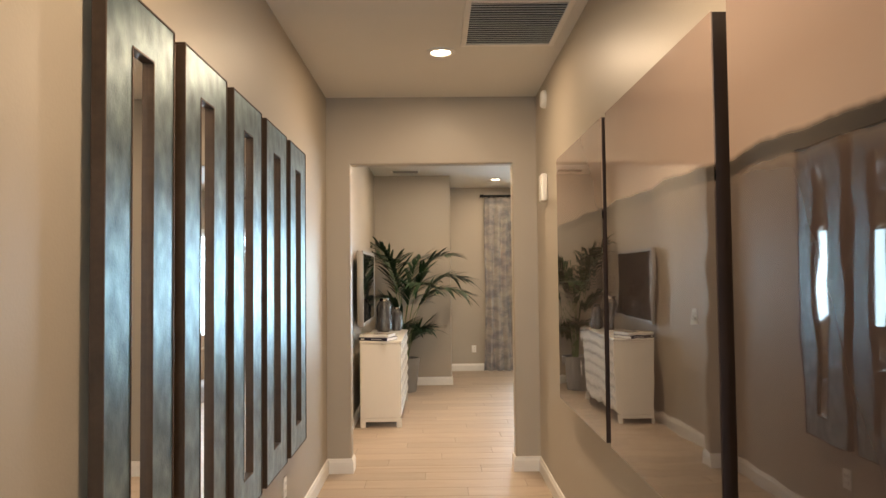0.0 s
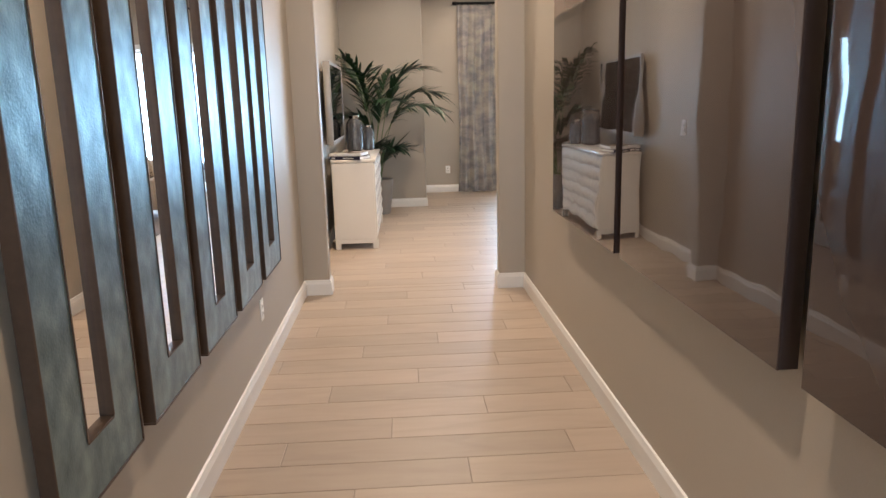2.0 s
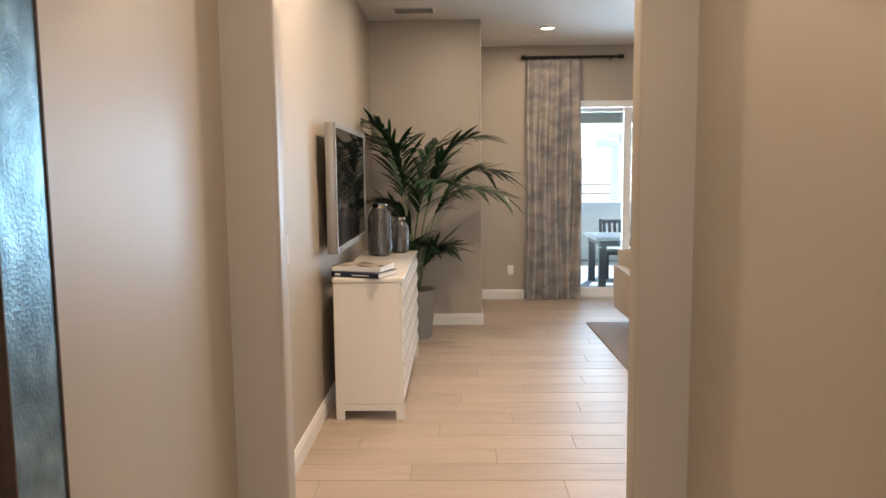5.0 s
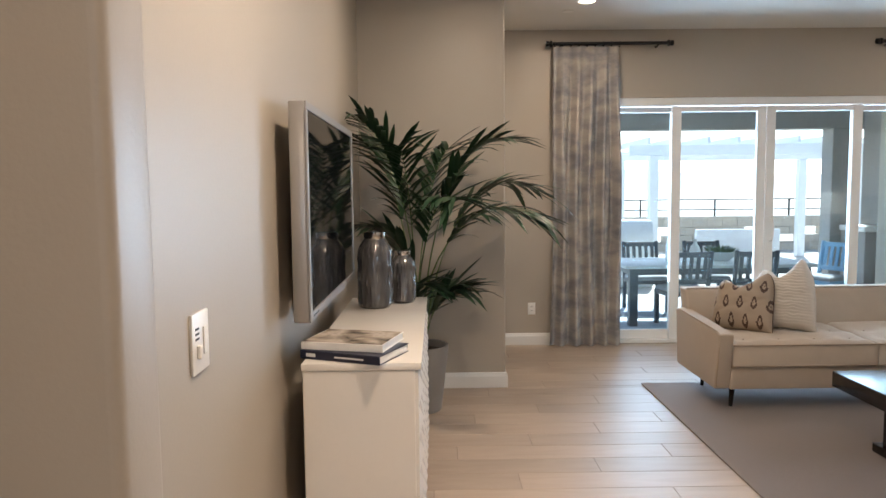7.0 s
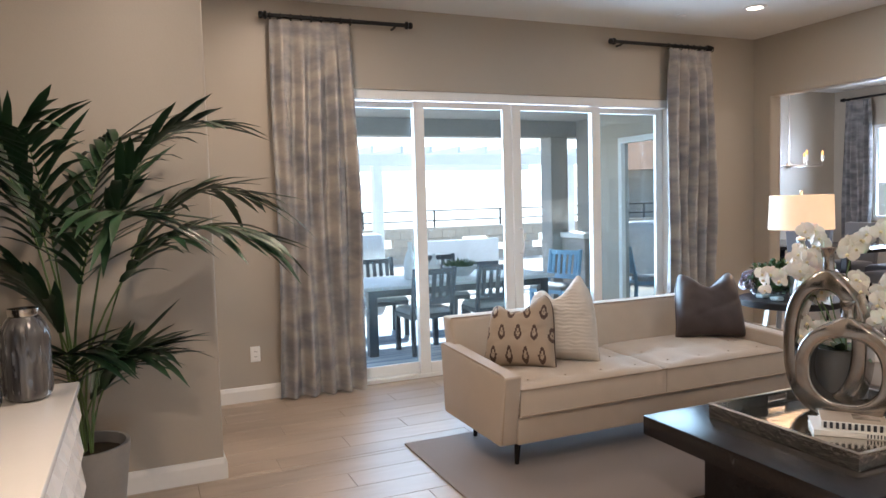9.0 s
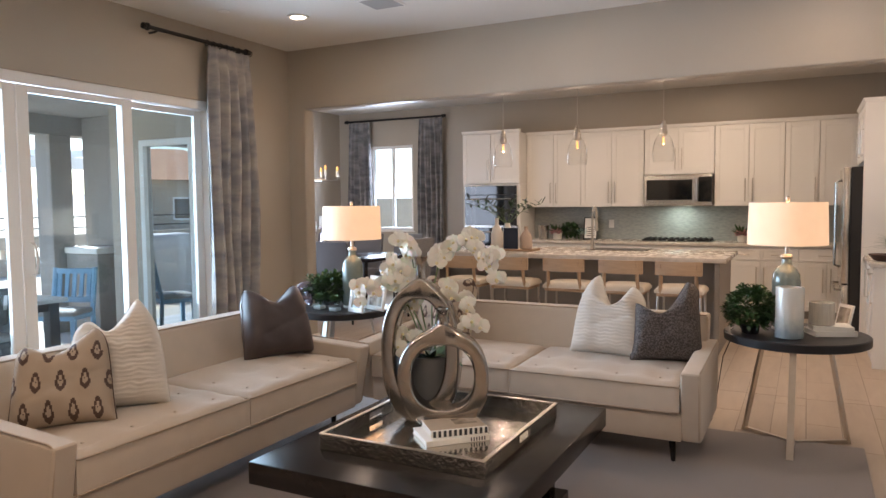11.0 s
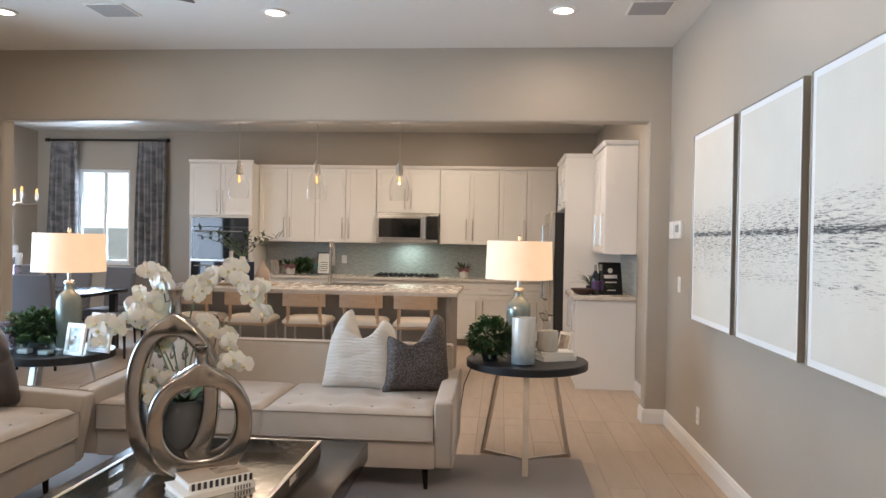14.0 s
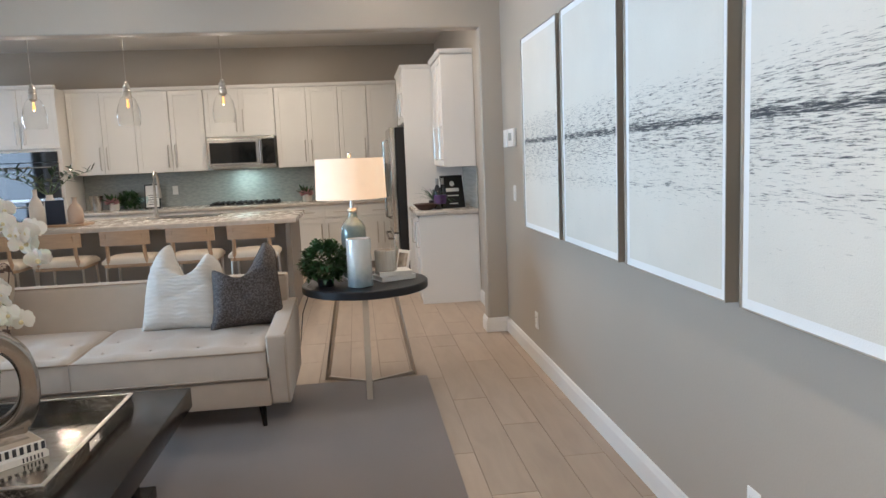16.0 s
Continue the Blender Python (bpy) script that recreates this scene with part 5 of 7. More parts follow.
for k, (y0, y1, n) in enumerate(((0.70, 1.30, 2), (1.30, 2.15, 2), (2.15, 3.25, 2), (3.25, 4.05, 2), (4.05, 4.88, 2))):
    cabinet(pose(BXF, y0, 0), y1 - y0, 0.865, KX - BXF - 0.003, n, "white shaker base cabinet with drawers above doors", "high", 2 if y1 - y0 > 0.7 else 1, toe=True)
single("countertop", box(BXF - 0.03, KX - 0.003, 0.68, 4.883, 0.868, 0.908, 0.004, 2), QUARTZ, pose(0, 0, 0), "pale quartz countertop along the kitchen wall", "countertop")
structure("backsplash", box(KX - 0.0125, KX - 0.0025, 0.70, 4.88, 0.909, UZ0 - 0.002), SPLASH, "grey-green glass mosaic backsplash")

t = thing("microwave", pose(10.50, 2.315, 1.385), "stainless steel over-range microwave with a black window", "microwave")
part("body", box(0, 0.415, 0, 0.87, 0, 0.41, 0.004), STEEL, t)
part("door", box(-0.025, -0.0005, 0.21, 0.868, 0.05, 0.375, 0.004), STEEL, t)
part("window", box(-0.028, -0.025, 0.245, 0.83, 0.075, 0.34), BLACKGLASS, t)
part("control_panel", box(-0.024, -0.0005, 0.005, 0.17, 0.05, 0.375, 0.003), BLACKGLASS, t)
part("handle", tube([(-0.025, 0.19, 0.07), (-0.065, 0.19, 0.08), (-0.065, 0.19, 0.34), (-0.025, 0.19, 0.35)], 0.01, 8), STEEL, t)
lamp("hood_light", "AREA", (10.66, 2.75, 1.375), 1.0, 0.25, (0.85, 1.0, 0.82))
t = thing("cooktop", pose(10.36, 2.30, 0.909), "black gas cooktop with cast iron grates set in the counter", "cooktop")
part("pan", box(0, 0.5, 0, 0.91, 0, 0.012, 0.004), STEEL, t)
for k in range(3):
    b = bmesh.new()
    y = 0.02 + 0.295 * k
    for q in range(4):
        bx(b, 0.02, 0.48, y + 0.02 + q * 0.07, y + 0.032 + q * 0.07, 0.035, 0.05, 0.002)
    for xx in (0.02, 0.24, 0.46):
        bx(b, xx, xx + 0.015, y + 0.01, y + 0.27, 0.013, 0.034, 0.002)
    part("grate", b, BLACKIRON, t)
for k in range(5):
    part("knob", rev([(0.018, 0), (0.018, 0.02), (0.0, 0.022)], 12), STEEL, t, at=pose(0.03, 0.2 + 0.12 * k, 0.012))

# return run on the south wall
t = thing("bar_cabinet", pose(7.74, SY + 0.003, 0), "white base cabinet end panel with door, beside the kitchen opening", "cabinet")
part("carcass", box(0, 0.88, 0, 0.56, 0.0, 0.865, 0.002), CABINET, t)
part("end_panel", box(-0.012, -0.0005, 0, 0.575, 0.0, 0.865, 0.002), CABINET, t)
for k in range(2):
    f = part("door", shaker(bmesh.new(), 0.43, 0.74), CABINET, t, at=pose(0.44 + 0.44 * k, 0.561, 0.105, 0, 0, 0) @ pose(0, 0, 0, 0, 0, -90) @ pose(0, -0.43, 0) @ pose(0, 0.0, 0) if False else pose(0.005 + 0.44 * k, 0.5615, 0.105) @ pose(0, 0, 0, 0, 0, -90))
    part("handle", tube([(-0.02, 0.04, 0.45), (-0.05, 0.04, 0.455), (-0.05, 0.04, 0.70), (-0.02, 0.04, 0.705)], 0.007, 6), NICKEL, f)
single("bar_countertop", box(7.70, 8.62, SY + 0.003, SY + 0.61, 0.868, 0.908, 0.004, 2), QUARTZ, pose(0, 0, 0), "pale quartz countertop on the bar cabinet", "countertop")
structure("backsplash_bar", box(7.70, 8.62, SY + 0.002, SY + 0.011, 0.909, 1.32), SPLASH, "grey-green glass mosaic backsplash behind the bar")
t = thing("bar_wall_cabinet", pose(7.78, SY + 0.003, 1.325), "white wall cabinet above the bar with tall handles", "cabinet")
part("carcass", box(0, 0.84, 0, 0.29, 0, 1.06, 0.002), CABINET, t)
part("end_panel", box(-0.012, -0.0005, 0, 0.31, -0.004, 1.06, 0.002), CABINET, t)
for k in range(2):
    f = part("door", shaker(bmesh.new(), 0.41, 1.04), CABINET, t, at=pose(0.005 + 0.42 * k, 0.291, 0.01) @ pose(0, 0, 0, 0, 0, -90))
    part("handle", tube([(-0.02, 0.05, 0.06), (-0.05, 0.05, 0.065), (-0.05, 0.05, 0.37), (-0.02, 0.05, 0.375)], 0.007, 6), NICKEL, f)
b = bmesh.new()
vs = [[b.verts.new((x, y, z)) for x, y in ((7.76 - o, SY + 0.003), (8.62, SY + 0.003), (8.62, SY + 0.32 + o), (7.76 - o, SY + 0.32 + o))] for o, z in ((0.0, 2.386), (0.018, 2.415), (0.018, 2.43))]
for lo, hi in zip(vs, vs[1:]):
    for i in range(4):
        b.faces.new((lo[i], lo[(i + 1) % 4], hi[(i + 1) % 4], hi[i]))
b.faces.new(vs[0])
b.faces.new(vs[-1])
tagged(single("crown_moulding", b, CABINET, pose(0, 0, 0), "white crown moulding on the bar cabinet", "moulding"), kind="structure")
t = thing("fridge_surround", pose(8.63, SY + 0.003, 0), "white tall panels and cabinet around the refrigerator", "cabinet")
part("side_panel", box(0, 0.03, 0, 0.62, 0, 2.36, 0.002), CABINET, t)
part("side_panel", box(1.0, 1.03, 0, 0.62, 0, 2.36, 0.002), CABINET, t)
part("upper_box", box(0.03, 1.0, 0, 0.60, 1.80, 2.36, 0.002), CABINET, t)
for k in range(2):
    f = part("door", shaker(bmesh.new(), 0.48, 0.54), CABINET, t, at=pose(0.03 + 0.485 * k, 0.601, 1.81) @ pose(0, 0, 0, 0, 0, -90))
    part("handle", tube([(-0.02, 0.05, 0.06), (-0.05, 0.05, 0.065), (-0.05, 0.05, 0.30), (-0.02, 0.05, 0.305)], 0.007, 6), NICKEL, f)
b = bmesh.new()
vs = [[b.verts.new((x, y, z)) for x, y in ((8.63 - o, SY + 0.003), (9.66, SY + 0.003), (9.66, SY + 0.62 + o), (8.63 - o, SY + 0.62 + o))] for o, z in ((0.0, 2.361), (0.02, 2.39), (0.02, 2.405))]
for lo, hi in zip(vs, vs[1:]):
    for i in range(4):
        b.faces.new((lo[i], lo[(i + 1) % 4], hi[(i + 1) % 4], hi[i]))
b.faces.new(vs[0])
b.faces.new(vs[-1])
tagged(single("crown_moulding", b, CABINET, pose(0, 0, 0), "white crown moulding above the refrigerator", "moulding"), kind="structure")
t = thing("refrigerator", pose(8.68, SY + 0.02, 0), "french door refrigerator with black sides and steel doors", "refrigerator")
part("body", box(0, 0.93, 0, 0.70, 0.01, 1.76, 0.006), mat("black_appliance_side", (0.012, 0.012, 0.013), 0.45), t)
for x0, x1 in ((0.0, 0.463), (0.467, 0.93)):
    d = part("door", box(x0, x1, 0.705, 0.765, 0.62, 1.76, 0.01, 2), STEEL, t)
    hx_ = x1 - 0.04 if x0 == 0 else x0 + 0.04
    part("handle", tube([(hx_, 0.765, 0.75), (hx_, 0.815, 0.77), (hx_, 0.815, 1.62), (hx_, 0.765, 1.64)], 0.012, 8), STEEL, d)
d = part("freezer_drawer", box(0, 0.93, 0.705, 0.765, 0.06, 0.61, 0.01, 2), STEEL, t)
part("handle", tube([(0.08, 0.765, 0.55), (0.1, 0.815, 0.55), (0.83, 0.815, 0.55), (0.85, 0.765, 0.55)], 0.012, 8), STEEL, d)

# island
t = thing("kitchen_island", pose(0, 0, 0), "kitchen island with a taupe panelled back and pale quartz top", "kitchen island")
part("body", box(8.02, 8.80, 1.98, 4.86, 0.0, 0.865, 0.003), ISLANDPAINT, t)
part("end_panel", box(7.74, 8.80, 1.93, 1.979, 0.0, 0.865, 0.002), ISLANDPAINT, t)
part("end_panel", box(7.74, 8.80, 4.861, 4.91, 0.0, 0.865, 0.002), ISLANDPAINT, t)
part("island_top", box(7.68, 8.86, 1.87, 4.97, 0.868, 0.912, 0.005, 2), QUARTZ, t, "polished pale quartz top with an overhang")
t = thing("kitchen_faucet", pose(8.58, 3.36, 0.912), "tall brushed nickel pull-down kitchen faucet", "faucet")
part("base", rev([(0.03, 0), (0.03, 0.01), (0.02, 0.02), (0.02, 0.1)], 16), NICKEL, t)
part("spout", tube([(0, 0, 0.09), (0, 0, 0.36), (0.02, 0, 0.43), (0.07, 0, 0.475), (0.13, 0, 0.46), (0.165, 0, 0.40), (0.17, 0, 0.30)], 0.014, 10), NICKEL, t)
part("spray_head", rev([(0.015, 0), (0.022, 0.01), (0.018, 0.1), (0.014, 0.11)], 14), NICKEL, t, at=pose(0.17, 0, 0.2))
part("lever", tube([(0, -0.02, 0.06), (0, -0.05, 0.075), (0, -0.10, 0.11)], 0.006, 8), NICKEL, t)
t = thing("kitchen_sink", pose(8.66, 3.1, 0.913), "undermount steel sink in the island top", "sink")
b = box(-0.2, 0.2, -0.36, 0.36, 0.0, 0.003, 0.001)
part("rim", b, STEEL, t)
# no hollow: a flat plate coloured as dark as the shaded bowl
part("basin", box(-0.17, 0.17, -0.33, 0.33, 0.003, 0.0045), mat("sink_shadow_steel", (0.12, 0.12, 0.12), 0.3, 0.8), t)


OAK = mat("pale_oak", (0.46, 0.31, 0.19), 0.45, vary=0.12, scale=8, stretch=(1, 1, 6))
CREAMSEAT = mat("cream_upholstery", (0.66, 0.58, 0.47), 0.8, vary=0.05, bump=0.2, bscale=300)


def stool(at):
    """Counter stool facing +x, towards the island, its back rail to -x."""
    t = thing("counter_stool", at, "pale wood counter stool with a cream seat and wide back rail", "stool", "counter stools at the island")
    for sx in (-1, 1):
        for sy in (-1, 1):
            part("leg", tube([(sx * 0.19, sy * 0.20, 0.0), (sx * 0.165, sy * 0.185, 0.59)], 0.012, 8), NICKEL, t)
        part("stretcher", box(sx * 0.185 - 0.007, sx * 0.185 + 0.007, -0.18, 0.18, 0.22, 0.234, 0.003), NICKEL, t)
    for sy in (-1, 1):
        part("back_post", tube([(-0.17, sy * 0.165, 0.59), (-0.195, sy * 0.155, 0.70), (-0.215, sy * 0.15, 0.88)], 0.017, 8), OAK, t)
    part("seat_rail", box(-0.18, 0.18, -0.20, 0.20, 0.575, 0.605, 0.008, 2), OAK, t)
    part("seat", cushion(bmesh.new(), -0.19, 0.19, -0.215, 0.215, 0.606, 0.655, 0.02), CREAMSEAT, t, "cream padded seat", smooth=60)
    bm = bmesh.new()
    n = 10
    vs = []
    for i in range(n + 1):
        y = -0.205 + 0.41 * i / n
        xo = -0.20 - 0.035 * math.cos(math.pi * (i / n - 0.5))
        vs.append([bm.verts.new((xo + a, y, z)) for a, z in ((-0.011, 0.775), (0.011, 0.775), (0.011, 0.90), (-0.011, 0.90))])
    for a, c in zip(vs, vs[1:]):
        for k in range(4):
            bm.faces.new((a[k], a[(k + 1) % 4], c[(k + 1) % 4], c[k]))
    bm.faces.new(vs[0])
    bm.faces.new(vs[-1])
    part("back_rail", bm, OAK, t, "wide curved wooden back rail")
    return t


st = stool(pose(7.56, 2.24, 0))
for y in (2.76, 3.31, 3.88, 4.42):
    copy_thing(st, pose(7.56, y, 0))


def pendant(at):
    """Clear glass bell pendant on a rod with a nickel cap; origin at the ceiling."""
    t = thing("pendant_light", at, "clear glass bell pendant with a nickel cap and filament bulb, lit", "pendant light", "pendants over the island")
    part("canopy", rev([(0.06, -0.02), (0.06, 0), (0.02, 0)], 24), NICKEL, t)
    part("rod", tube([(0, 0, -0.02), (0, 0, -0.73)], 0.0035, 8), NICKEL, t)
    part("cap", rev([(0.012, -0.66), (0.02, -0.67), (0.02, -0.69), (0.032, -0.70), (0.03, -0.72), (0.036, -0.73), (0.033, -0.75), (0.04, -0.76), (0.038, -0.80), (0.02, -0.82)][::-1], 24), NICKEL, t, at=pose(0, 0, -0.055))
    bm = bmesh.new()
    seg = 32
    prof = [(0.036, -0.79), (0.066, -0.82), (0.09, -0.87), (0.106, -0.94), (0.110, -1.0), (0.104, -1.05), (0.095, -1.08)]
    rings = [[bm.verts.new((r * math.cos(2 * math.pi * i / seg), r * math.sin(2 * math.pi * i / seg), z)) for i in range(seg)] for r, z in prof + [(r - 0.002, z) for r, z in reversed(prof[2:])]]
    for a, c in zip(rings, rings[1:]):
        for i in range(seg):
            bm.faces.new((a[i], a[(i + 1) % seg], c[(i + 1) % seg], c[i]))
    g = part("glass_bell", bm, PENDGLASS, t, "clear seeded glass bell", smooth=60, at=pose(0, 0, -0.055))
    g.visible_shadow = False
    part("bulb", rev([(0.009, -0.825), (0.010, -0.85), (0.014, -0.875), (0.014, -0.89), (0.009, -0.905), (0.0, -0.91)][::-1], 16), BULB, t, "glowing filament bulb", at=pose(0, 0, -0.055))
    return t


p = pendant(pose(8.25, 4.30, CZ))
for y in (3.44, 2.54):
    copy_thing(p, pose(8.25, y, CZ))
for y in (4.30, 3.44, 2.54):
    lamp("pendant_lamp", "POINT", (8.25, y, CZ - 0.98), 1.6, 0.008, WARM)

# ---- dining area ----
t = thing("dining_table", pose(8.75, 7.1, 0), "dark wood dining table", "dining table")
part("tabletop", box(-0.55, 0.55, -1.0, 1.0, 0.71, 0.755, 0.006, 2), BLACKWOOD, t)
for sx in (-1, 1):
    for sy in (-1, 1):
        part("leg", box(sx * 0.45 - 0.04, sx * 0.45 + 0.04, sy * 0.85 - 0.04, sy * 0.85 + 0.04, 0, 0.71, 0.004), BLACKWOOD, t)
GREYFAB = mat("grey_upholstery", (0.14, 0.14, 0.15), 0.8, vary=0.08, bump=0.3, bscale=260, sheen=0.3)


def dining_chair(at):
    """Upholstered dining chair facing +x."""
    t = thing("dining_chair", at, "grey upholstered high-back dining chair", "chair", "dining chairs round the table")
    part("seat", cushion(bmesh.new(), -0.22, 0.26, -0.24, 0.24, 0.36, 0.48, 0.02), GREYFAB, t, smooth=60)
    bm = slanted(bmesh.new(), -0.24, 0.24, [(0.0, 0.36), (0.09, 1.0), (0.16, 1.0), (0.08, 0.36)], 0.02)
    part("backrest", bm, GREYFAB, t, at=pose(-0.20, 0, 0, 0, 0, 90))
    for sx in (-1, 1):
        for sy in (-1, 1):
            part("leg", tube([(sx * 0.2, sy * 0.2, 0.37), (sx * 0.215, sy * 0.21, 0)], 0.02, 8, taper=0.7), BLACKWOOD, t)
    return t


dc = dining_chair(pose(7.95, 6.25, 0))
for x, y, r in ((7.95, 7.0, 0), (7.95, 7.75, 0), (9.5, 6.45, 180), (9.5, 7.15, 180), (9.5, 7.85, 180), (8.75, 5.95, 90)):
    copy_thing(dc, pose(x, y, 0, 0, 0, r))
t = thing("chandelier", pose(8.8, 7.48, CZ), "nickel ring chandelier with candle bulbs, lit", "chandelier")
part("canopy", rev([(0.07, -0.02), (0.07, 0), (0.02, 0)], 20), NICKEL, t)
part("stem", tube([(0, 0, -0.02), (0, 0, -1.18)], 0.009, 8), NICKEL, t)
part("hub", rev([(0.03, -1.22), (0.05, -1.19), (0.03, -1.15), (0.0, -1.14)], 16), NICKEL, t)
for k in range(6):
    a = radians(60 * k + 12)
    c, s = math.cos(a), math.sin(a)
    arm = part("arm", tube([(0, 0, -1.18), (0.3 * c, 0.3 * s, -1.2), (0.4 * c, 0.4 * s, -1.19), (0.4 * c, 0.4 * s, -1.14)], 0.009, 8), NICKEL, t)
    part("candle", rev([(0.018, -1.14), (0.018, -1.06), (0.0, -1.06)], 12), WHITELAC, arm, at=pose(0.4 * c, 0.4 * s, 0))
    part("bulb", rev([(0.010, -1.06), (0.016, -1.035), (0.010, -1.01), (0.0, -0.995)], 10), BULB, arm, at=pose(0.4 * c, 0.4 * s, 0))
lamp("chandelier_lamp", "POINT", (8.8, 7.48, CZ - 1.0), 3, 0.12, WARM)

# ---- patio and yard ----
CONCRETE = mat("patio_concrete", (0.42, 0.40, 0.37), 0.8, vary=0.12, scale=2, bump=0.3)
STUCCO = mat("grey_stucco", (0.30, 0.28, 0.26), 0.9, vary=0.08, scale=3, bump=0.8, bscale=120)
GRAVEL = mat("desert_ground", (0.48, 0.42, 0.34), 0.95, vary=0.2, scale=1.2, bump=0.8, bscale=30)
b = box(-900, 900, 10.2, 1500, -0.6, -0.19)
bx(b, -900, -0.2, -900, 10.2, -0.6, -0.1901)
bx(b, KX + 0.2, 900, -900, 10.2, -0.6, -0.1901)
bx(b, -0.2, KX + 0.2, -900, -8.3, -0.6, -0.1901)
structure("ground", b, GRAVEL, "pale desert gravel ground")
PZ = -0.17
b = box(-0.2, EX - 0.001, NY + 0.152, 10.2, -0.4, PZ)
bx(b, EX - 0.001, EX + 1.0, DN + 0.21, 10.2, -0.4, PZ)
structure("pavement_patio", b, CONCRETE, "concrete slab of the covered patio")
b = box(-0.2, EX - 0.002, NY + 0.152, 10.0, 2.60, 3.1)
bx(b, EX - 0.002, EX + 1.0, DN + 0.152, 10.0, 2.60, 3.1)
bx(b, -0.2, EX + 1.0, 9.7, 10.0, 2.36, 2.60)
structure("ceiling_patio", b, STUCCO, "grey stuccoed patio roof slab")
b = box(6.45, 6.75, 9.7, 10.0, PZ, 2.36, 0.01)
bx(b, 6.62, 7.3, 9.1, 9.72, PZ, 0.85, 0.01)
bx(b, 6.9, 7.2, 8.66, 9.7, PZ, 2.60, 0.01)
structure("wall_patio_column", b, STUCCO, "grey stucco patio column with a thicker base")
structure("trim_column_cap", box(6.58, 7.34, 9.06, 9.69, 0.851, 0.93, 0.01), TRIM, "white cap on the column base")
structure("wall_patio_post", box(-0.2, 0.2, 9.65, 9.99, PZ, 2.36, 0.01), STUCCO, "grey stucco corner post of the patio")
structure("wall_outer_west", box(-0.25, -0.15, -8.2, NY + 0.15, -0.19, 3.1), STUCCO, "grey stucco outer wall")

PATIORUG = ramp_mat("striped_outdoor_rug", [(0.4, (0.20, 0.24, 0.29)), (0.5, (0.52, 0.54, 0.57)), (0.6, (0.24, 0.28, 0.33))], 0.9, scale=(0.2, 7, 1), noise_scale=2.0)
single("outdoor_rug", box(1.4, 5.6, 6.9, 9.5, 0, 0.01, 0.003), PATIORUG, pose(0, 0, PZ + 0.0005), "blue and grey striped outdoor rug on the patio", "rug")
PATIOWOOD = mat("charcoal_patio_wood", (0.030, 0.042, 0.055), 0.5, vary=0.2)
GREYTOP = mat("grey_patio_top", (0.46, 0.47, 0.48), 0.5, vary=0.08)
t = thing("patio_table", pose(3.95, 8.0, PZ + 0.0105), "long outdoor dining table with a pale top and dark frame", "patio table")
part("tabletop", box(-1.15, 1.15, -0.5, 0.5, 0.70, 0.74, 0.006, 2), GREYTOP, t)
part("apron", box(-1.08, 1.08, -0.43, 0.43, 0.62, 0.699, 0.004), PATIOWOOD, t)
for sx in (-1, 1):
    for sy in (-1, 1):
        part("leg", box(sx * 1.04 - 0.05, sx * 1.04 + 0.05, sy * 0.4 - 0.05, sy * 0.4 + 0.05, 0, 0.7, 0.004), PATIOWOOD, t)
OUTWHITE = mat("white_outdoor_cushion", (0.66, 0.66, 0.66), 0.85, vary=0.05)
SEATPAD = mat("grey_seat_pad", (0.28, 0.29, 0.30), 0.9, vary=0.06)


def patio_chair(at, wood=None, label="dark slat-back outdoor dining chair with a grey seat pad"):
    """Slatted chair facing +y."""
    wood = wood or PATIOWOOD
    t = thing("patio_chair", at, label, "chair", "patio chairs")
    for sx in (-1, 1):
        part("front_leg", box(sx * 0.23 - 0.025, sx * 0.23 + 0.025, 0.17, 0.22, 0, 0.43, 0.004), wood, t)
        part("back_leg", tube([(sx * 0.23, -0.22, 0), (sx * 0.23, -0.20, 0.43), (sx * 0.23, -0.29, 0.92)], 0.027, 6), wood, t)
    part("seat_frame", box(-0.25, 0.25, -0.22, 0.22, 0.38, 0.43, 0.006), wood, t)
    part("seat_pad", cushion(bmesh.new(), -0.24, 0.24, -0.2, 0.22, 0.431, 0.48, 0.015), SEATPAD, t, smooth=60)
    for z in (0.56, 0.88):
        y = -0.20 - 0.09 * (z - 0.43) / 0.49
        part("back_rail", box(-0.21, 0.21, y - 0.015, y + 0.015, z - 0.03, z + 0.03, 0.004), wood, t)
    for k in range(5):
        x = -0.17 + 0.085 * k
        bm = bmesh.new()
        y0, y1 = -0.20 - 0.09 * (0.59 - 0.43) / 0.49, -0.20 - 0.09 * (0.85 - 0.43) / 0.49
        vs = [bm.verts.new((x + a, y + c, z)) for y, z in ((y0, 0.585), (y1, 0.855)) for a, c in ((-0.022, -0.008), (0.022, -0.008), (0.022, 0.008), (-0.022, 0.008))]
        for q in ((0, 1, 2, 3), (7, 6, 5, 4), (0, 4, 5, 1), (1, 5, 6, 2), (2, 6, 7, 3), (3, 7, 4, 0)):
            bm.faces.new([vs[i] for i in q])
        part("slat", bm, wood, t)
    return t


pc = patio_chair(pose(3.5, 7.6, PZ + 0.0105, 0, 0, 4))
for x, y, r in ((4.3, 7.62, -3), (3.4, 8.72, 182), (4.25, 8.75, 178)):
    copy_thing(pc, pose(x, y, PZ + 0.0105, 0, 0, r))
patio_chair(pose(5.75, 8.55, PZ + 0.0005, 0, 0, 115), mat("blue_patio_wood", (0.22, 0.40, 0.58), 0.5, vary=0.08), "pale blue slat-back outdoor chair beside the column")

t = thing("bowl_planter", pose(4.12, 7.98, PZ + 0.7515), "pale bowl planter with green succulents on the patio table", "planter")
part("bowl", rev([(0.08, 0), (0.10, 0.005), (0.20, 0.10), (0.21, 0.12), (0.19, 0.12), (0.0, 0.09)], 28), GREYTOP, t)
rnd = random.Random(5)
b = bmesh.new()
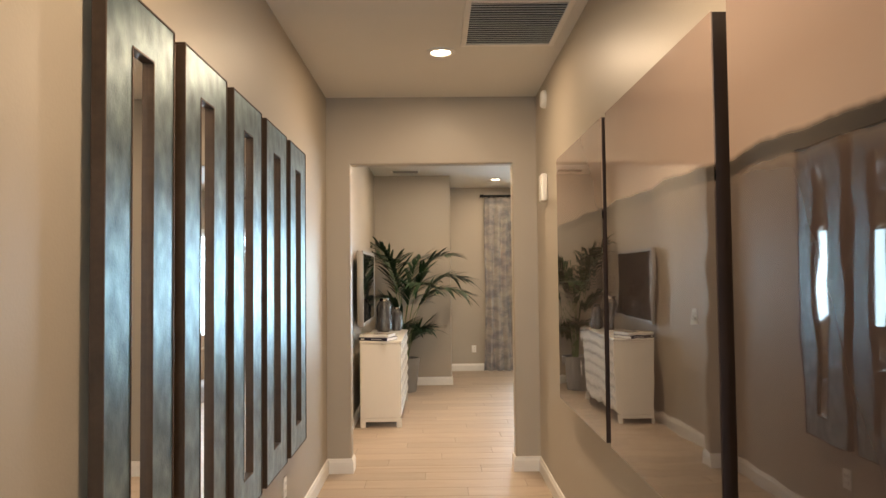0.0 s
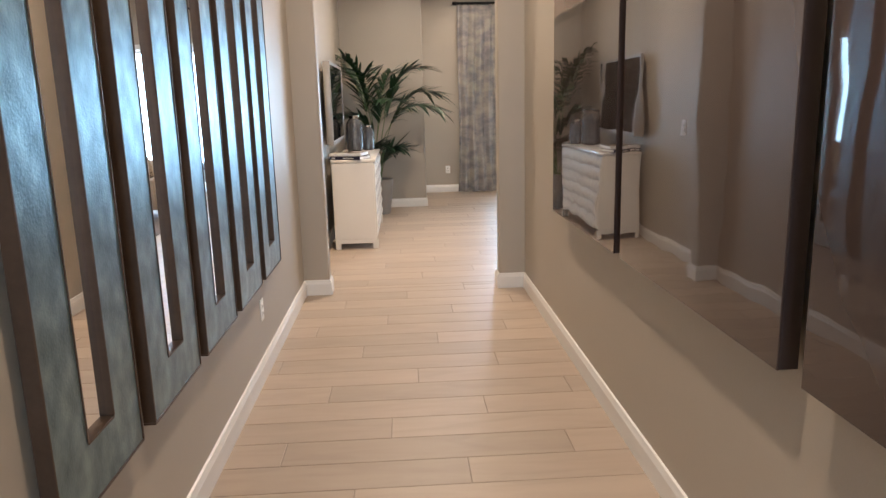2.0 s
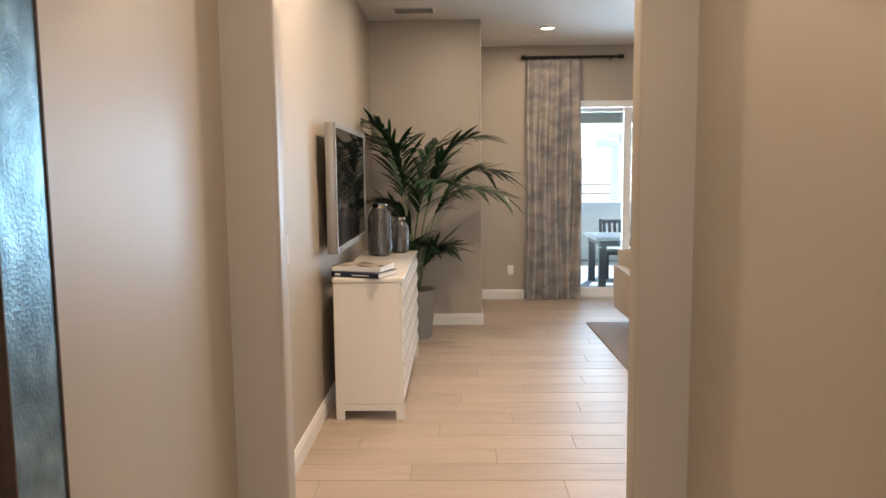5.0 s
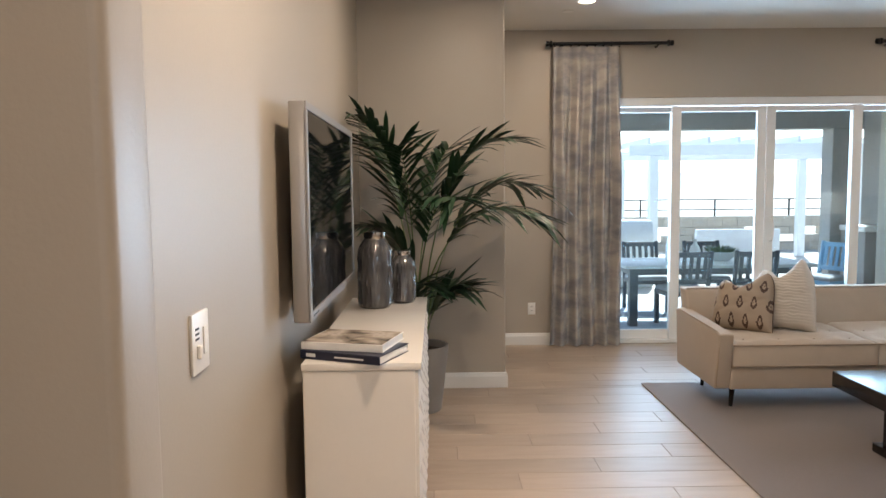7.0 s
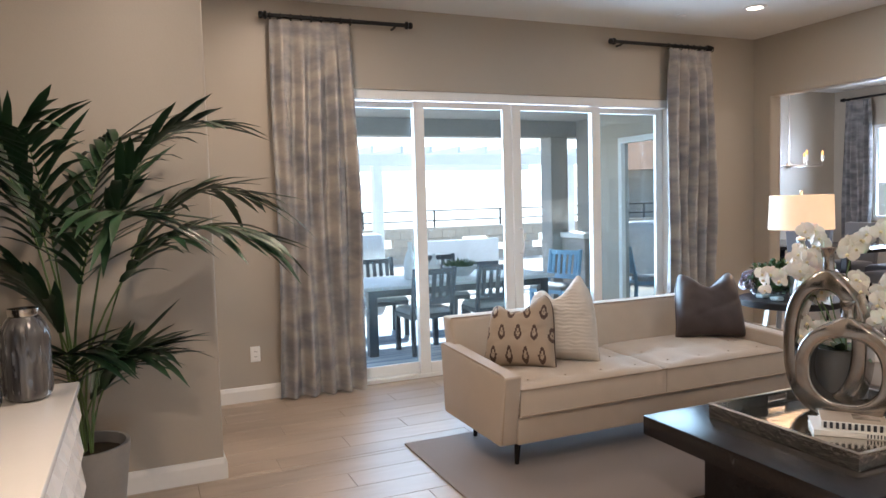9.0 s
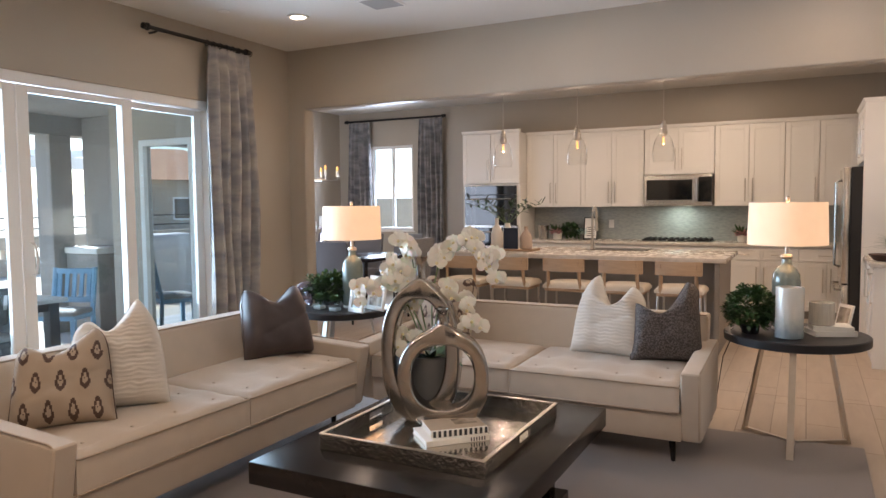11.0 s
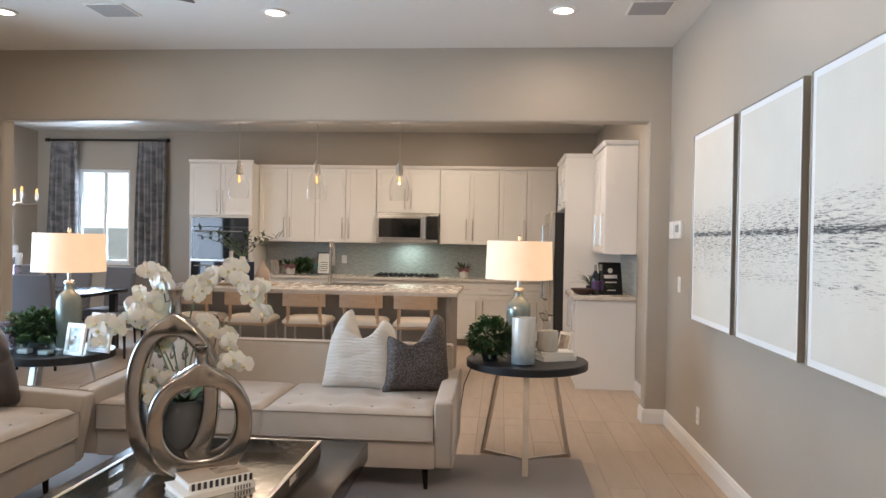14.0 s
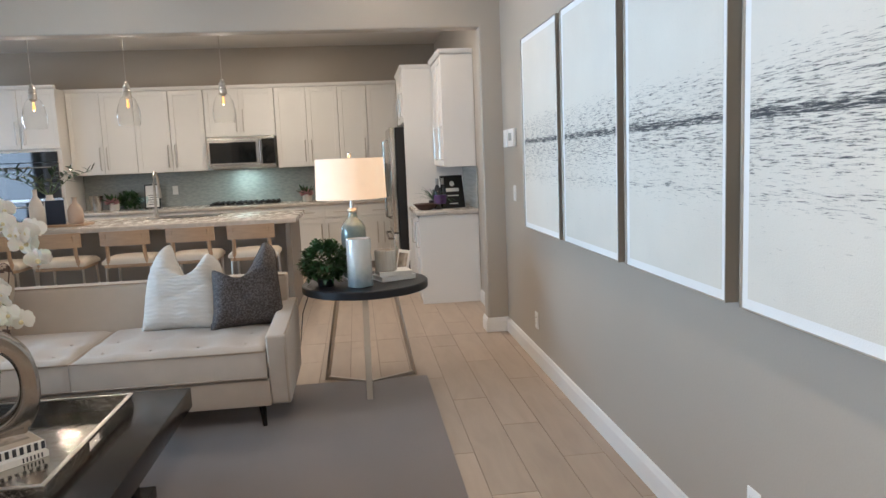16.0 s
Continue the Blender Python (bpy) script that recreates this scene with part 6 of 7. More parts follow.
for k in range(160):
    a, r = rnd.uniform(0, 6.28), 0.17 * math.sqrt(rnd.random())
    leaf_blade(b, Vector((r * math.cos(a), r * math.sin(a), 0.11)), Vector((math.cos(a), math.sin(a), rnd.uniform(0.6, 2.0))), Vector((0.1, 0.2, 1)), rnd.uniform(0.06, 0.12), 0.025, 0.1)
part("succulents", b, LEAF2, t)

for x, y, r, h in ((3.50, 7.98, 0.075, 0.42), (3.82, 8.05, 0.07, 0.27)):
    single("table_bottle", rev([(r * 0.75, 0), (r, 0.012), (r * 1.02, h * 0.45), (r * 0.72, h * 0.66), (r * 0.34, h * 0.80), (r * 0.30, h * 0.95), (r * 0.42, h), (r * 0.24, h), (r * 0.22, h * 0.8)], 28), OUTWHITE, pose(x, y, PZ + 0.7515), "matt white ceramic bottle on the patio table", "vase", "patio table bottles", 60)

# yard wall of blocks, rail and pergola
BLOCK = mat("tan_block", (0.46, 0.39, 0.31), 0.9, vary=0.1, bump=0.6, bscale=60, rand=0.1)
yardwall = structure("wall_yard", box(-30, 40, 18.02, 18.18, -0.19, 0.05), GROUT, "tan block yard wall, blocks left out for its sunlit spots")
b = box(-30, 40, 18.0, 18.2, 0.66, 0.74, 0.01)
part("coping", b, BLOCK, yardwall)
rnd = random.Random(31)
verts, faces = [], []
for row in range(4):
    z0 = -0.19 + 0.2125 * row
    x = -30 + 0.2 * (row % 2)
    while x < 40:
        # missing blocks let bright ground through, in place of sun spots on the wall
        gap = row in (1, 2) and rnd.random() < 0.30
        if not gap:
            d = rnd.uniform(0, 0.012)
            k = len(verts)
            for z in (z0 + 0.005, z0 + 0.2075):
                verts += [(x + 0.005, 18.005 - d, z), (x + 0.395, 18.005 - d, z), (x + 0.395, 18.195, z), (x + 0.005, 18.195, z)]
            faces += [(k, k + 1, k + 5, k + 4), (k + 1, k + 2, k + 6, k + 5), (k + 2, k + 3, k + 7, k + 6), (k + 3, k, k + 4, k + 7), (k + 4, k + 5, k + 6, k + 7), (k + 3, k + 2, k + 1, k)]
        x += 0.4
me = bpy.data.meshes.new("blocks")
me.from_pydata(verts, [], faces)
me.materials.append(BLOCK)
blocks = new("blocks", me)
blocks.parent = yardwall
blocks["kind"] = "stuff"
b = bmesh.new()
for k in range(-30, 40, 2):
    bx(b, k, k + 0.04, 18.08, 18.12, 0.74, 1.2)
for z in (1.17, 0.90):
    bx(b, -30, 40, 18.085, 18.115, z, z + 0.03)
structure("trim_yard_rail", b, BLACKIRON, "black metal rail on the yard wall")
PERG = mat("white_pergola_paint", (0.75, 0.74, 0.72), 0.5, vary=0.04)
t = thing("pergola", pose(7.2, 15.0, -0.19), "white painted pergola in the yard", "pergola")
for sx in (-1, 1):
    for sy in (-1, 1):
        part("post", box(sx * 2.2 - 0.09, sx * 2.2 + 0.09, sy * 1.3 - 0.09, sy * 1.3 + 0.09, 0, 2.35, 0.008), PERG, t)
for sy in (-1, 1):
    part("beam", box(-2.7, 2.7, sy * 1.3 - 0.06, sy * 1.3 + 0.06, 2.351, 2.57, 0.008), PERG, t)
for k in range(9):
    x = -2.4 + 0.6 * k
    part("rafter", box(x - 0.03, x + 0.03, -1.7, 1.7, 2.571, 2.71, 0.006), PERG, t)

# outdoor sofa and grill
t = thing("outdoor_grill", pose(3.6, 11.4, -0.19), "pale covered outdoor grill in the yard", "grill")
part("grill_cover", slanted(bmesh.new(), -0.65, 0.65, [(-0.3, 0.0), (-0.32, 0.9), (-0.22, 1.15), (0.2, 1.15), (0.3, 0.9), (0.3, 0.0)], 0.06), OUTWHITE, t)
t = thing("outdoor_sofa", pose(7.0, 14.6, -0.19, 0, 0, 180), "white cushioned outdoor sofa under the pergola", "sofa")
part("base", box(-0.9, 0.9, -0.4, 0.4, 0.05, 0.3, 0.02), PATIOWOOD, t)
part("seat_cushion", cushion(bmesh.new(), -0.88, 0.88, -0.38, 0.3, 0.301, 0.45, 0.03), OUTWHITE, t, smooth=60)
part("back", slanted(bmesh.new(), -0.9, 0.9, [(0.25, 0.3), (0.3, 0.8), (0.42, 0.8), (0.4, 0.3)], 0.03), OUTWHITE, t)

# neighbours and hills
TILE = mat("terracotta_roof", (0.36, 0.20, 0.12), 0.85, vary=0.2, scale=2)
HOUSEW = mat("tan_house_stucco", (0.42, 0.36, 0.29), 0.9, vary=0.06)


def house(at, w, d, h, label):
    t = thing("neighbour_house", at, label, "house", "neighbouring houses")
    part("wall", box(-w / 2, w / 2, -d / 2, d / 2, 0, h), HOUSEW, t)
    bm = bmesh.new()
    lo = [bm.verts.new((sx * (w / 2 + 0.6), sy * (d / 2 + 0.6), h)) for sx, sy in ((-1, -1), (1, -1), (1, 1), (-1, 1))]
    hi = [bm.verts.new((-w / 5, 0, h + 2)), bm.verts.new((w / 5, 0, h + 2))]
    bm.faces.new(lo)
    bm.faces.new((lo[0], lo[1], hi[1], hi[0]))
    bm.faces.new((lo[2], lo[3], hi[0], hi[1]))
    bm.faces.new((lo[1], lo[2], hi[1]))
    bm.faces.new((lo[3], lo[0], hi[0]))
    part("roof", bm, TILE, t, smooth=None)
    for k in range(4):
        x = -w / 2 + w * (k + 0.5) / 4
        wd = part("window", box(x - 0.6, x + 0.6, -d / 2 - 0.03, -d / 2 - 0.001, 0.9, 2.1), VINYL, t)
        part("pane", box(x - 0.52, x + 0.52, -d / 2 - 0.04, -d / 2 - 0.031, 0.98, 2.02), BLACKGLASS, wd)
    return t


house(pose(-16, 36, -0.19, 0, 0, 30), 14, 10, 3.0, "single-storey tan stucco house with a terracotta roof")
HILL = mat("far_desert_hill", (0.42, 0.39, 0.37), 1.0, vary=0.15, scale=0.01)
b = bmesh.new()
for ring in range(1):
    n = 160
    lo, hi = [], []
    for i in range(n + 1):
        a = 2 * math.pi * i / n
        R = 900
        hgt = 12 + 26 * abs(noise.noise(Vector((math.cos(a) * 3, math.sin(a) * 3, 0.5)))) + 7 * noise.noise(Vector((math.cos(a) * 14, math.sin(a) * 14, 2)))
        lo.append(b.verts.new((R * math.cos(a), R * math.sin(a), -1)))
        hi.append(b.verts.new((R * 1.1 * math.cos(a), R * 1.1 * math.sin(a), max(8, hgt))))
    for i in range(n):
        b.faces.new((lo[i], lo[i + 1], hi[i + 1], hi[i]))
structure("backdrop_hills", b, HILL, "far desert hills on the horizon")
# block wall outside the dining window
structure("wall_side_yard", box(13.0, 13.2, -5, 17, -0.19, 1.55), BLOCK, "tan block side yard wall")

# ---- tray and what stands in it ----
HAMMER = mat("hammered_silver", (0.48, 0.46, 0.43), 0.25, 1.0, vary=0.15, scale=20, bump=0.9, bscale=55)
TRAYFLOOR = mat("aged_mirror_tray", (0.55, 0.52, 0.47), 0.12, 1.0, vary=0.15, scale=9, bump=0.25, bscale=30)
CT = 0.4375
t = thing("serving_tray", pose(3.485, 2.615, CT), "rectangular silver tray with crocodile-textured sides and mirrored floor", "tray")
part("tray_floor", box(-0.41, 0.41, -0.365, 0.365, 0, 0.008, 0.002), TRAYFLOOR, t)
for s in (-1, 1):
    part("side", box(s * 0.414 - 0.006, s * 0.414 + 0.006, -0.37, 0.37, 0, 0.065, 0.002), HAMMER, t)
    b = bmesh.new()
    y0, y1 = s * 0.364 - 0.006, s * 0.364 + 0.006
    bx(b, -0.407, -0.06, y0, y1, 0.009, 0.065, 0.002)
    bx(b, 0.06, 0.407, y0, y1, 0.009, 0.065, 0.002)
    bx(b, -0.06, 0.06, y0, y1, 0.009, 0.025, 0.001)
    bx(b, -0.06, 0.06, y0, y1, 0.053, 0.065, 0.001)
    part("side", b, HAMMER, t, "silver side with a handle slot")
b = bmesh.new()
for s in (-1, 1):
    bx(b, s * 0.414 - 0.008, s * 0.414 + 0.008, -0.372, 0.372, 0.065, 0.069, 0.001)
    bx(b, -0.406, 0.406, s * 0.364 - 0.008, s * 0.364 + 0.008, 0.065, 0.0688, 0.001)
part("rim", b, NICKEL, t)
TF = CT + 0.0085


PEWTER = mat("brushed_pewter", (0.36, 0.335, 0.31), 0.17, 1.0, vary=0.16, scale=5, bump=0.15, bscale=18)


def ring_vase(at, a, c, depth, thick, neck, label):
    """An upright oval metal band in local yz, its hole along x, with shoulders that rise into a short neck."""
    t = thing("ring_vase", at, label, "vase", "ring vases on the tray")
    bm = bmesh.new()
    n = 72
    rings = []
    section = []
    for sx, sn in ((1, 1), (-1, 1), (-1, -1), (1, -1)):
        for k in range(4):
            ang = radians((0, 90, 180, 270)[((1, 1), (-1, 1), (-1, -1), (1, -1)).index((sx, sn))] + 30 * k)
            section.append((sx, sn, math.cos(ang), math.sin(ang)))
    for i in range(n):
        th = 2 * math.pi * i / n
        ex = 2.25
        cs, sn = math.cos(th), math.sin(th)
        r = 1 / ((abs(cs) ** ex + abs(sn) ** ex) ** (1 / ex))
        y, z = a * r * cs, c * r * sn
        nrm = Vector((0, cs / a, sn / c)).normalized()
        tk = thick * (1.0 + 0.45 * max(0, -sn) ** 2)
        dp = depth * (1.0 + 0.12 * max(0, -sn))
        rise = 0.03 * math.exp(-((y / 0.045) ** 2)) if sn > 0 else 0.0
        ring = []
        for px, pn, ca, sa in section:
            rd = 0.013
            out = pn * (tk / 2 - rd) + rd * sa
            v = Vector((px * (dp / 2 - rd) + rd * ca, y, z + c + thick * 0.62)) + nrm * out
            if pn > 0:
                v.z += rise
                v.x *= 1 - 0.5 * rise / 0.03 * (sn > 0)
            ring.append(bm.verts.new(v))
        rings.append(ring)
    k = len(section)
    for i in range(n):
        p, q = rings[i], rings[(i + 1) % n]
        for j in range(k):
            bm.faces.new((p[j], p[(j + 1) % k], q[(j + 1) % k], q[j]))
    part("ring_body", bm, PEWTER, t, smooth=50)
    z0 = 2 * c + thick * 1.12 + 0.018
    part("neck", rev([(0.034, z0 - 0.02), (0.026, z0 + 0.005), (0.023, z0 + neck * 0.5), (0.026, z0 + neck * 0.8), (0.034, z0 + neck), (0.028, z0 + neck), (0.018, z0 + neck * 0.5)], 24), PEWTER, t)
    return t


ring_vase(pose(3.59, 2.79, TF, 0, 0, 16), 0.150, 0.278, 0.115, 0.064, 0.11, "tall brushed pewter ring vase with a flared neck")
ring_vase(pose(3.54, 2.655, TF, 0, 0, 26), 0.170, 0.182, 0.105, 0.064, 0.075, "low brushed pewter ring vase with a flared neck")

STRIPE = mat("striped_spine", (0.75, 0.73, 0.68), 0.5, vary=0.04)
KRAFT = mat("tan_cover", (0.42, 0.34, 0.25), 0.5, vary=0.12, scale=14)
t = book(pose(3.42, 2.56, TF, 0, 0, 46), 0.20, 0.28, 0.024, STRIPE, "cream hardback lying in the tray")
b = bmesh.new()
for k in range(6):
    bx(b, -0.1006, -0.1, -0.12 + k * 0.012, -0.115 + k * 0.012, 0.004, 0.020)
part("spine_lettering", b, INK, t)
t = book(pose(3.445, 2.555, TF + 0.0245, 0, 0, 43), 0.17, 0.25, 0.026, STRIPE, "tan hardback with a black and white striped spine in the tray")
b = bmesh.new()
for k in range(11):
    bx(b, -0.0865, -0.0848, -0.122 + k * 0.0226, -0.110 + k * 0.0226, 0.0, 0.0264)
part("spine_stripes", b, INK, t, "black stripes across the spine")
part("cover_panel", box(-0.07, 0.083, -0.122, 0.122, 0.0263, 0.0267), KRAFT, t, "tan cover")
part("cover_photo", box(-0.02, 0.06, -0.1, 0.0, 0.0268, 0.0271), PHOTO, t)

# orchid
PETAL = mat("white_petal", (0.82, 0.81, 0.76), 0.55, vary=0.05, scale=30)
PETAL.node_tree.nodes["Principled BSDF"].inputs["Subsurface Weight"].default_value = 0.15
LIP = mat("orchid_lip", (0.70, 0.62, 0.38), 0.5, vary=0.2, scale=60)


def petal(bm, ang, length, width, cup, fat):
    """One rounded petal in the local yz plane, facing -x."""
    c, s = math.cos(ang), math.sin(ang)
    rows = []
    for i in range(5):
        u = i / 4
        w = width * (math.sin(math.pi * min(1, (u * 0.86 + 0.1))) ** fat)
        row = []
        for j in (-1, 0, 1):
            l, q = length * u, w / 2 * j
            row.append(bm.verts.new((-cup * (u * u) + 0.006 * abs(j) * (1 - u) - 0.004 * (1 - abs(j)), l * c - q * s, l * s + q * c)))
        rows.append(row)
    for a, d in zip(rows, rows[1:]):
        for j in (0, 1):
            bm.faces.new((a[j], a[j + 1], d[j + 1], d[j]))


b = bmesh.new()
for ang, l, w in ((math.pi / 2, 0.045, 0.034), (math.radians(215), 0.043, 0.030), (math.radians(325), 0.043, 0.030)):
    petal(b, ang, l, w, -0.004, 0.6)
for ang in (math.radians(18), math.radians(162)):
    petal(b, ang, 0.052, 0.062, 0.006, 0.45)
flower_me = mesh_of("flower", b, PETAL, 60)
b = rev([(0.004, 0), (0.009, 0.006), (0.007, 0.014), (0.002, 0.02)], 8)
lip_me = mesh_of("lip", b, LIP, 60)
ORC = Vector((3.70, 2.80, TF))
t = thing("potted_orchid", pose(*ORC), "white moth orchid with arching stems in a grey pot", "potted plant")
part("pot", rev([(0.095, 0), (0.10, 0.004), (0.125, 0.27), (0.127, 0.285), (0.115, 0.285), (0.112, 0.26), (0.0, 0.255)], 32), mat("slate_grey_pot", (0.14, 0.15, 0.16), 0.45, vary=0.08), t)
part("moss", rev([(0.113, 0.25), (0.1, 0.272), (0.0, 0.28)], 20), mat("dark_moss", (0.04, 0.05, 0.02), 0.95, vary=0.4, scale=50, bump=0.8), t)
rnd = random.Random(21)
for k in range(9):
    a = k * 0.72
    b = bmesh.new()
    leaf_blade(b, Vector((0.03 * math.cos(a), 0.03 * math.sin(a), 0.27)), Vector((math.cos(a), math.sin(a), 0.5 + 0.25 * (k % 3))), Vector((0, 0, 1)), 0.22 + 0.03 * (k % 2), 0.075, 0.5)
    part("leaf", b, LEAF2, t)
RT = Vector((0.211, -0.977, 0))
FW = Vector((-0.977, -0.211, 0))


def pt(r, f, z):
    return RT * (r * 0.9 + 0.01) + FW * f + Vector((0, 0, 0.725 + (z - 0.77) * 0.90 - TF))


stems = [
    ([(-0.01, 0.0, 0.77), (-0.05, 0.03, 1.0), (-0.08, 0.05, 1.2), (-0.10, 0.06, 1.33), (-0.13, 0.08, 1.38)], 3, 17),
    ([(-0.02, 0.02, 0.77), (-0.08, 0.06, 0.95), (-0.13, 0.08, 1.10), (-0.17, 0.10, 1.22), (-0.19, 0.10, 1.31)], 3, 15),
    ([(0.01, 0.0, 0.77), (0.0, 0.02, 1.0), (0.03, 0.03, 1.2), (0.08, 0.04, 1.32), (0.19, 0.05, 1.39), (0.28, 0.06, 1.36), (0.345, 0.07, 1.27), (0.375, 0.07, 1.17)], 5, 27),
    ([(-0.01, 0.0, 0.77), (-0.08, 0.04, 0.98), (-0.16, 0.07, 1.12), (-0.24, 0.09, 1.15), (-0.33, 0.10, 1.13), (-0.37, 0.10, 1.08)], 4, 9),
    ([(0.02, 0.02, 0.77), (0.03, 0.05, 0.95), (0.08, 0.08, 1.10), (0.15, 0.09, 1.11), (0.20, 0.10, 1.06), (0.24, 0.10, 0.98), (0.25, 0.10, 0.93)], 4, 12),
    ([(0.0, 0.03, 0.77), (-0.05, 0.08, 0.86), (-0.10, 0.11, 0.92), (-0.12, 0.12, 0.88), (-0.13, 0.13, 0.80)], 1, 7),
]
for pts, first, count in stems:
    P = [pt(*p) for p in pts]
    fine = []
    for i in range(len(P) - 1):
        p0, p1, p2, p3 = P[max(i - 1, 0)], P[i], P[i + 1], P[min(i + 2, len(P) - 1)]
        for u in (0, 0.25, 0.5, 0.75):
            fine.append(0.5 * (2 * p1 + (p2 - p0) * u + (2 * p0 - 5 * p1 + 4 * p2 - p3) * u * u + (3 * p1 - p0 - 3 * p2 + p3) * u ** 3))
    fine.append(P[-1])
    stalk = part("stem", tube(fine, 0.004, 6, taper=0.5), STEM, t, "green flower stem")
    lo = first * 4 // 2
    for k in range(count):
        i = lo + (len(fine) - 1 - lo) * k / max(1, count - 1)
        p = fine[int(i)]
        off = Vector((rnd.uniform(-0.035, 0.01), rnd.uniform(-0.04, 0.04), rnd.uniform(-0.035, 0.035)))
        yaw = 12 + rnd.uniform(-45, 45)
        sc = rnd.uniform(0.74, 0.96) * (0.75 if k == count - 1 else 1)
        m = Matrix.Translation(p + off) @ pose(0, 0, 0, rnd.uniform(-25, 25), rnd.uniform(-25, 15), yaw) @ Matrix.Diagonal((sc, sc, sc, 1))
        f = shared("flower", flower_me, stalk, m)
        shared("lip", lip_me, f, pose(-0.004, 0, -0.004, 0, -100, 0))


def shrub(at, r, label, count=230, leaf=0.035, pot=None, seed=3, flat=0.8):
    """Dense small-leaved foliage that hides its low pot."""
    rnd = random.Random(seed)
    t = thing("leafy_plant", at, label, "plant", "table plants")
    part("pot", rev([(r * 0.28, 0), (r * 0.3, 0.004), (r * 0.34, r * 0.3), (r * 0.28, r * 0.3), (0.0, r * 0.26)], 20), pot or DARKTOP, t)
    b = bmesh.new()
    mid = r * flat * 0.98 + 0.01
    for k in range(count):
        th, ph = rnd.uniform(0, 6.283), math.acos(rnd.uniform(-0.85, 1))
        d = Vector((math.sin(ph) * math.cos(th), math.sin(ph) * math.sin(th), math.cos(ph)))
        rr = r * rnd.uniform(0.45, 1.0) ** 0.6 * (0.9 + 0.35 * noise.noise(d * 2.6 + Vector((seed, 0, 0))))
        p = Vector((d.x * rr, d.y * rr, max(0.012, mid + d.z * rr * flat)))
        way = d * 0.6 + Vector((rnd.uniform(-1, 1), rnd.uniform(-1, 1), rnd.uniform(-0.4, 0.9)))
        leaf_blade(b, p, way, Vector((0.1, 0.3, 1)), leaf * rnd.uniform(0.7, 1.3), leaf * rnd.uniform(0.7, 1.0), 0.2)
    for v in b.verts:
        v.co.z = max(v.co.z, 0.003)
    part("foliage", b, LEAF2, t, "small dark green leaves")
    for k in range(9):
        th = k * 0.7
        part("twig", tube([(0, 0, r * 0.28), (r * 0.3 * math.cos(th), r * 0.3 * math.sin(th), mid), (r * 0.75 * math.cos(th), r * 0.75 * math.sin(th), mid + r * 0.5 * flat)], 0.0025, 5, taper=0.4), STEM, t)
    return t


# table beside the sofa
shrub(pose(5.25, 1.505, TZ), 0.158, "bushy green artificial plant on the side table", 1700, 0.029, flat=0.88)
OMBRE = ramp_mat("ombre_ribbed_glass", [(0.0, (0.10, 0.14, 0.17)), (0.35, (0.22, 0.27, 0.29)), (0.75, (0.55, 0.55, 0.51)), (1.0, (0.62, 0.60, 0.55))], 0.2, scale=(1, 1, 1), noise_scale=20, axis=2, coat=0.6)
_cr2 = next(n for n in OMBRE.node_tree.nodes if n.type == "VALTORGB")
_s2 = OMBRE.node_tree.nodes.new("ShaderNodeMath")
_s2.operation = "MULTIPLY"
_s2.inputs[1].default_value = 4.2
_src2 = _cr2.inputs[0].links[0].from_socket
OMBRE.node_tree.links.new(_src2, _s2.inputs[0])
OMBRE.node_tree.links.new(_s2.outputs[0], _cr2.inputs[0])


CREAMRIB = mat("cream_ribbed_glass", (0.50, 0.46, 0.39), 0.25, vary=0.15, scale=12, coat=0.5, stretch=(6, 6, 0.5))


def ribbed(at, r, h, label, material=None):
    bm = bmesh.new()
    n = 72
    rows = []
    for rr, z in ((0.86, 0), (1, 0.006), (1, h - 0.008), (0.97, h), (0.85, h), (0.85, h * 0.35)):
        rows.append([bm.verts.new((r * rr * (1 + (0.018 if i % 2 else -0.006) * (rr > 0.95)) * math.cos(2 * math.pi * i / n), r * rr * (1 + (0.018 if i % 2 else -0.006) * (rr > 0.95)) * math.sin(2 * math.pi * i / n), z)) for i in range(n)])
    for a, c in zip(rows, rows[1:]):
        for i in range(n):
            bm.faces.new((a[i], a[(i + 1) % n], c[(i + 1) % n], c[i]))
    bm.faces.new(rows[0])
    bm.faces.new(rows[-1])
    t = thing("hurricane_vase", at, label, "vase", "ribbed glass vases")
    part("vase_body", bm, material or OMBRE, t)
    part("candle", rev([(r * 0.6, h * 0.36), (r * 0.6, h * 0.7), (0.0, h * 0.7)], 18), TRIM, t, "cream pillar candle")
    return t


ribbed(pose(5.16, 1.298, TZ), 0.073, 0.29, "tall ribbed glass hurricane, blue-grey fading to cream")
book(pose(5.38, 1.09, TZ, 0, 0, 22), 0.17, 0.23, 0.03, STRIPE, "cream hardback stacked on the side table")
book(pose(5.38, 1.09, TZ + 0.0305, 0, 0, 12), 0.16, 0.21, 0.026, STRIPE, "cream hardback stacked on the side table")
ribbed(pose(5.36, 1.135, TZ + 0.057), 0.066, 0.13, "short cream ribbed glass hurricane on a stack of books", CREAMRIB)
t = thing("photo_frame", pose(5.52, 1.03, TZ, 0, 0, 215), "small white picture frame leaning behind the books", "photo frame")
part("frame", box(-0.06, 0.06, -0.006, 0.006, 0, 0.16, 0.002), TRIM, t, at=pose(0, 0, 0.002, -14))
part("photo", box(-0.045, 0.045, -0.008, -0.0062, 0.02, 0.14), PHOTO, t, at=pose(0, 0, 0.002, -14))
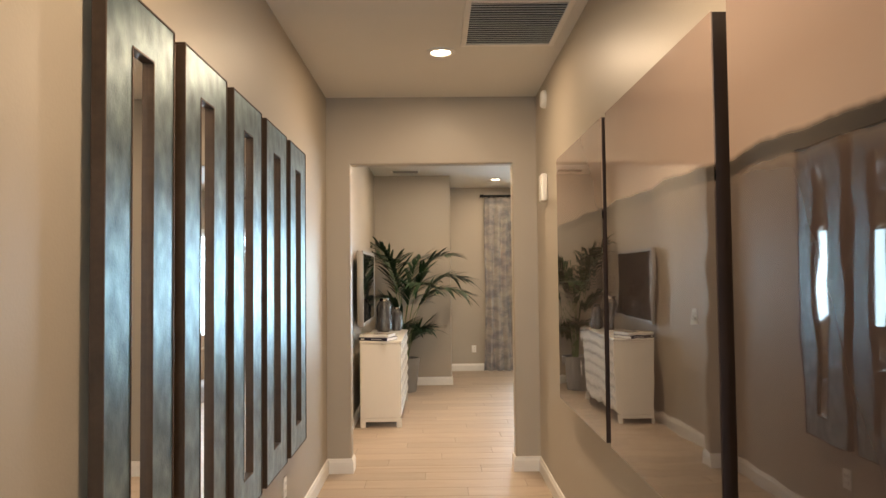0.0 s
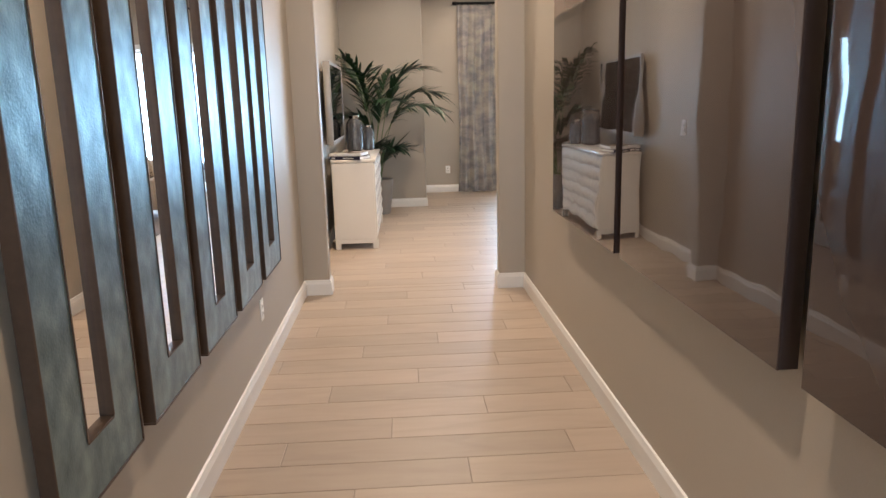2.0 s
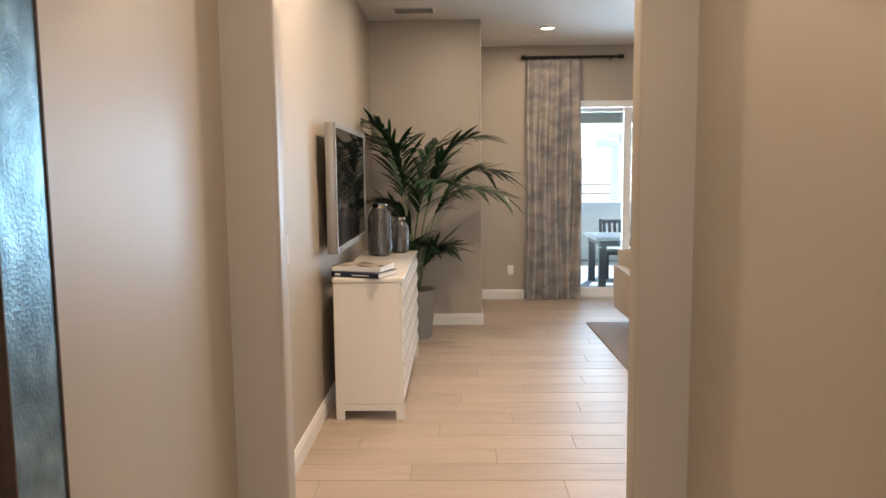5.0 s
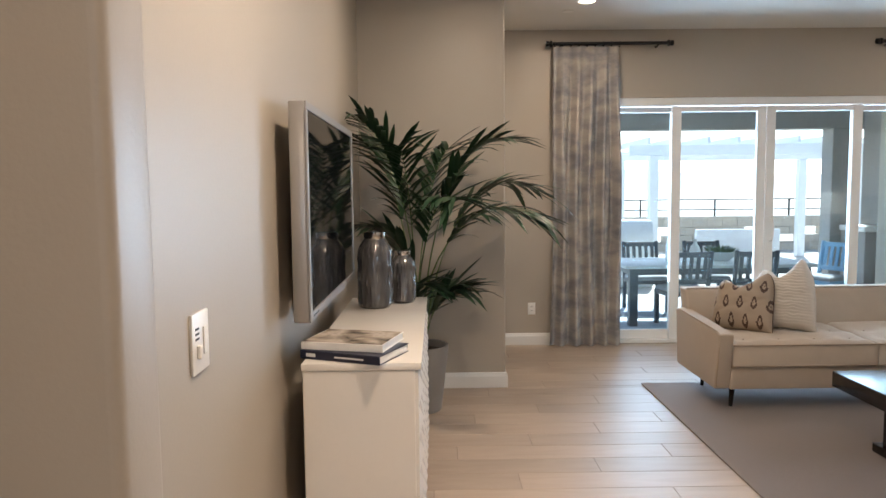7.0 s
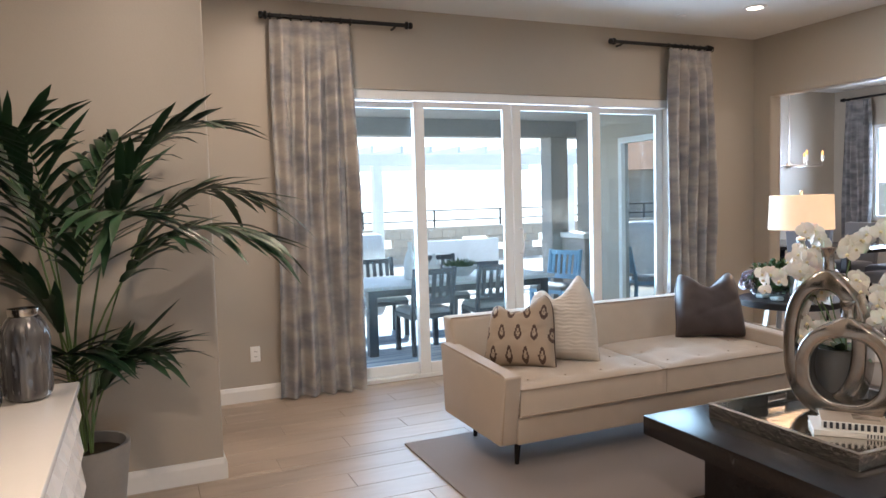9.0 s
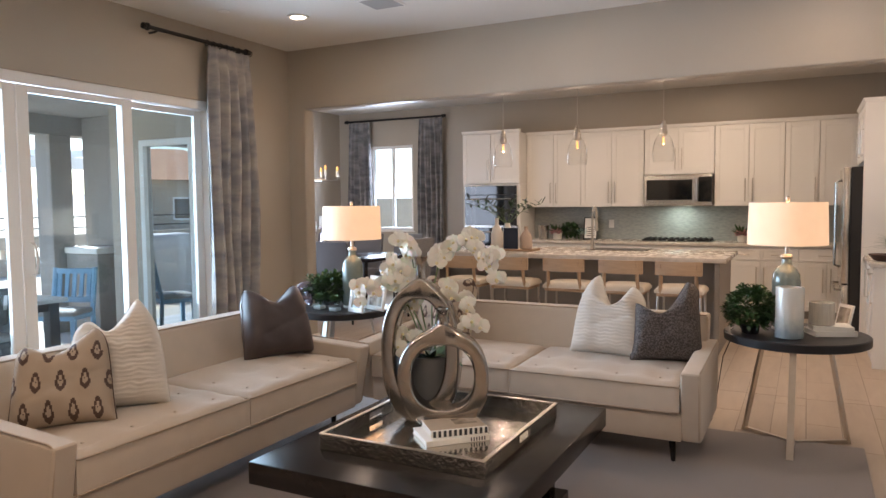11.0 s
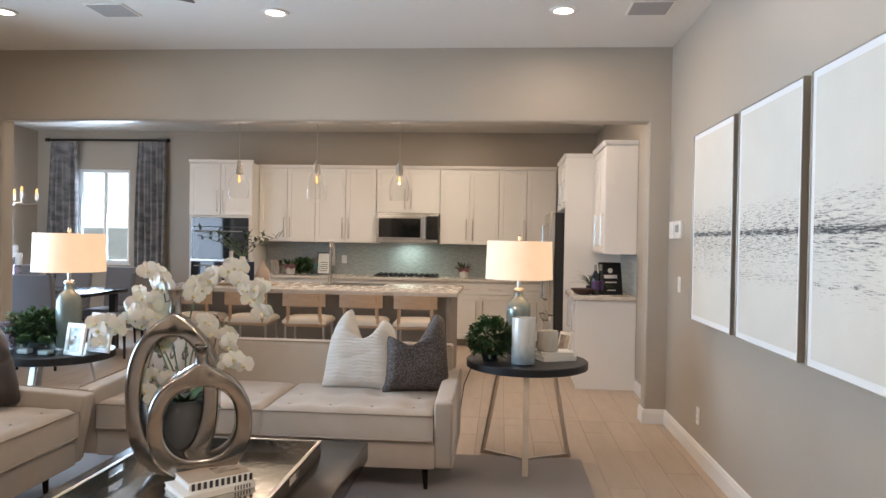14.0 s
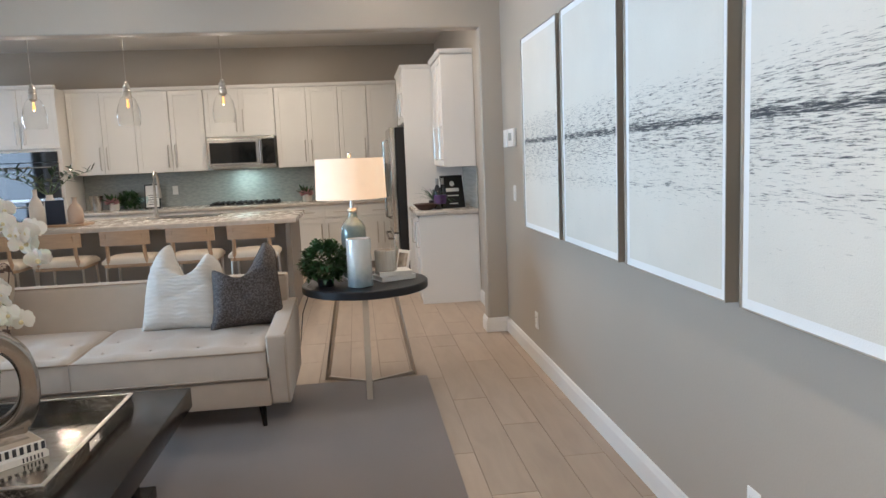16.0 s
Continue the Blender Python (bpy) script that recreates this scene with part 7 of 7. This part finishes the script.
single("lamp_cord", tube([(5.49, 1.41, TZ + 0.005), (5.53, 1.60, TZ - 0.01), (5.54, 1.68, 0.45), (5.55, 1.72, 0.15), (5.6, 1.75, 0.012), (5.95, 1.9, 0.008)], 0.003, 6), BLACKIRON, pose(0, 0, 0), "dark lamp cord hanging behind the side table", "cord")

# table in the corner
shrub(pose(5.22, 4.50, TZ), 0.225, "bushy green fern in a low pot on the corner table", 1700, 0.036, seed=8, flat=0.55)
t = thing("glass_knot", pose(5.05, 4.61, TZ), "clear violet-tinted blown glass knot sculpture", "sculpture")
KNOTGLASS = mat("violet_glass", (0.55, 0.48, 0.56), 0.06, vary=0.05)
KNOTGLASS.node_tree.nodes["Principled BSDF"].inputs["Transmission Weight"].default_value = 0.75
pts = []
for i in range(61):
    a = 2 * math.pi * i / 60
    r = 0.055 + 0.028 * math.cos(3 * a)
    pts.append((0.04 * math.sin(3 * a), r * math.cos(2 * a), 0.10 + r * math.sin(2 * a)))
part("knot", tube(pts, 0.019, 10), KNOTGLASS, t, smooth=80)
for x, y in ((4.97, 4.42), (4.94, 4.26)):
    t = thing("succulent_cube", pose(x, y, TZ), "small succulent in a clear glass cube", "plant", "succulent cubes")
    g = part("cube", box(-0.04, 0.04, -0.04, 0.04, 0, 0.075, 0.004), CLEAR, t, "clear glass cube")
    part("pebbles", box(-0.034, 0.034, -0.034, 0.034, 0.004, 0.03, 0.006), GREYTOP, t)
    b = bmesh.new()
    for k in range(26):
        a, e = k * 2.4, 0.2 + 1.5 * k / 26
        leaf_blade(b, Vector((0, 0, 0.07)), Vector((math.cos(a), math.sin(a), e)), Vector((0.1, 0.2, 1)), 0.07, 0.04, 0.1)
    part("rosette", b, LEAF2, t, "green succulent rosette")
for x, y, r, w, h in ((4.95, 4.09, 72, 0.16, 0.20), (5.10, 4.02, 66, 0.22, 0.25)):
    t = thing("photo_frame", pose(x, y, TZ, 0, 0, r - 180), "white picture frame with a dark photo on the corner table", "photo frame")
    m = pose(0, 0, 0.002, -10)
    b = bmesh.new()
    for q in ((-w / 2, w / 2, 0, 0.03), (-w / 2, w / 2, h - 0.03, h)):
        bx(b, q[0], q[1], -0.008, 0.008, q[2], q[3], 0.002)
    for q in ((-w / 2, -w / 2 + 0.03), (w / 2 - 0.03, w / 2)):
        bx(b, q[0], q[1], -0.008, 0.008, 0.03, h - 0.03, 0.002)
    part("frame", b, TRIM, t, at=m)
    part("photo", box(-w / 2 + 0.03, w / 2 - 0.03, -0.003, 0.003, 0.03, h - 0.03), PHOTO, t, at=m)
    part("easel", tube([(0, 0.01, h * 0.6), (0, 0.07, 0.002)], 0.004, 6), TRIM, t)

# ---- kitchen and bar accessories ----
WHITEPOT = mat("matt_white_ceramic", (0.74, 0.70, 0.64), 0.55, vary=0.04, bump=0.1)
IT = 0.9125


def bottle(at, r, h, material, label):
    return single("ceramic_bottle", rev([(r * 0.8, 0), (r, 0.01), (r, h * 0.5), (r * 0.7, h * 0.68), (r * 0.3, h * 0.8), (r * 0.3, h * 0.97), (r * 0.38, h), (r * 0.2, h), (r * 0.2, h * 0.85)], 24), material, at, label, "vase", "island vases", 60)


single("wood_board", box(-0.14, 0.14, -0.28, 0.28, 0, 0.022, 0.006, 2), OAK, pose(8.12, 4.14, IT), "pale wooden board on the island", "board")
bottle(pose(8.08, 4.31, IT + 0.0225), 0.065, 0.34, WHITEPOT, "matt white ceramic bottle vase on the island")
bottle(pose(8.07, 3.96, IT + 0.0225), 0.07, 0.25, mat("blush_ceramic", (0.55, 0.42, 0.33), 0.55, vary=0.05), "blush ceramic bottle vase on the island")
t = book(pose(8.06, 4.13, IT + 0.0225), 0.03, 0.17, 0.23, NAVY, "dark standing book on the island")
t = thing("branch_vase", pose(8.2, 4.23, IT + 0.0225), "white vase with spreading green branches on the island", "plant")
part("vase_body", rev([(0.05, 0), (0.06, 0.02), (0.055, 0.2), (0.03, 0.26), (0.03, 0.28), (0.02, 0.28)], 20), WHITEPOT, t, smooth=60)
rnd = random.Random(4)
for k in range(7):
    a = 1.57 + (k - 3) * 0.75
    e = Vector((0.3 * math.cos(a), 0.52 * math.sin(a), 0.42 + 0.14 * rnd.random()))
    p = [Vector((0, 0, 0.26)), e * 0.45 + Vector((0, 0, 0.22)), e + Vector((0, 0, 0.05))]
    br = part("branch", tube(p, 0.004, 5, taper=0.4), STEM, t)
    b = bmesh.new()
    for j in range(14):
        u = 0.3 + 0.7 * j / 13
        q = p[0].lerp(p[1], u * 2) if u < 0.5 else p[1].lerp(p[2], u * 2 - 1)
        leaf_blade(b, q, Vector((rnd.uniform(-1, 1), rnd.uniform(-1, 1), rnd.uniform(-0.2, 0.8))), Vector((0.1, 0.2, 1)), 0.105, 0.036, 0.2)
    part("foliage", b, LEAF, br)
t = thing("ice_bucket", pose(10.55, 4.62, 0.909), "small steel ice bucket on the counter", "bucket")
part("bucket", rev([(0.06, 0), (0.065, 0.004), (0.085, 0.20), (0.088, 0.205), (0.08, 0.205), (0.06, 0.02)], 24), STEEL, t)
PINK = mat("dusty_pink_cloth", (0.48, 0.27, 0.27), 0.85, vary=0.2, scale=30)


def bouquet(at, label):
    t = thing("flower_arrangement", at, label, "flowers", "counter flowers")
    part("pot", rev([(0.05, 0), (0.06, 0.005), (0.065, 0.1), (0.055, 0.1), (0.0, 0.09)], 18), WHITEPOT, t)
    rnd = random.Random(2)
    b = bmesh.new()
    for k in range(50):
        a = rnd.uniform(0, 6.28)
        leaf_blade(b, Vector((0.03 * math.cos(a), 0.03 * math.sin(a), 0.1)), Vector((math.cos(a), math.sin(a), rnd.uniform(0.5, 2.2))), Vector((0.1, 0.2, 1)), rnd.uniform(0.1, 0.2), 0.03, 0.2)
    part("foliage", b, LEAF2, t)
    for k in range(3):
        b = bmesh.new()
        for j in range(16):
            a = j * 2.4
            leaf_blade(b, Vector((0, 0, 0)), Vector((math.cos(a), math.sin(a), 0.2 + j * 0.1)), Vector((0.1, 0.2, 1)), 0.065, 0.05, -0.2)
        part("blossom", b, PINK, t, "dusty pink blossom", at=pose(-0.06, 0.05 * (k - 1), 0.09 + 0.02 * (k % 2), 0, -30, 0))
    return t


bouquet(pose(10.58, 4.42, 0.909), "pink flowers and greenery in a white pot on the counter")
bouquet(pose(10.55, 1.95, 0.909), "pink flowers and greenery in a white pot on the counter")
shrub(pose(10.70, 4.26, 0.909), 0.15, "bushy green herb plant on the counter", 500, 0.045, WHITEPOT, 12)
t = thing("recipe_stand", pose(10.72, 3.98, 0.909, 0, 0, 90), "white recipe card in a dark stand on the counter", "stand")
part("board", box(-0.1, 0.1, -0.008, 0.0, 0, 0.32, 0.002), DARKTOP, t, at=pose(0, 0, 0.001, 10))
part("card", box(-0.085, 0.085, 0.0003, 0.003, 0.015, 0.305), TRIM, t, at=pose(0, 0, 0.001, 10))
b = bmesh.new()
for k in range(5):
    bx(b, -0.06, 0.05 - 0.015 * (k % 2), 0.0032, 0.0036, 0.05 + 0.03 * k, 0.058 + 0.03 * k)
part("writing", b, INK, t, at=pose(0, 0, 0.001, 10))
for x, y in ((10.5, 4.08), (10.5, 4.0), (10.46, 4.04)):
    g = thing("wine_glass", pose(x, y, 0.909), "clear stemmed glass on the counter", "glass", "stemmed glasses")
    part("bowl", rev([(0.03, 0), (0.03, 0.003), (0.004, 0.006), (0.004, 0.07), (0.03, 0.10), (0.034, 0.14), (0.026, 0.17)], 14), CLEAR, g, smooth=60)
for y in (3.72, 1.62):
    t = thing("power_outlet", pose(KX - 0.0127, y, 1.13, 0, 0, 180), "white power outlet on the backsplash", "outlet", "wall plates")
    part("cover_plate", box(0, 0.006, -0.036, 0.036, -0.058, 0.058, 0.003), PLASTIC, t)
# bar
t = thing("chalkboard_sign", pose(7.98, 0.33, 0.909, 0, 0, -75), "black framed chalkboard sign leaning on the bar counter", "sign")
m = pose(0, 0, 0.001, -12)
part("board", box(-0.12, 0.12, -0.006, 0.006, 0, 0.33, 0.003), BLACKIRON, t, at=m)
part("emblem", rev([(0.026, -0.001), (0.026, 0.001), (0.0, 0.0012)], 20), WHITEINK, t, at=m @ pose(0, -0.0065, 0.245, 90))
for x0, x1, z0, z1 in ((-0.07, 0.07, 0.165, 0.20), (-0.06, 0.06, 0.12, 0.13), (-0.045, 0.045, 0.04, 0.048)):
    part("writing", box(x0, x1, -0.008, -0.0062, z0, z1), WHITEINK, t, at=m)
for x, y in ((7.93, 0.50), (7.99, 0.44)):
    t = thing("wine_bottle", pose(x, y, 0.909), "dark wine bottle with a purple label on the bar counter", "bottle", "wine bottles")
    part("bottle_body", rev([(0.032, 0), (0.037, 0.005), (0.037, 0.18), (0.014, 0.24), (0.014, 0.30), (0.0, 0.30)], 20), BLACKGLASS, t, smooth=60)
    part("label", rev([(0.0376, 0.05), (0.0376, 0.14)], 20), mat("purple_label", (0.10, 0.05, 0.16), 0.6), t)
    part("capsule", rev([(0.0152, 0.24), (0.0155, 0.302), (0.0, 0.304)], 14), SILVER, t)
t = thing("fruit_bowl", pose(7.93, 0.62, 0.909), "dark woven bowl on the bar counter", "bowl")
part("bowl", rev([(0.05, 0), (0.08, 0.01), (0.125, 0.06), (0.115, 0.06), (0.0, 0.02)], 24), mat("dark_wicker", (0.06, 0.03, 0.02), 0.7, vary=0.4, scale=60, bump=0.9, bscale=90), t)
t = thing("grass_plant", pose(8.12, 0.52, 0.909), "spiky green grass plant on the bar counter", "plant")
part("pot", rev([(0.045, 0), (0.05, 0.08), (0.0, 0.08)], 16), DARKTOP, t)
rnd = random.Random(9)
b = bmesh.new()
for k in range(70):
    a = rnd.uniform(0, 6.28)
    leaf_blade(b, Vector((0, 0, 0.08)), Vector((math.cos(a), math.sin(a), rnd.uniform(0.4, 1.8))), Vector((0.1, 0.2, 1)), rnd.uniform(0.24, 0.40), 0.009, 0.5)
part("blades", b, LEAF2, t)

# dining table setting
for x, y, h in ((8.5, 7.00, 0.44), (8.56, 7.09, 0.53), (8.5, 7.18, 0.46)):
    t = thing("candle_holder", pose(x, y, 0.756), "white pillar candle on a clear glass holder", "candle", "dining candles")
    part("holder", rev([(0.05, 0), (0.05, 0.01), (0.015, 0.03), (0.03, 0.07), (0.015, 0.11), (0.03, 0.15), (0.015, h - 0.16), (0.045, h - 0.14)], 20), KNOTGLASS, t, smooth=60)
    part("candle", rev([(0.036, h - 0.139), (0.036, h), (0.0, h)], 16), TRIM, t)

# ---- ceiling things ----
for x, y in ((5.46, 4.15), (5.52, 0.50)):
    t = thing("ceiling_speaker", pose(x, y, CZ), "square grey ceiling speaker grille", "speaker", "ceiling speakers")
    part("rim", box(-0.14, 0.14, -0.14, 0.14, -0.008, 0, 0.004), TRIM, t)
    part("mesh", box(-0.125, 0.125, -0.125, 0.125, -0.0095, -0.008), mat("speaker_mesh", (0.36, 0.35, 0.34), 0.7, vary=0.1, scale=200), t)
for x, y in ((1.67, 5.2), (5.05, 5.36), (5.26, 1.20)):
    single("sprinkler_cover", rev([(0.045, -0.006), (0.045, 0), (0.0, 0)], 20), TRIM, pose(x, y, CZ), "small round white sprinkler cover on the ceiling", "sprinkler", "sprinkler covers")
t = thing("supply_register", pose(0.45, 4.0, CZ), "white louvred supply register on the ceiling", "vent")
part("frame", box(-0.2, 0.2, -0.11, 0.11, -0.008, 0, 0.003), TRIM, t)
reg = mesh_of("slat", box(-0.17, 0.17, -0.006, 0.006, -0.001, 0.001), SILVER)
for k in range(9):
    shared("slat", reg, t, pose(0, -0.08 + 0.02 * k, -0.011, 35))
BLADE = mat("walnut_blade", (0.075, 0.055, 0.042), 0.75, vary=0.2, scale=6, stretch=(1, 8, 8))
t = thing("ceiling_fan", pose(3.45, 3.05, CZ), "dark bronze ceiling fan with five blades", "ceiling fan")
part("canopy", rev([(0.03, -0.06), (0.07, -0.02), (0.07, 0)], 20), BRONZE, t)
part("downrod", tube([(0, 0, -0.05), (0, 0, -0.24)], 0.012, 8), BRONZE, t)
part("motor", rev([(0.05, -0.40), (0.11, -0.37), (0.12, -0.29), (0.06, -0.24), (0.0, -0.235)], 28), BRONZE, t)
for k in range(5):
    bl = part("blade", box(0.20, 0.90, -0.065, 0.065, -0.004, 0.004, 0.003), BLADE, t, at=pose(0, 0, -0.325, 0, 0, 5 + 72 * k) @ pose(0, 0, 0, 10))
    part("blade_arm", box(0.10, 0.24, -0.02, 0.02, 0.004, 0.010, 0.002), BRONZE, bl)

# ---- floor planks ----
PW, PL, GAP = 0.2, 1.2, 0.0035
plank_cache = {}


def plank_mesh(L, W):
    key = (round(L, 3), round(W, 3))
    if key not in plank_cache:
        g = GAP / 2
        bm = bmesh.new()
        e = 0.0015
        vs = [[bm.verts.new(p) for p in ((x0, y0, z), (x1, y0, z), (x1, y1, z), (x0, y1, z))] for x0, x1, y0, y1, z in
              ((g, L - g, g, W - g, -0.003), (g, L - g, g, W - g, -e), (g + e, L - g - e, g + e, W - g - e, 0.0))]
        for lo, hi in zip(vs, vs[1:]):
            for i in range(4):
                bm.faces.new((lo[i], lo[(i + 1) % 4], hi[(i + 1) % 4], hi[i]))
        bm.faces.new(vs[-1])
        plank_cache[key] = mesh_of("plank", bm, PLANK)
    return plank_cache[key]


def lay(x0, x1, y0, y1, joined=None):
    row = math.floor(y0 / PW)
    y = row * PW
    while y < y1 - 1e-4:
        a, c = max(y, y0), min(y + PW, y1)
        if c - a > 0.01:
            off = (row * 0.37) % 1 * PL
            x = math.floor((x0 - off) / PL) * PL + off
            while x < x1 - 1e-4:
                p, q = max(x, x0), min(x + PL, x1)
                if q - p > 0.01:
                    if joined is None:
                        shared("plank", plank_mesh(q - p, c - a), floor, pose(p, a, 0))
                    else:
                        g = GAP / 2
                        k = len(joined[0])
                        joined[0].extend([(p + g, a + g, 0), (q - g, a + g, 0), (q - g, c - g, 0), (p + g, c - g, 0), (p + g, a + g, -0.003), (q - g, a + g, -0.003), (q - g, c - g, -0.003), (p + g, c - g, -0.003)])
                        joined[1].extend([(k, k + 1, k + 2, k + 3), (k, k + 4, k + 5, k + 1), (k + 1, k + 5, k + 6, k + 2), (k + 2, k + 6, k + 7, k + 3), (k + 3, k + 7, k + 4, k)])
                x += PL
        y += PW
        row += 1


lay(HW, HE, -6.0, 0.0)
lay(0.176, 1.47, 0.0, SY)
lay(HW, EX, SY, 4.442)
lay(1.067, EX, 4.442, NY)
rest = ([], [])
lay(HW, HE, -8.0, -6.0, rest)
lay(EX, KX, SY, DN, rest)
me = bpy.data.meshes.new("planks_far")
me.from_pydata(rest[0], [], rest[1])
me.materials.append(PLANK)
ob = new("planks_far", me)
ob.parent = floor
ob["kind"] = "stuff"
